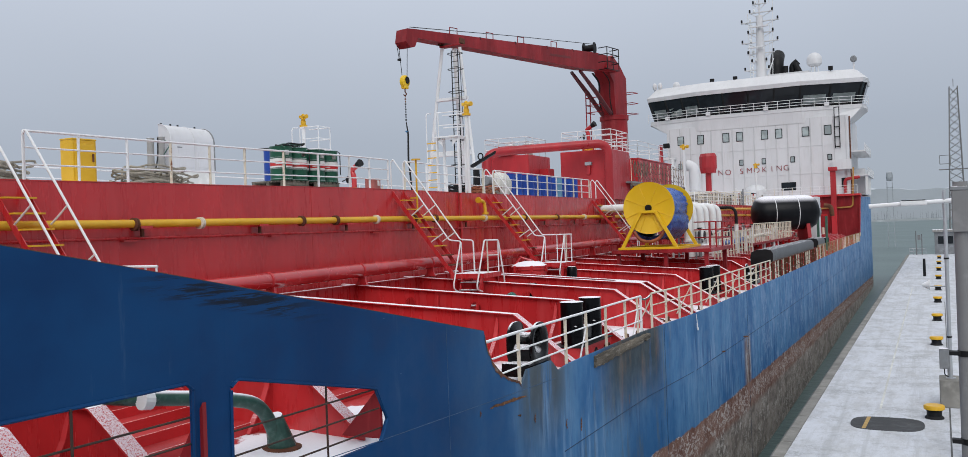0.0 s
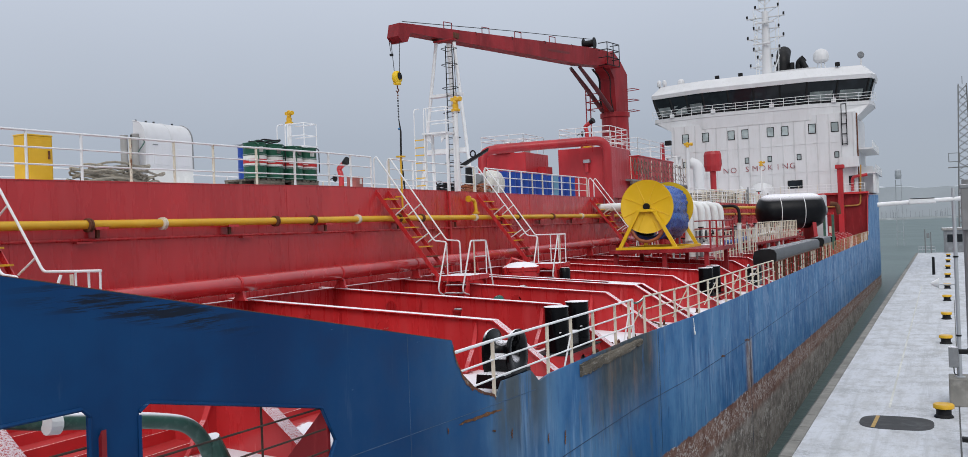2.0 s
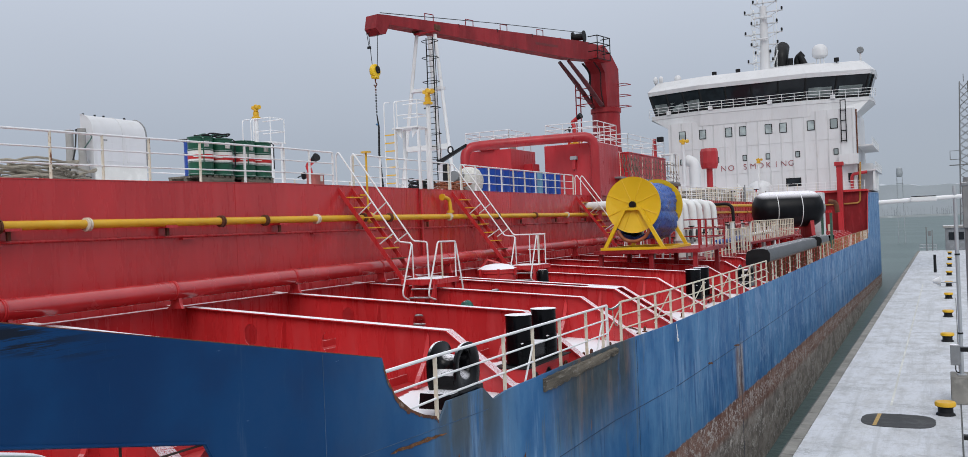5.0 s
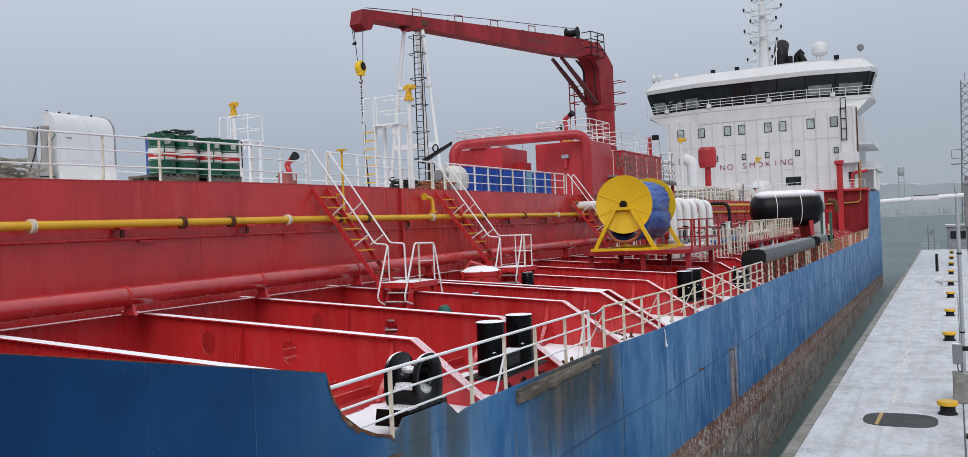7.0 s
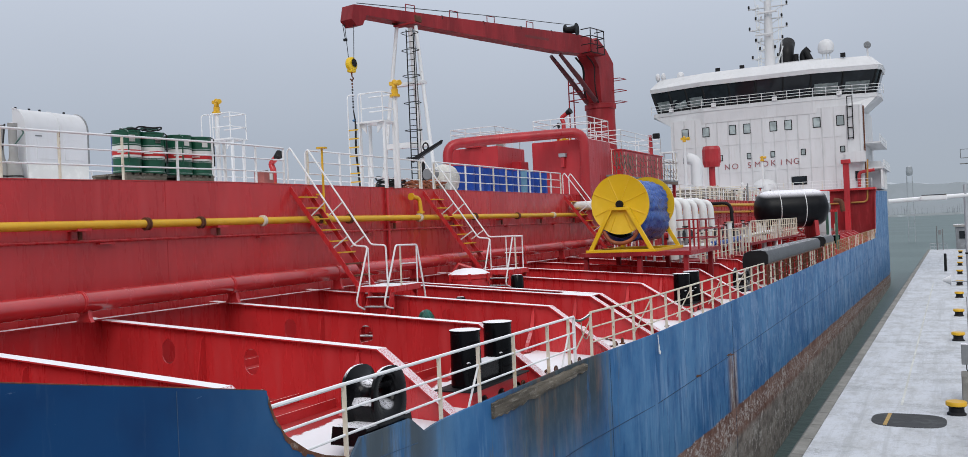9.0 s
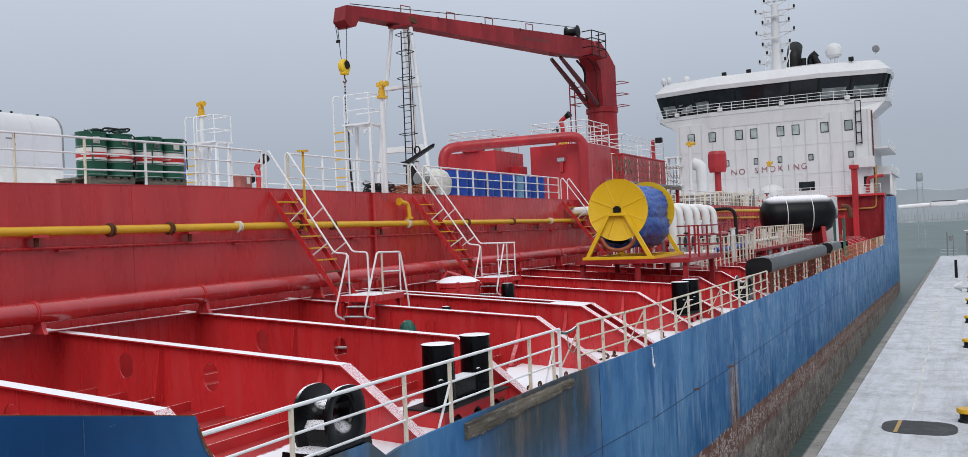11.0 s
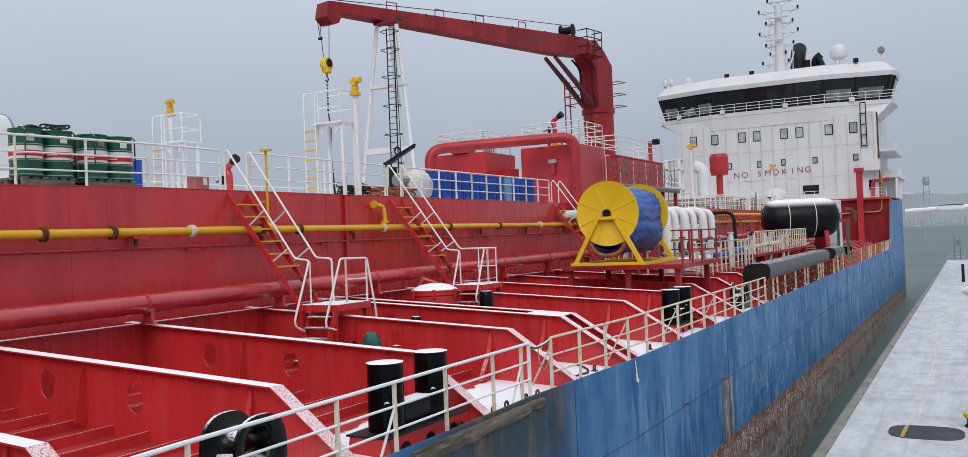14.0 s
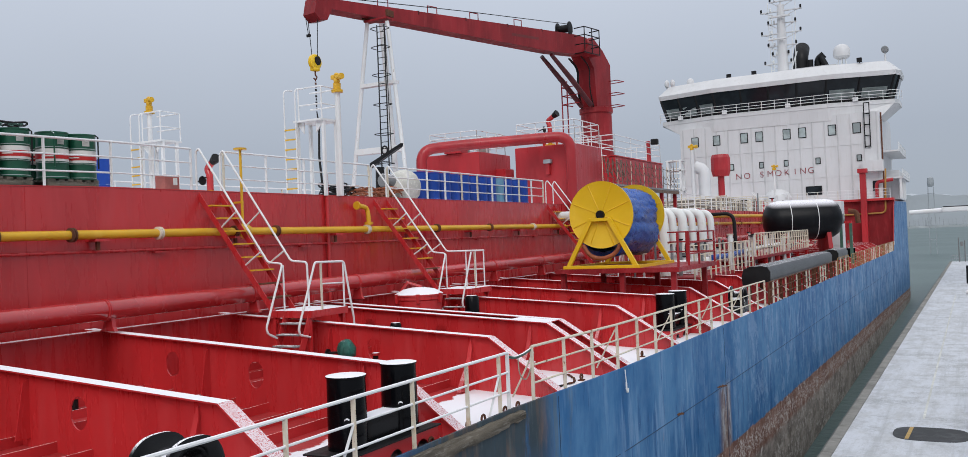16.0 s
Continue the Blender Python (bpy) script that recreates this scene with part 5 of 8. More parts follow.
# ---- hose reel on its platform ----
def hose_reel():
    cx, cz, R = -4.2, 2.86, 1.24
    p = thing("reel_platform", (-3.6, 17.8, -0.8), "red steel platform with railings carrying the hose reel", "platform")
    part("deck", box(-5.95, -1.25, 15.55, 20.9, 0.72, 0.86), CRANE_RED, p, "red platform frame")
    part("grating", box(-5.9, -1.3, 15.6, 20.85, 0.86, 0.885), CRANE_RED, p)
    for x in (-5.7, -3.4, -1.5):
        for y in (15.8, 19.9):
            part("leg", box(x - 0.09, x + 0.09, y - 0.09, y + 0.09, deck_z(x), 0.72), CRANE_RED, p)
    for y in (15.75, 17.1, 18.5, 20.8):
        part("post", box(-1.34, -1.27, y - 0.035, y + 0.035, 0.88, 2.12), CRANE_RED, p)
    for z in (2.1, 1.7, 1.3):
        part("rail", tube([(-1.3, 17.1, z), (-1.3, 20.8, z)], 0.03, 6), CRANE_RED, p)
        part("rail", tube([(-1.3, 20.8, z), (-3.2, 20.8, z)], 0.03, 6), CRANE_RED, p)
    part("post", box(-2.45, -2.38, 20.76, 20.83, 0.88, 2.12), CRANE_RED, p)
    r = thing("hose_reel", (cx, 17.4, 0.89), "large yellow hose reel wrapped in blue tarpaulin", "hose reel")
    for k, y in enumerate((16.0, 19.75)):
        d = part("disc", lathe([(0.0001, -0.02), (R - 0.03, -0.02), (R, -0.035), (R, 0.035), (R - 0.03, 0.02), (0.0001, 0.02)], (cx, y, cz), "y", 56), YELLOW_R, r, "yellow reel disc", smooth=True)
        for i in range(8):
            a = math.pi / 8 + i * math.pi / 4
            part("spoke", tube([(cx + 0.16 * math.cos(a), y - 0.03, cz + 0.16 * math.sin(a)), (cx + (R - 0.06) * math.cos(a), y - 0.03, cz + (R - 0.06) * math.sin(a))], 0.016, 5), YELLOW_R, d)
        part("hub", lathe([(0.14, -0.16), (0.16, -0.12), (0.16, 0.0)], (cx, y, cz), "y", 18), BLACK_BARE, d, "dark greased hub")
        yy = y - 0.14 if k == 0 else y + 0.14
        for s in (-1, 1):
            part("frame_leg", prism([(cx + s * 0.24, cz - 0.13), (cx + s * 0.42, cz - 0.13), (cx + s * 1.42, 0.92), (cx + s * 1.24, 0.92)], "y", yy - 0.06, yy + 0.06), YELLOW_R, r, "yellow A-frame leg")
        part("bearing_beam", box(cx - 0.42, cx + 0.42, yy - 0.07, yy + 0.07, cz - 0.24, cz - 0.12, bev=0.01), YELLOW_R, r)
        part("base_beam", box(cx - 1.5, cx + 1.5, yy - 0.09, yy + 0.09, 0.885, 1.0, bev=0.01), YELLOW_R, r)
    for s in (-1, 1):
        part("side_beam", box(cx + s * 1.42 - 0.08, cx + s * 1.42 + 0.08, 15.95, 19.8, 0.885, 0.985), YELLOW_R, r)
    # tarpaulin: a rumpled roll with a hanging hem
    rng = random.Random(8)
    bm = bmesh.new()
    rows = []
    for i in range(22):
        y = 16.05 + i * 0.172
        row = []
        for k in range(96):
            a = 2 * math.pi * k / 96
            fold = abs(math.sin(9 * a + 0.35 * math.sin(i * 0.6))) ** 0.6
            rr = 0.95 + 0.05 * math.sin(3 * a + i * 0.25) + 0.055 * fold + 0.02 * math.sin(31 * a + i * 1.3) + rng.uniform(-0.012, 0.012)
            if math.sin(a) < -0.3:
                rr += (0.85 if i > 1 else 0.5) * (-math.sin(a) - 0.3)
            row.append(bm.verts.new((cx + rr * math.cos(a) * 1.02, y, cz + rr * math.sin(a))))
        rows.append(row)
    for a, b in zip(rows, rows[1:]):
        for k in range(96):
            bm.faces.new((a[k], a[(k + 1) % 96], b[(k + 1) % 96], b[k]))
    bmesh.ops.recalc_face_normals(bm, faces=bm.faces)
    part("tarpaulin", bm, TARP, r, "rumpled blue tarpaulin", smooth=True)
    part("hose_coil", lathe([(0.8, -0.06), (0.92, -0.05), (0.95, 0), (0.92, 0.05), (0.8, 0.06)], (cx, 16.08, cz), "y", 40), BLACK_BARE, r)
    part("hose_loop", tube(bent([(cx - 0.75, 15.99, 1.75), (cx - 0.5, 15.97, 1.35), (cx, 15.95, 1.22), (cx + 0.5, 15.97, 1.4), (cx + 0.75, 15.99, 1.8)], 0.3), 0.08, 10), HOSE, r, "slack brown hose loop", smooth=True)


hose_reel()


# ---- crane, masts and towers ----
def crane():
    c = thing("deck_crane", (-13.47, 40.0, TRUNK_Z), "red hydraulic deck crane with its boom laid in a rest", "crane")
    part("pedestal", lathe([(1.9, 3.66), (1.75, 4.6), (1.12, 6.9), (1.02, 7.6), (1.0, 10.1)], (-13.47, 40.0, 0), "z", 36), CRANE_RED, c, smooth=True)
    part("slew_ring", lathe([(1.0, 10.05), (1.1, 10.1), (1.1, 10.42), (1.0, 10.46)], (-13.47, 40.0, 0), "z", 36), CRANE_RED, c, smooth=True)
    d = Vector((-4.73, -23.0, 0)).normalized()
    s = Vector((-d.y, d.x, 0))
    o = Vector((-13.47, 40.0, 0))

    def block(prof, half, bm=None, shift=0.0):
        bm = bm or bmesh.new()
        a = [bm.verts.new(o + d * u + s * (shift - half) + Vector((0, 0, z))) for u, z in prof]
        b = [bm.verts.new(o + d * u + s * (shift + half) + Vector((0, 0, z))) for u, z in prof]
        n = len(prof)
        bm.faces.new(a)
        bm.faces.new(b[::-1])
        for i in range(n):
            bm.faces.new((a[i], b[i], b[(i + 1) % n], a[(i + 1) % n]))
        bmesh.ops.recalc_face_normals(bm, faces=bm.faces)
        return bm

    part("column", block([(-0.95, 10.45), (0.8, 10.45), (0.98, 12.9), (1.9, 13.9), (1.0, 14.9), (-0.1, 14.2), (-0.98, 13.35)], 0.62), CRANE_RED, c, "red crane column")
    tip = 23.3
    boom = part("boom", block([(1.0, 13.75), (5.1, 13.45), (tip - 0.75, 13.04), (tip - 0.45, 12.5), (tip - 0.05, 12.42), (tip + 0.28, 12.72), (tip + 0.12, 13.45), (tip - 0.4, 13.5), (3.0, 14.86), (1.4, 14.85)], 0.42), CRANE_RED, c, "long tapering red box boom")
    for f in (0.25, 0.45, 0.62, 0.8):
        u, z = 3 + (tip - 3.5) * f, 14.98 - 1.37 * f
        bm = bmesh.new()
        q = lambda uu, zz, k: o + d * uu + s * k + Vector((0, 0, zz))
        tube([q(u - 0.25, z, 0), q(u - 0.25, z + 0.38, 0), q(u + 0.45, z + 0.35, 0), q(u + 0.45, z - 0.05, 0)], 0.03, 5, bm)
        part("hoop", bm, CRANE_RED, boom)
    for f in (0.12, 0.3, 0.5, 0.7):
        u = 4 + (tip - 5) * f
        zt = 14.88 - 1.37 * (u - 3) / (tip - 3.5)
        part("stain_plate", block([(u, zt - 0.18), (u + 0.06, zt - 0.18), (u + 0.06, zt + 0.02), (u, zt + 0.02)], 0.425), BLACK_BARE, boom, "dark grease mark")
    part("faded_lettering", block([(6.6, 13.95), (9.2, 13.82), (9.2, 13.98), (6.6, 14.11)], 0.426), paint("faint_text", (0.16, 0.02, 0.02)), boom, "faded unreadable lettering bar")
    RAM = paint("ram_red", (0.10, 0.012, 0.016), (0.16, 0.03, 0.03), rust=0.3, rough=0.4, vary=0.4)
    for k in (-0.5, -0.42, 0.44):
        part("hydraulic_hose", tube(bent([o + d * 0.9 + s * k + Vector((0, 0, 10.3)), o + d * 1.35 + s * k + Vector((0, 0, 11.6)), o + d * 1.2 + s * k + Vector((0, 0, 13.0)), o + d * 2.2 + s * k + Vector((0, 0, 13.55))], 0.6), 0.045, 6), BLACK_BARE, c, "black hydraulic hose", smooth=True)
    for k in (-0.28, 0.28):
        part("luffing_ram", tube([o + d * 1.15 + s * k * 1.3 + Vector((0, 0, 10.55)), o + d * 3.2 + s * k * 1.3 + Vector((0, 0, 11.95)), o + d * 5.3 + s * k * 1.3 + Vector((0, 0, 13.25))], [0.17, 0.17, 0.12], 10), RAM, c, "dark hydraulic luffing ram", smooth=True)
    # winch and cage at the boom's root
    w = part("winch", lathe([(0.3, -0.45), (0.42, -0.43), (0.42, -0.38), (0.25, -0.35), (0.25, 0.35), (0.42, 0.38), (0.42, 0.43), (0.3, 0.45)], o + d * 3.3 + Vector((0, 0, 15.2)), "x", 16), BLACK_BARE, c, "black greasy winch drum")
    bm = bmesh.new()
    q = lambda u, k, z: o + d * u + s * k + Vector((0, 0, z))
    for z in (13.6, 14.15, 14.7, 15.2):
        tube([q(2.9, 1.25, z), q(1.2, 1.25, z), q(1.2, 0.5, z)], 0.035, 5, bm)
        tube([q(2.9, 1.25, z), q(2.9, 0.5, z)], 0.035, 5, bm)
    for u in (1.2, 2.05, 2.9):
        tube([q(u, 1.25, 13.6), q(u, 1.25, 15.2)], 0.035, 5, bm)
    part("cage", bm, BLACK_BARE, c, "dark maintenance cage")
    part("cage_floor", block([(1.2, 13.55), (2.9, 13.55), (2.9, 13.62), (1.2, 13.62)], 0.4, None, 0.85), CRANE_RED, c)
    bm = bmesh.new()
    for z in (10.6, 11.4, 12.2):
        tube([q(-0.6, 0.7, z), q(-0.6, 1.3, z), q(-1.5, 1.3, z), q(-1.5, 0.3, z)], 0.03, 5, bm)
    part("service_rail", bm, CRANE_RED, c, kind="stuff")
    bm = bmesh.new()
    for k in range(3):
        z = 10.6 + k * 0.55
        tube([q(1.2, -1.0, z), q(2.4, -1.0, z), q(2.4, 0.3, z)], 0.035, 5, bm)
    tube([q(2.4, -1.0, 8.0), q(2.4, -1.0, 12.4)], 0.045, 5, bm)
    tube([q(1.8, -1.0, 8.0), q(1.8, -1.0, 12.2)], 0.045, 5, bm)
    part("service_ladder", bm, CRANE_RED, c, "red ladder and platform on the column")
    # topping wire along the boom
    part("wire", tube([q(3.2, 0.2, 15.5), q(13, 0.2, 14.62), q(tip - 0.3, 0.2, 13.62)], 0.022, 5), BLACK_BARE, c)
    # hook
    tp = o + d * (tip + 0.05)
    hk = thing("hook_block", (tp.x, tp.y, 10.2), "yellow crane hook block hanging on wires with a dark sling", "hook block")
    part("cheek", lathe([(0.12, -0.17), (0.30, -0.15), (0.36, -0.08), (0.36, 0.08), (0.30, 0.15), (0.12, 0.17)], (tp.x, tp.y, 10.55), "x", 20), YELLOW_R, hk, "yellow sheave cheek", smooth=True)
    part("sheave", lathe([(0.2, -0.2), (0.2, 0.2)], (tp.x, tp.y, 10.6), "x", 14), BLACK_BARE, hk)
    part("weight", box(tp.x - 0.16, tp.x + 0.16, tp.y - 0.2, tp.y + 0.2, 10.14, 10.3, bev=0.06), YELLOW_R, hk)
    part("hook", tube(bent([(tp.x, tp.y, 10.2), (tp.x, tp.y, 9.95), (tp.x + 0.1, tp.y, 9.85), (tp.x, tp.y, 9.74), (tp.x - 0.1, tp.y, 9.83)], 0.1), 0.035, 8), RUST, hk)
    for k in (-0.14, 0.16):
        part("wire", tube([(tp.x + k, tp.y, 10.7), (tp.x + k * 1.6 - 0.1 * (k < 0), tp.y, 12.75)], 0.018, 5), BLACK_BARE, hk)
    part("wire", tube([(tp.x - 0.3, tp.y, 11.8), (tp.x - 0.45, tp.y, 12.75)], 0.018, 5), BLACK_BARE, hk)
    part("wire_clamp", box(tp.x - 0.4, tp.x - 0.2, tp.y - 0.04, tp.y + 0.04, 11.75, 11.87), BLACK_BARE, hk)
    for i in range(10):
        z = 9.76 - i * 0.145
        part("chain_link", tube([(tp.x, tp.y, z), (tp.x, tp.y, z - 0.09)], 0.045 if i % 2 else 0.03, 6), RUST if i < 3 else BLACK_BARE, hk)
    part("sling", tube([(tp.x, tp.y, 8.3), (tp.x + 0.1, tp.y, 7.6), (tp.x + 0.12, tp.y - 0.1, 6.2), (tp.x + 0.3, tp.y - 0.1, 4.2)], [0.025, 0.05, 0.055, 0.05], 7), BLACK_BARE, hk, "black sling hanging from the hook")
    part("sling_eye", lathe([(0.06, -0.05), (0.1, 0.0), (0.06, 0.05)], (tp.x + 0.02, tp.y, 7.75), "z", 8), paint("eye_blue", (0.05, 0.2, 0.4)), hk)


def boom_rest():
    m = thing("boom_rest_mast", (-17.0, 20.4, TRUNK_Z), "white rust-spotted three-legged mast carrying the boom", "mast")
    SPOT = paint("white_rust_spots", (0.74, 0.75, 0.75), (0.7, 0.68, 0.64), rust=0.55, rough=0.45, vary=0.06, scale=1.6)
    for a, b, r in (((-18.95, 20.4, 3.66), (-17.5, 20.4, 12.95), 0.10), ((-15.45, 20.4, 3.66), (-16.35, 20.4, 12.8), 0.10), ((-17.1, 21.9, 3.66), (-16.8, 20.6, 12.8), 0.14)):
        part("leg", tube([a, b], r, 12), SPOT, m, "white leg with rust spots", smooth=True)
    part("cradle", box(-17.6, -16.2, 20.2, 20.65, 12.88, 12.98, bev=0.02), CRANE_RED, m)
    for x in (-17.6, -16.2):
        part("cradle_cheek", box(x - 0.05, x + 0.05, 20.15, 20.7, 13.0, 13.3), RUST, m)
    part("cross_tie", box(-17.95, -15.95, 20.25, 20.6, 9.75, 9.92), SPOT, m)
    part("cross_tie", box(-18.35, -15.75, 20.2, 20.6, 6.5, 6.78), SPOT, m)
    for s in (0, 0.42):
        part("ladder_side", tube([(-16.75 + s, 20.05, 4.2), (-16.75 + s, 20.1, 12.6)], 0.03, 6), BLACK_BARE, m)
    for i in range(26):
        part("rung", tube([(-16.75, 20.07, 4.5 + i * 0.31), (-16.33, 20.07, 4.5 + i * 0.31)], 0.018, 5), BLACK_BARE, m)
    bm = bmesh.new()
    for z in (5.9, 7.3, 8.7, 10.1, 11.4, 12.3):
        tube(bent([(-16.4, 20.05, z), (-15.85, 19.9, z), (-15.85, 19.4, z), (-16.4, 19.35, z), (-16.75, 19.5, z), (-16.75, 20.0, z)], 0.15, 3), 0.02, 5, bm)
    tube([(-15.85, 19.6, 5.9), (-15.95, 19.6, 12.3)], 0.02, 5, bm)
    part("safety_cage", bm, BLACK_BARE, m, "black ladder cage")


def monitor_head(parent, x, y, z, mat, s=1.0):
    part("swivel", lathe([(0.11 * s, 0), (0.16 * s, 0.06 * s), (0.16 * s, 0.2 * s), (0.11 * s, 0.26 * s), (0.13 * s, 0.45 * s), (0.07 * s, 0.52 * s)], (x, y, z), "z", 14), mat, parent, smooth=True)
    part("nozzle", tube([(x, y, z + 0.28 * s), (x + 0.3 * s, y - 0.1, z + 0.28 * s), (x + 0.31 * s, y - 0.1, z + 0.28 * s), (x + 0.5 * s, y - 0.14, z + 0.28 * s)], [0.12 * s, 0.1 * s, 0.16 * s, 0.15 * s], 12), mat, parent, smooth=True)
    part("gear_box", box(x - 0.3 * s, x - 0.05, y - 0.12 * s, y + 0.12 * s, z + 0.2 * s, z + 0.42 * s, bev=0.02), mat, parent)


def monitor_tower(x, y, label, mx, my, mz, flip=1):
    t = thing("monitor_tower", (x, y, TRUNK_Z), label, "platform tower", "fire monitor towers")
    zp = 5.92
    for dx in (0, 1.0):
        for dy in (0, 0.6):
            part("leg", box(x + dx - 0.045, x + dx + 0.045, y + dy - 0.045, y + dy + 0.045, TRUNK_Z, zp), WHITE, t)
    part("platform", box(x - 0.05, x + 1.05, y - 0.15, y + 0.8, zp, zp + 0.06), WHITE, t, "white platform plate")
    for dx in (-0.03, 1.03):
        part("knee", prism([(x + dx, zp), (x + dx + (0.3 if dx < 0 else -0.3), zp), (x + dx + (0.3 if dx < 0 else -0.3), zp - 0.35)], "y", y - 0.02, y + 0.02), WHITE, t)
    for i in range(7):
        part("rung", box(x - 0.35, x + 0.05, y - 0.2, y - 0.12, TRUNK_Z + 0.25 + 0.3 * i, TRUNK_Z + 0.29 + 0.3 * i), YELLOW, t, "yellow rung")
    for dx in (-0.37, 0.07):
        part("ladder_side", tube(bent([(x + dx, y - 0.16, TRUNK_Z), (x + dx, y - 0.16, 6.95), (x + dx, y + 0.25, 7.0)], 0.15), 0.024, 6), WHITE, t)
    for z in (0.5, 1.02):
        part("rail", tube(bent([(x - 0.1, y + 0.75, zp + z), (x + 1.03, y + 0.75, zp + z), (x + 1.03, y - 0.1, zp + z), (x + 0.15, y - 0.1, zp + z)], 0.08), 0.024, 6), WHITE, t)
    for px, py in ((x + 1.03, y + 0.75), (x + 1.03, y - 0.1), (x + 0.15, y - 0.1)):
        part("rail_post", tube([(px, py, zp), (px, py, zp + 1.02)], 0.024, 6), WHITE, t)
    part("riser", tube([(mx, my, TRUNK_Z), (mx, my, mz - 0.25)], 0.085, 14), WHITE, t, "thick white riser pipe", smooth=True)
    mon = part("monitor_base", lathe([(0.18, -0.28), (0.18, -0.2), (0.12, -0.18), (0.12, 0)], (mx, my, mz), "z", 14), YELLOW, t, "yellow fire monitor")
    monitor_head(mon, mx, my, mz, YELLOW, 0.62)


def red_monitor(x, y, z, label, s=1.0):
    m = thing("fire_monitor", (x, y, z), label, "fire monitor")
    part("riser", tube([(x, y, z), (x, y, z + 0.55 * s)], 0.09 * s, 12), YELLOW, m, "yellow riser")
    part("body", tube(bent([(x, y, z + 0.5 * s), (x, y, z + 0.95 * s), (x - 0.12, y, z + 1.15 * s), (x + 0.25 * s, y - 0.1, z + 1.35 * s)], 0.15), 0.1 * s, 12), RED, m, smooth=True)
    part("nozzle", tube([(x + 0.22 * s, y - 0.09, z + 1.33 * s), (x + 0.42 * s, y - 0.15, z + 1.43 * s)], [0.11 * s, 0.15 * s], 12), BLACK_BARE, m, "black nozzle")
    part("hand_wheel", lathe([(0.14 * s, -0.015), (0.14 * s, 0.015)], (x - 0.22 * s, y - 0.1, z + 0.8 * s), "x", 14), BLACK_BARE, m)
    part("lever", tube([(x, y, z + 0.95 * s), (x - 0.5 * s, y - 0.1, z + 0.75 * s)], 0.025, 5), BLACK_BARE, m)
    for k in (-0.28, 0.28):
        v = part("valve", lathe([(0.07, 0.0), (0.09, 0.15), (0.05, 0.3), (0.14, 0.31), (0.14, 0.34)], (x + k * s, y, z + 0.1), "z", 12), RED, m, "small red valve")
    part("manifold", tube([(x - 0.35 * s, y, z + 0.15), (x + 0.35 * s, y, z + 0.15)], 0.06, 8), YELLOW, m)


crane()
boom_rest()
monitor_tower(-17.2, 6.5, "white ladder tower with a yellow fire monitor", -17.55, 7.15, 7.35)
monitor_tower(-10.25, 6.45, "white ladder tower with a yellow fire monitor by the trunk edge", -9.15, 7.05, 7.1)
red_monitor(-15.2, 7.6, TRUNK_Z, "red fire monitor on a yellow riser", 1.15)


# ---- loose gear on the trunk deck ----
def drum(name, mat, base, label, group, banded):
    x, y, z = base
    d = thing(name, base, label, "drum", group)
    r, k = 0.342, 1.17
    turn = lambda rows: lathe([(max(0.0001, a), b * k) for a, b in rows], base, "z", 28)
    shell = turn([(r - 0.015, 0), (r, 0.01), (r, 0.03), (r - 0.012, 0.04), (r - 0.012, 0.28), (r + 0.004, 0.295), (r - 0.012, 0.31), (r - 0.012, 0.57), (r + 0.004, 0.585), (r - 0.012, 0.60), (r - 0.012, 0.845), (r, 0.855), (r, 0.88), (r - 0.02, 0.88), (r - 0.025, 0.86), (0, 0.86)])
    part("shell", shell, mat, d, smooth=True)
    if banded:
        part("white_band", turn([(r - 0.02, 0.325), (r - 0.007, 0.325), (r - 0.007, 0.56), (r - 0.02, 0.56)]), LABEL_W, d, "white paint band", smooth=True)
        b = part("red_label", turn([(r - 0.02, 0.37), (r - 0.003, 0.37), (r - 0.003, 0.475), (r - 0.02, 0.475)]), LABEL_R, d, "red label band", smooth=True)
        for q in range(3):
            a0 = -1.35 + q * 2.1
            arc = [(x + (r + 0.001) * math.cos(a0 + 0.12 * i), y + (r + 0.001) * math.sin(a0 + 0.12 * i), z + 0.42 * k) for i in range(6)]
            part("label_bar", tube(arc, 0.016, 4), LABEL_W, b, "white bar in place of a logo")
        bm = bmesh.new()
        rows = [[bm.verts.new((x + (r - 0.004) * math.cos(-0.55 + 0.12 * i), y + (r - 0.004) * math.sin(-0.55 + 0.12 * i), z + zz * k)) for i in range(5)] for zz in (0.64, 0.78)]
        for i in range(4):
            bm.faces.new((rows[0][i], rows[0][i + 1], rows[1][i + 1], rows[1][i]))
        bmesh.ops.solidify(bm, geom=bm.faces[:], thickness=0.004)
        part("paper_label", bm, LABEL_W, d, "white paper label")
    part("bung", lathe([(0.035, 0.86 * k), (0.035, 0.885 * k)], (x + 0.15, y, z), "z", 10), BLACK_BARE, d)
    return d


def copies(ob, places):
    for p in places:
        c = copy_thing(ob, Matrix.Translation((p[0], p[1], p[2] + LIFT)) @ pose(0, 0, 0, 0, 0, p[3] if len(p) > 3 else 0))
        ABOARD.append(c)


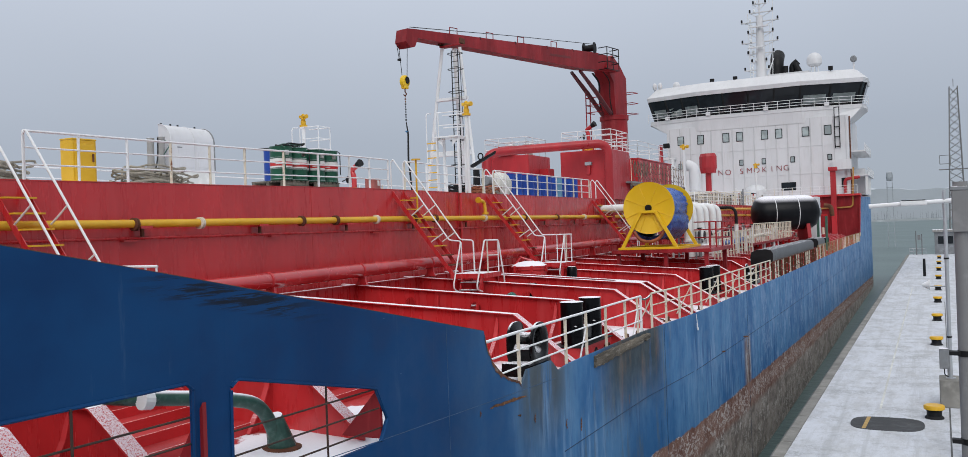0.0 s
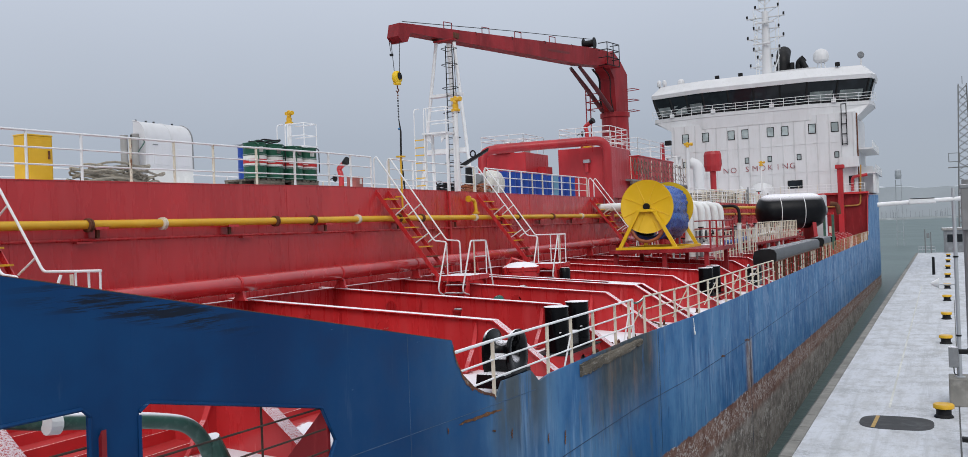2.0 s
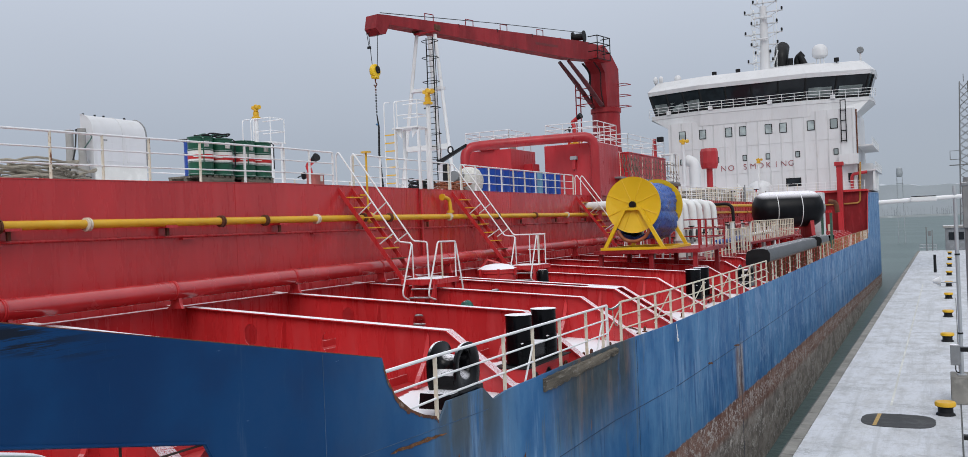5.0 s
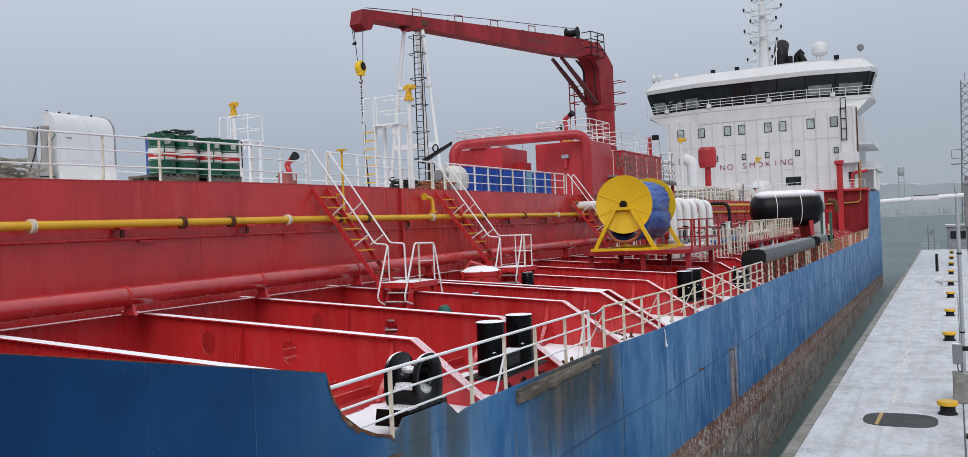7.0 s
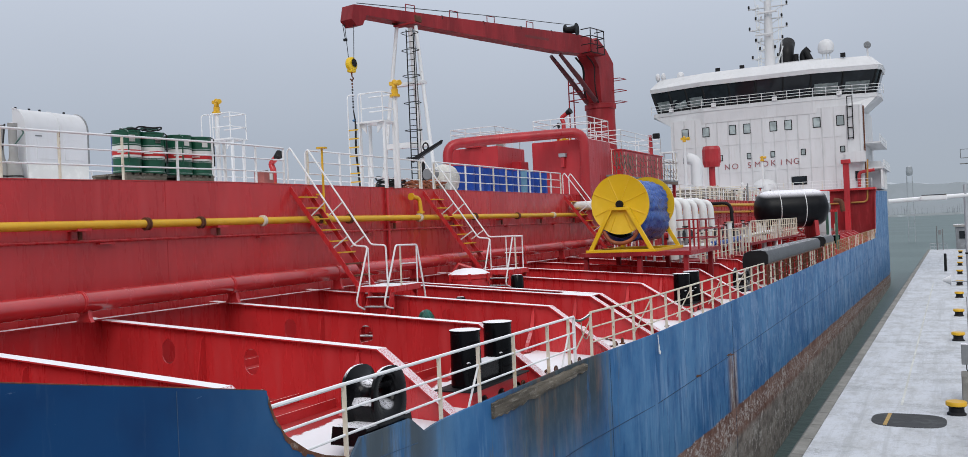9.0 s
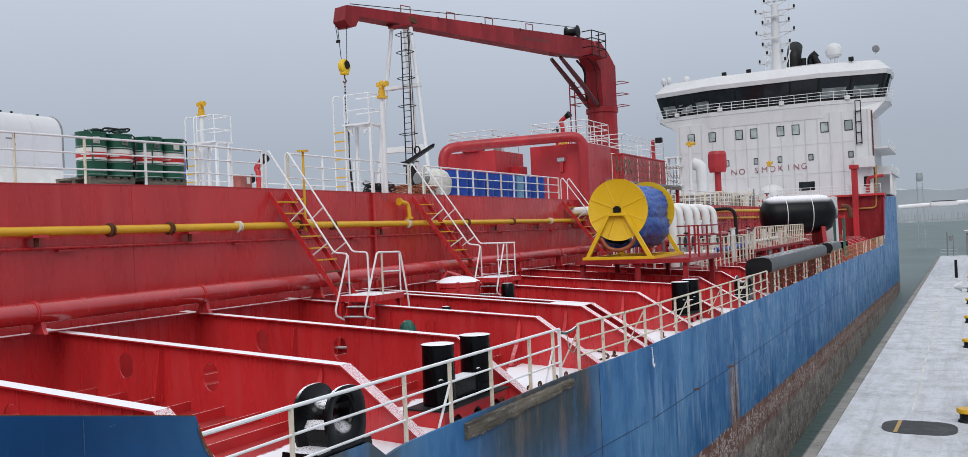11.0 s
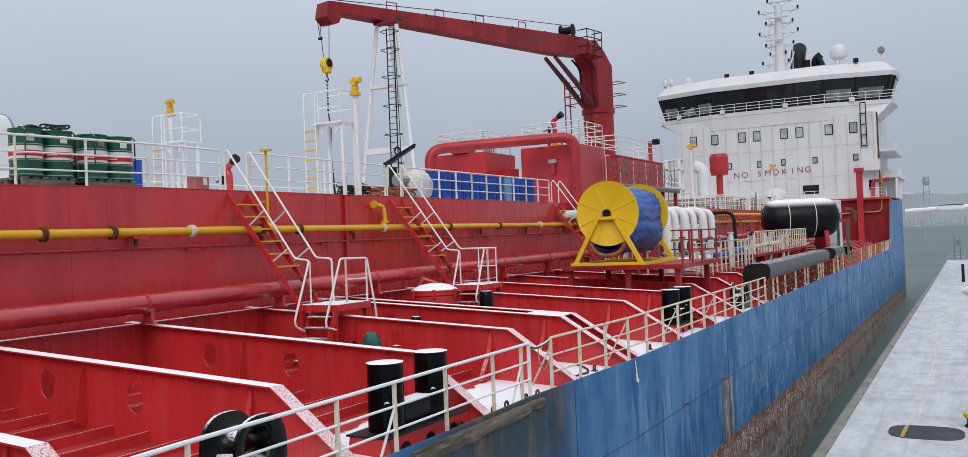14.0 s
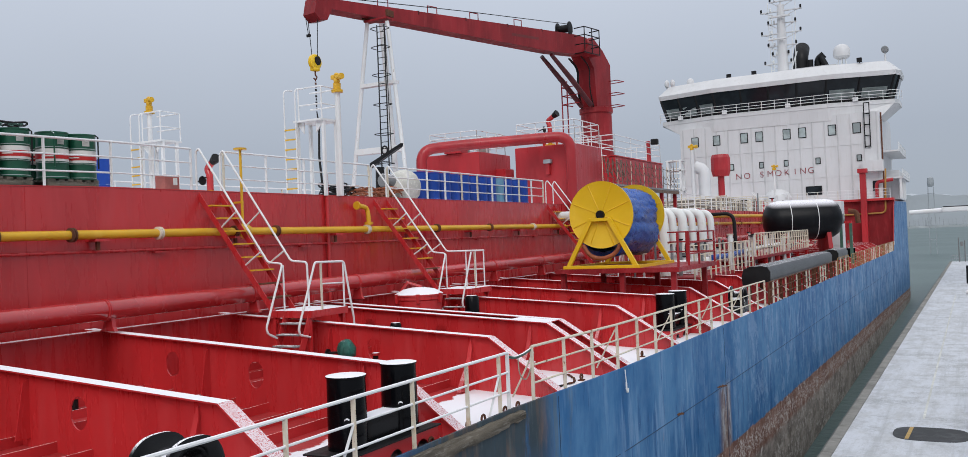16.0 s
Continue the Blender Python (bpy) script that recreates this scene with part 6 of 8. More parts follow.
def pallet(x, y):
    p = thing("pallet", (x, y, TRUNK_Z), "grey wooden pallet under green drums", "pallet", "pallets")
    for i in range(6):
        part("slat", box(x - 0.62, x + 0.62, y - 0.62 + i * 0.22, y - 0.48 + i * 0.22, TRUNK_Z + 0.15, TRUNK_Z + 0.198), TIMBER, p)
    for dx in (-0.55, 0, 0.55):
        part("bearer", box(x + dx - 0.05, x + dx + 0.05, y - 0.62, y + 0.62, TRUNK_Z, TRUNK_Z + 0.15), TIMBER, p)


def cargo_gear():
    z = TRUNK_Z + 0.2
    pallet(-10.4, -3.28)
    pallet(-10.4, -1.65)
    d = drum("oil_drum", GREEN, (-10.05, -3.65, z), "green steel drum with white and red bands, roped on a pallet", "green drums", True)
    copies(d, [(-10.05, -2.92, z, 10), (-10.05, -2.0, z, 14), (-10.05, -1.30, z, 3), (-10.78, -2.0, z, 33), (-10.78, -1.30, z, 18)])
    rope = thing("drum_lashing", (-10.3, -2.4, 4.8), "dark rope lashing slung over the drums", "rope")
    for k, (a, b) in enumerate((((-9.69, -3.9), (-10.9, -2.7)), ((-9.69, -2.72), (-10.9, -3.7)), ((-9.69, -2.2), (-10.9, -1.2)), ((-9.69, -1.1), (-10.9, -2.1)))):
        part("rope", tube([(a[0], a[1], 4.1), (a[0], a[1], 4.82), (a[0] - 0.1, a[1], 4.88), ((a[0] + b[0]) / 2, (a[1] + b[1]) / 2, 4.91), (b[0], b[1], 4.88)], 0.018, 5), BLACK_BARE if k % 2 else GREEN, rope)
    heap = random.Random(4)
    for n in range(7):
        c, w = (-10.1, -3.5) if n < 4 else (-10.1, -2.9), heap.uniform(0.14, 0.3)
        part("rope_turn", tube([(c[0] + w * math.cos(t), c[1] + w * 1.1 * math.sin(t), 4.89 + 0.02 * n + 0.02 * math.sin(3 * t + n)) for t in [q * math.pi / 8 for q in range(17)]], 0.022, 5), GREEN_HOSE if n % 2 else BLACK_BARE, rope)
    b = drum("plastic_drum", BLUE, (-10.15, 13.0, TRUNK_Z + 0.05), "blue plastic drum behind the railing", "blue drums", False)
    copies(b, [(-10.12 + 0.02 * (i % 3), 13.0 + 0.76 * i, TRUNK_Z + 0.05, 20 * i) for i in range(1, 12) if i != 8])
    drum("plastic_drum", paint("pale_blue", (0.16, 0.34, 0.48), rough=0.4, vary=0.2, snow=0.25), (-10.12, 19.08, TRUNK_Z + 0.05), "faded pale blue plastic drum among darker ones", "blue drums", False)
    copies(b, [(-10.80, -3.05, z), (-12.8, 0.45, TRUNK_Z), (-12.6, 1.15, TRUNK_Z)])
    mat = thing("drum_mat", (-10.1, 17, TRUNK_Z), "dark board under the blue drums", "board")
    part("board", box(-10.55, -9.72, 12.6, 21.8, TRUNK_Z, TRUNK_Z + 0.05), BLACK_BARE, mat)

    c = thing("yellow_locker", (-11.5, -9.6, 3.53), "yellow steel locker with a shallow lid", "locker")
    part("body", box(-11.8, -11.35, -10.0, -9.3, 3.53 + 0.02, 4.74, bev=0.015), YELLOW, c)
    part("lid", box(-11.81, -11.34, -10.01, -9.29, 4.74, 4.78, bev=0.012), YELLOW, c)
    part("door", box(-11.35, -11.325, -9.95, -9.35, 3.53 + 0.15, 4.66, bev=0.006), YELLOW, c, "yellow door panel")
    part("handle", box(-11.325, -11.29, -9.45, -9.41, 4.2, 4.4), RUST, c)

    h = thing("white_shelter", (-16.8, -0.9, TRUNK_Z), "white fibreglass shelter with a quarter-round hood", "shelter")
    xb, xf, y0, y1 = -17.2, -16.6, -1.70, 0.44
    arch = [(xb + (xf - xb) * math.sin(a), 5.74 + 0.62 * math.cos(a)) for a in [k * math.pi / 24 for k in range(13)]]
    prof = [(xb, 3.66)] + arch + [(xf, 4.72)]
    part("hood", prism(prof + [(xf, 3.66)], "y", y0, y1), HOUSE, h, "white rounded hood", smooth=True)
    part("base_panel", box(xf, xf + 0.025, y0 + 0.02, y1 - 0.02, 3.70, 4.66, bev=0.008), LABEL_W, h, "pale lower panel")
    part("flange", box(xf - 0.01, xf + 0.05, y0 - 0.03, y1 + 0.03, 4.68, 4.73, bev=0.008), HOUSE, h)
    for yy, r in ((y1 + 0.012, 0.03), (y0 - 0.008, 0.018), (y0 + 1.15, 0.012)):
        part("rim", tube([(x, yy, z + 0.008) for x, z in arch] + [(xf + 0.008, yy, 4.72)], r, 6), GREY if r > 0.025 else HOUSE, h)
    for yy in (y0 + 0.05, y0 + 0.5, y0 + 0.85, y0 + 1.7):
        part("roof_eye", box(xb + 0.03, xb + 0.08, yy, yy + 0.05, 6.34, 6.41), BLACK_BARE, h)
    part("vent_slot", box(xf - 0.005, xf + 0.012, y0 + 0.3, y0 + 0.52, 5.50, 5.54), GREY, h)
    for yy in (y0 + 0.35, y0 + 1.3):
        part("inset_panel", box(xf - 0.004, xf + 0.010, yy, yy + 0.68, 4.82, 5.42, bev=0.006), HOUSE, h)
    g = thing("hose_nozzles", (-16.7, -2.4, TRUNK_Z), "two upright weathered grey tubes with swollen lower bodies", "tubes")
    for k, (x, y) in enumerate(((-16.95, -2.32), (-16.75, -2.02))):
        part("tube", lathe([(0.22, 0.0), (0.24, 0.2), (0.24, 0.75), (0.2, 0.98), (0.13, 1.15), (0.12, 1.3), (0.12, 2.02 + 0.06 * k), (0.135, 2.03 + 0.06 * k), (0.135, 2.12 + 0.06 * k), (0.1, 2.13 + 0.06 * k)], (x, y, TRUNK_Z + 0.02), "z", 18), CONC, g, smooth=True)
        part("strap", lathe([(0.242, 0.6), (0.25, 0.6), (0.25, 0.64), (0.242, 0.64)], (x, y, TRUNK_Z), "z", 18), BLACK_BARE, g)
    part("tie_rope", tube(bent([(-16.4, -2.5, 5.75), (-16.1, -2.8, 5.0), (-15.9, -3.2, 4.3), (-15.7, -3.7, 3.75)], 0.3), 0.025, 6), BLACK_BARE, g)
    part("tie_rope", tube(bent([(-16.7, -1.95, 5.75), (-16.5, -1.8, 5.6), (-16.55, -2.1, 5.2)], 0.2), 0.02, 6), GREEN_HOSE, g)

    rng = random.Random(21)

    def coil(x, y, n, rad, mat, label):
        c = thing("rope_coil", (x, y, TRUNK_TOP(y)), label, "rope")
        for i in range(n):
            pts = []
            r = rad * rng.uniform(0.6, 1.0)
            ox, oy, ph = rng.uniform(-0.2, 0.2), rng.uniform(-0.35, 0.35), rng.uniform(0, 6)
            zz = TRUNK_TOP(y) + 0.03 + 0.045 * i
            for k in range(21):
                a = 2 * math.pi * k / 20
                pts.append((x + ox + r * 0.8 * math.cos(a), y + oy + r * 1.35 * math.sin(a), zz + 0.05 * math.sin(3 * a + ph)))
            part("turn", tube(pts, 0.028, 6), mat, c, smooth=True)

    coil(-10.6, -12.9, 11, 0.8, ROPE, "heap of pale mooring rope")
    coil(-10.9, -8.2, 12, 0.8, ROPE, "heap of pale mooring rope")
    coil(-10.9, -7.3, 8, 0.45, ROPE, "heap of pale mooring rope")
    coil(-10.2, 9.6, 9, 0.55, HOSE, "heap of orange-brown hoses")
    coil(-10.5, 8.4, 10, 0.6, BLACK_BARE, "heap of black hoses")
    coil(-10.2, 10.9, 9, 0.55, HOSE, "heap of orange-brown hoses")
    coil(-13.5, -5.2, 3, 0.5, BLUE, "small coil of blue rope")

    s = thing("white_sack", (-10.0, 11.9, TRUNK_Z), "full white sack slumped by the railing", "sack")
    bm = bmesh.new()
    bmesh.ops.create_icosphere(bm, subdivisions=3, radius=0.6)
    for v in bm.verts:
        n = noise.noise(v.co * 2.3) * 0.14 + noise.noise(v.co * 6) * 0.05
        v.co = v.co * (1 + n)
        v.co.z = max(-0.5, v.co.z)
        v.co += Vector((-10.05, 11.9, TRUNK_Z + 0.5))
    part("sack_body", bm, BAG, s, smooth=True)

    k = thing("small_hoist", (-11.6, 12.6, TRUNK_Z), "small black davit arm with a lifting ring", "davit")
    part("post", tube([(-11.6, 12.6, TRUNK_Z), (-11.6, 12.6, 5.0)], [0.2, 0.16], 10), BLACK_BARE, k)
    part("arm", prism([(-12.0, 5.0), (-10.6, 5.68), (-10.55, 5.82), (-12.0, 5.18)], "y", 12.52, 12.68), BLACK_BARE, k)
    part("ring", tube([(-11.35 + 0.13 * math.cos(a), 12.6, 5.62 + 0.15 * math.sin(a)) for a in [i * math.pi / 6 for i in range(13)]], 0.035, 6), BLACK_BARE, k)
    part("motor", lathe([(0.22, -0.5), (0.25, -0.45), (0.25, 0.3), (0.18, 0.4)], (-10.3, 11.4, 4.35), "y", 14), GREY, k, smooth=True)
    f = thing("fire_box", (-9.75, 0.95, TRUNK_Z), "small red fire box with a white plate", "fire box")
    part("body", box(-9.95, -9.6, 0.7, 1.15, TRUNK_Z, 4.05, bev=0.01), paint("pale_red", (0.40, 0.12, 0.10)), f)
    part("plate", box(-9.6, -9.595, 0.95, 1.08, 3.8, 3.98), LABEL_W, f)


cargo_gear()


# ---- houses and pipes amidships ----
def roof_rail(parent, x0, x1, y0, y1, z, h=1.1, mat=None, open_sides=""):
    mat = mat or WHITE
    for k in (0.4, 0.75, 1.0):
        part("roof_rail", tube(bent([(x0, y0, z + h * k), (x1, y0, z + h * k), (x1, y1, z + h * k), (x0, y1, z + h * k), (x0, y0, z + h * k)], 0.1, 3), 0.026, 6), mat, parent)
    for i in range(4):
        for x, y in ((x0 + (x1 - x0) * i / 3, y0), (x1, y0 + (y1 - y0) * i / 3), (x0 + (x1 - x0) * i / 3, y1)):
            part("rail_post", tube([(x, y, z), (x, y, z + h)], 0.026, 6), mat, parent)


def pump_houses():
    a = thing("pump_house", (-16.2, 27.5, TRUNK_Z), "red steel pump house with two roof vents", "deck house")
    part("house_wall", box(-17.9, -14.6, 25.8, 29.4, TRUNK_Z, 6.75, bev=0.03), HOUSE_RED, a)
    part("coaming", box(-16.6, -15.6, 25.6, 26.4, 6.75, 7.35, bev=0.02), HOUSE_RED, a)
    roof_rail(a, -17.7, -14.8, 26.0, 29.2, 6.75, 1.15)
    for x in (-16.6, -15.4):
        part("vent", lathe([(0.28, 6.75), (0.28, 7.3), (0.42, 7.32), (0.42, 7.55), (0.3, 7.65)], (x, 27.8, 0), "z", 16), CONC, a, "weathered roof vent", smooth=True)
    part("side_box", box(-14.6, -14.0, 27.6, 28.6, 5.4, 5.9, bev=0.02), HOUSE_RED, a)
    b = thing("deck_house", (-10.7, 27, TRUNK_Z), "tall red deck house with white roof railings", "deck house")
    part("house_wall", box(-12.25, -9.0, 25.3, 28.9, TRUNK_Z, 6.66, bev=0.03), HOUSE_RED, b)
    roof_rail(b, -12.2, -9.05, 25.5, 28.8, 6.66, 1.2)
    part("lamp_box", box(-10.6, -10.2, 25.05, 25.3, 5.75, 5.95, bev=0.02), GALV, b, "grey lamp housing")
    part("lamp_bracket", box(-10.5, -10.3, 25.1, 25.3, 5.2, 5.75, bev=0.02), HOUSE_RED, b)
    part("door", box(-12.29, -12.25, 26.2, 27.1, TRUNK_Z + 0.2, 5.6, bev=0.01), HOUSE_RED, b)
    red_monitor(-10.85, 26.6, 6.66, "red fire monitor on the deck house roof", 1.2)
    p = thing("vapour_pipe", (-9.0, 25, 2.0), "thick red vapour pipe arched over the deck houses", "pipe")
    part("pipe_run", tube(bent([(-15.2, 21.2, 3.7), (-15.25, 21.2, 6.55), (-14.2, 22.2, 6.72), (-9.05, 24.95, 6.98), (-9.05, 24.95, 2.2)], 0.75, 8), 0.26, 20), HOUSE_RED, p, smooth=True)
    # gallery with a net behind the reel
    n = thing("crane_gallery", (-10.5, 33, TRUNK_Z), "red gallery beside the crane hung with rope netting", "gallery")
    NET = paint("weathered_rope", (0.20, 0.15, 0.12), (0.34, 0.29, 0.25), rough=0.9, vary=0.4, scale=6, bump=0.6)
    part("floor", box(-11.6, -8.6, 28.0, 41.5, 4.70, 4.80), GREY, n, "grey gallery floor")
    part("floor_girder", box(-8.66, -8.58, 28.0, 41.5, 4.52, 4.70), NET, n)
    part("store_wall", box(-11.6, -9.2, 31.5, 40.0, 4.80, 6.42, bev=0.02), HOUSE_RED, n, "low red store behind the netting")
    part("top_plate", box(-11.65, -9.15, 31.45, 40.05, 6.42, 6.48), RED_DUST, n)
    for i in range(19):
        y = 28.05 + i * 0.74
        part("stanchion", tube([(-8.65, y, 4.80), (-8.65, y, 6.15 if i < 17 else 6.7)], 0.024, 6), NET if i % 3 else RUSTY, n)
    rng = random.Random(2)
    for k in range(3):
        for i in range(18):
            y = 28.05 + i * 0.74
            sag = rng.uniform(0.02, 0.3)
            z = 5.15 + 0.42 * k
            part("net_rope", tube([(-8.62, y, z), (-8.6, y + 0.25, z - sag), (-8.6, y + 0.5, z - sag * 0.9), (-8.62, y + 0.74, z + rng.uniform(-0.05, 0.05))], 0.017, 5), NET, n)
    for i in range(5):
        y = 28.2 + i * 0.62
        part("net_rope", tube(bent([(-8.6, y, 6.1), (-8.57, y + 0.15, 5.5), (-8.57, y + 0.5, 5.1), (-8.6, y + 0.55, 6.0)], 0.2), 0.024, 5), NET, n, "bunched rope")
    for x in (-11.4, -8.8):
        for y in (29.2, 34, 38.4, 41.2):
            part("leg", box(x - 0.1, x + 0.1, y - 0.1, y + 0.1, TRUNK_Z, 4.70), HOUSE_RED, n)
    roof_rail(n, -11.55, -9.25, 31.6, 39.9, 6.48, 1.15)
    l = thing("gallery_lamp", (-9.4, 38.0, 6.48), "red post with a black floodlight", "floodlight")
    part("post", tube([(-9.4, 38.0, 6.48), (-9.4, 38.0, 7.75)], [0.17, 0.15], 8), HOUSE_RED, l)
    part("head", box(-9.15, -8.7, 37.7, 38.0, 7.5, 7.85, bev=0.06), BLACK_BARE, l)
    part("bracket", tube([(-9.4, 38, 7.65), (-9.0, 37.9, 7.65)], 0.03, 5), WHITE, l)


def manifold():
    WPIPE = paint("white_pipe", (0.72, 0.73, 0.72), (0.6, 0.58, 0.52), rust=0.2, rough=0.4, snow=0.3, vary=0.08)
    m = thing("cargo_manifold", (-5, 28, -0.6), "bank of white cargo pipes bent down to the manifold", "pipes")
    for i, y in enumerate((23.2, 24.6, 26.2, 27.8, 29.6, 31.4)):
        r = 0.22 if i % 2 == 0 else 0.17
        part("cargo_pipe", tube(bent([(-9.2, y, 3.05), (-4.1, y, 3.05), (-4.0, y, 0.2)], 0.45, 6), r, 14), WPIPE, m, "white bent pipe", smooth=True)
        part("flange", lathe([(r + 0.1, -0.05), (r + 0.1, 0.05)], (-4.0, y, 1.1), "z", 16), WPIPE, m)
        part("valve_wheel", lathe([(0.25, -0.02), (0.25, 0.02)], (-3.5, y, 1.35), "x", 14), BLACK_BARE, m)
        part("stub", tube([(-4.0, y, 0.7), (-2.9, y, 0.7)], r * 0.8, 10), WPIPE, m, smooth=True)
    for y in (22.4, 28.5):
        part("cross_pipe", tube([(-5.2, y, 2.2), (-5.0, y + 4.5, 2.2)], 0.2, 12), WPIPE, m, smooth=True)
    part("drip_tray", box(-4.9, -2.4, 22.5, 33, -0.2, 0.15), CRANE_RED, m)
    k = thing("black_bent_pipe", (-3.6, 34, -0.6), "dark bent pipe beside the manifold", "pipe")
    part("pipe_run", tube(bent([(-9.0, 34.5, 2.95), (-3.6, 34.5, 3.0), (-3.5, 34.5, -0.6)], 0.5), 0.10, 12), BLACK_BARE, k, smooth=True)
    y = thing("yellow_cross_pipe", (-6, 60, 3), "yellow pipe before the after house", "pipe")
    part("pipe_run", tube([(-14, 85, 3.3), (-8.8, 80, 3.3), (-8.8, 40, 3.1)], 0.14, 10), YELLOW, y, smooth=True)
    rng = random.Random(6)
    v = thing("manifold_valves", (-3.3, 38, -0.6), "crowd of small white valves and pipes on the manifold deck", "valves")
    for i in range(80):
        x, y, h = rng.uniform(-5.4, -2.5), rng.uniform(21.5, 52), rng.uniform(0.7, 1.9)
        part("valve_stem", tube([(x, y, -0.6), (x, y, h)], rng.uniform(0.05, 0.13), 8), WPIPE if i % 3 else GREY, v)
        part("valve_head", lathe([(0.16, -0.03), (0.16, 0.03)], (x, y, h), "z", 10), RUSTY if i % 2 else BLACK_BARE, v)
    guard_rail([(-2.4, 21.8, 0.0), (-2.4, 33.2, 0.0)], 1.5, (1.5, 1.1, 0.75, 0.4), 0.9, "close-barred weathered railing of the manifold platform", RUSTY, seed=31, rad=0.022)
    w = thing("manifold_walkway", (-3.2, 42, -0.6), "red raised walkway along the manifold deck", "walkway")
    part("floor", box(-5.6, -2.35, 33.2, 52, 0.45, 0.6), CRANE_RED, w)
    for i in range(6):
        part("leg", box(-2.6, -2.4, 33.4 + i * 3.6, 33.6 + i * 3.6, -0.95, 0.45), RED, w)
    guard_rail([(-2.4, 34, 0.6), (-2.4, 52, 0.6)], 1.25, (1.25, 0.85, 0.45), 0.8, "rust-streaked ochre and white walkway railing", RUSTY, seed=33)
    t = thing("wrapped_hose", (-3.0, 33, 0.2), "blue-wrapped hose lying along the manifold", "hose")
    part("hose", tube(bent([(-3.0, 27.0, 0.82), (-2.95, 30, 0.80), (-3.0, 33.6, 0.92)], 1.0), 0.14, 12), TARP, t, "crinkled blue wrapping", smooth=True)
    part("bare_end", tube([(-3.0, 33.6, 0.92), (-3.0, 45, 1.05)], 0.13, 10), WPIPE, t, smooth=True)
    for y in (27.6, 31, 37, 43):
        part("cradle", box(-3.2, -2.8, y - 0.1, y + 0.1, 0.15 if y < 33 else 0.6, 0.68 if y < 33 else 0.86), RED, t)


def yokohama_fender():
    f = thing("ship_fender", (-3.3, 55.6, 0.6), "big black rubber fender with snow on top, strapped on a cradle", "fender")
    n, L2, R = 32, 2.85, 1.5
    prof = [(0.15, -L2), (0.7, -L2 + 0.06), (1.15, -L2 + 0.28), (1.4, -L2 + 0.65), (R, -L2 + 1.1), (R, L2 - 1.1), (1.4, L2 - 0.65), (1.15, L2 - 0.28), (0.7, L2 - 0.06), (0.15, L2)]
    body = lathe(prof, (0, 0, 0), "x", n)
    M = Matrix.Translation((-3.3, 55.6, 2.62)) @ Matrix.Rotation(radians(24), 4, "Z")
    bmesh.ops.transform(body, matrix=M, verts=body.verts)
    part("body", body, RUBBER, f, smooth=True)
    for u in (-1.1, 0.85):
        b = lathe([(R + 0.005, -0.025), (R + 0.02, -0.025), (R + 0.02, 0.025), (R + 0.005, 0.025)], (u, 0, 0), "x", n)
        bmesh.ops.transform(b, matrix=M, verts=b.verts)
        part("strap", b, WHITE, f, "pale webbing strap")
    e = lathe([(0.45, 0.0), (0.45, 0.25), (0.3, 0.3)], (L2 - 0.1, 0, 0), "x", 16)
    bmesh.ops.transform(e, matrix=M, verts=e.verts)
    part("end_fitting", e, GREY, f)
    for u in (-1.6, 1.6):
        c = prism([(-1.5, -2.2), (1.5, -2.2), (1.2, -1.0), (0.6, -1.42), (-0.6, -1.42), (-1.2, -1.0)], "x", u - 0.15, u + 0.15)
        bmesh.ops.transform(c, matrix=M, verts=c.verts)
        part("cradle", c, CRANE_RED, f, "red cradle saddle")
    for u in (-1.6, 1.6):
        c = prism([(-1.3, -3.4), (1.3, -3.4), (1.3, -2.2), (-1.3, -2.2)], "x", u - 0.1, u + 0.1)
        bmesh.ops.transform(c, matrix=M, verts=c.verts)
        part("cradle_leg", c, CRANE_RED, f)


def rolled_gangway():
    COVER = paint("grey_cover", (0.055, 0.058, 0.062), (0.12, 0.125, 0.13), rough=0.4, vary=0.3, snow=0.22)
    for y0, y1, lab in ((23.6, 43.0, "long grey covered gangway stowed along the railing"), (46.2, 51.2, "short grey covered stowage box by the railing")):
        g = thing("stowed_gangway", (-0.3, (y0 + y1) / 2, -0.95), lab, "gangway", "stowed gangways")
        prof = [(0.28, -0.15), (0.30, 0.28), (0.18, 0.47), (-0.05, 0.52), (-0.55, 0.50), (-0.82, 0.38), (-0.9, 0.1), (-0.88, -0.3)]
        part("cover", prism([(x, z) for x, z in prof], "y", y0, y1), COVER, g, "rounded grey cover", smooth=True)
        part("end_cap", prism([(x * 0.97 - 0.01, z * 0.97) for x, z in prof], "y", y0 - 0.03, y0 - 0.002), BLACK_BARE, g)
        for i in range(int((y1 - y0) / 2.4) + 1):
            part("support", box(-0.7, -0.6, y0 + 0.3 + i * 2.4, y0 + 0.4 + i * 2.4, -1.05, -0.2), RUST, g)
            part("support", box(0.15, 0.25, y0 + 0.3 + i * 2.4, y0 + 0.4 + i * 2.4, -1.05, -0.14), RUST, g)


pump_houses()
manifold()
yokohama_fender()
rolled_gangway()


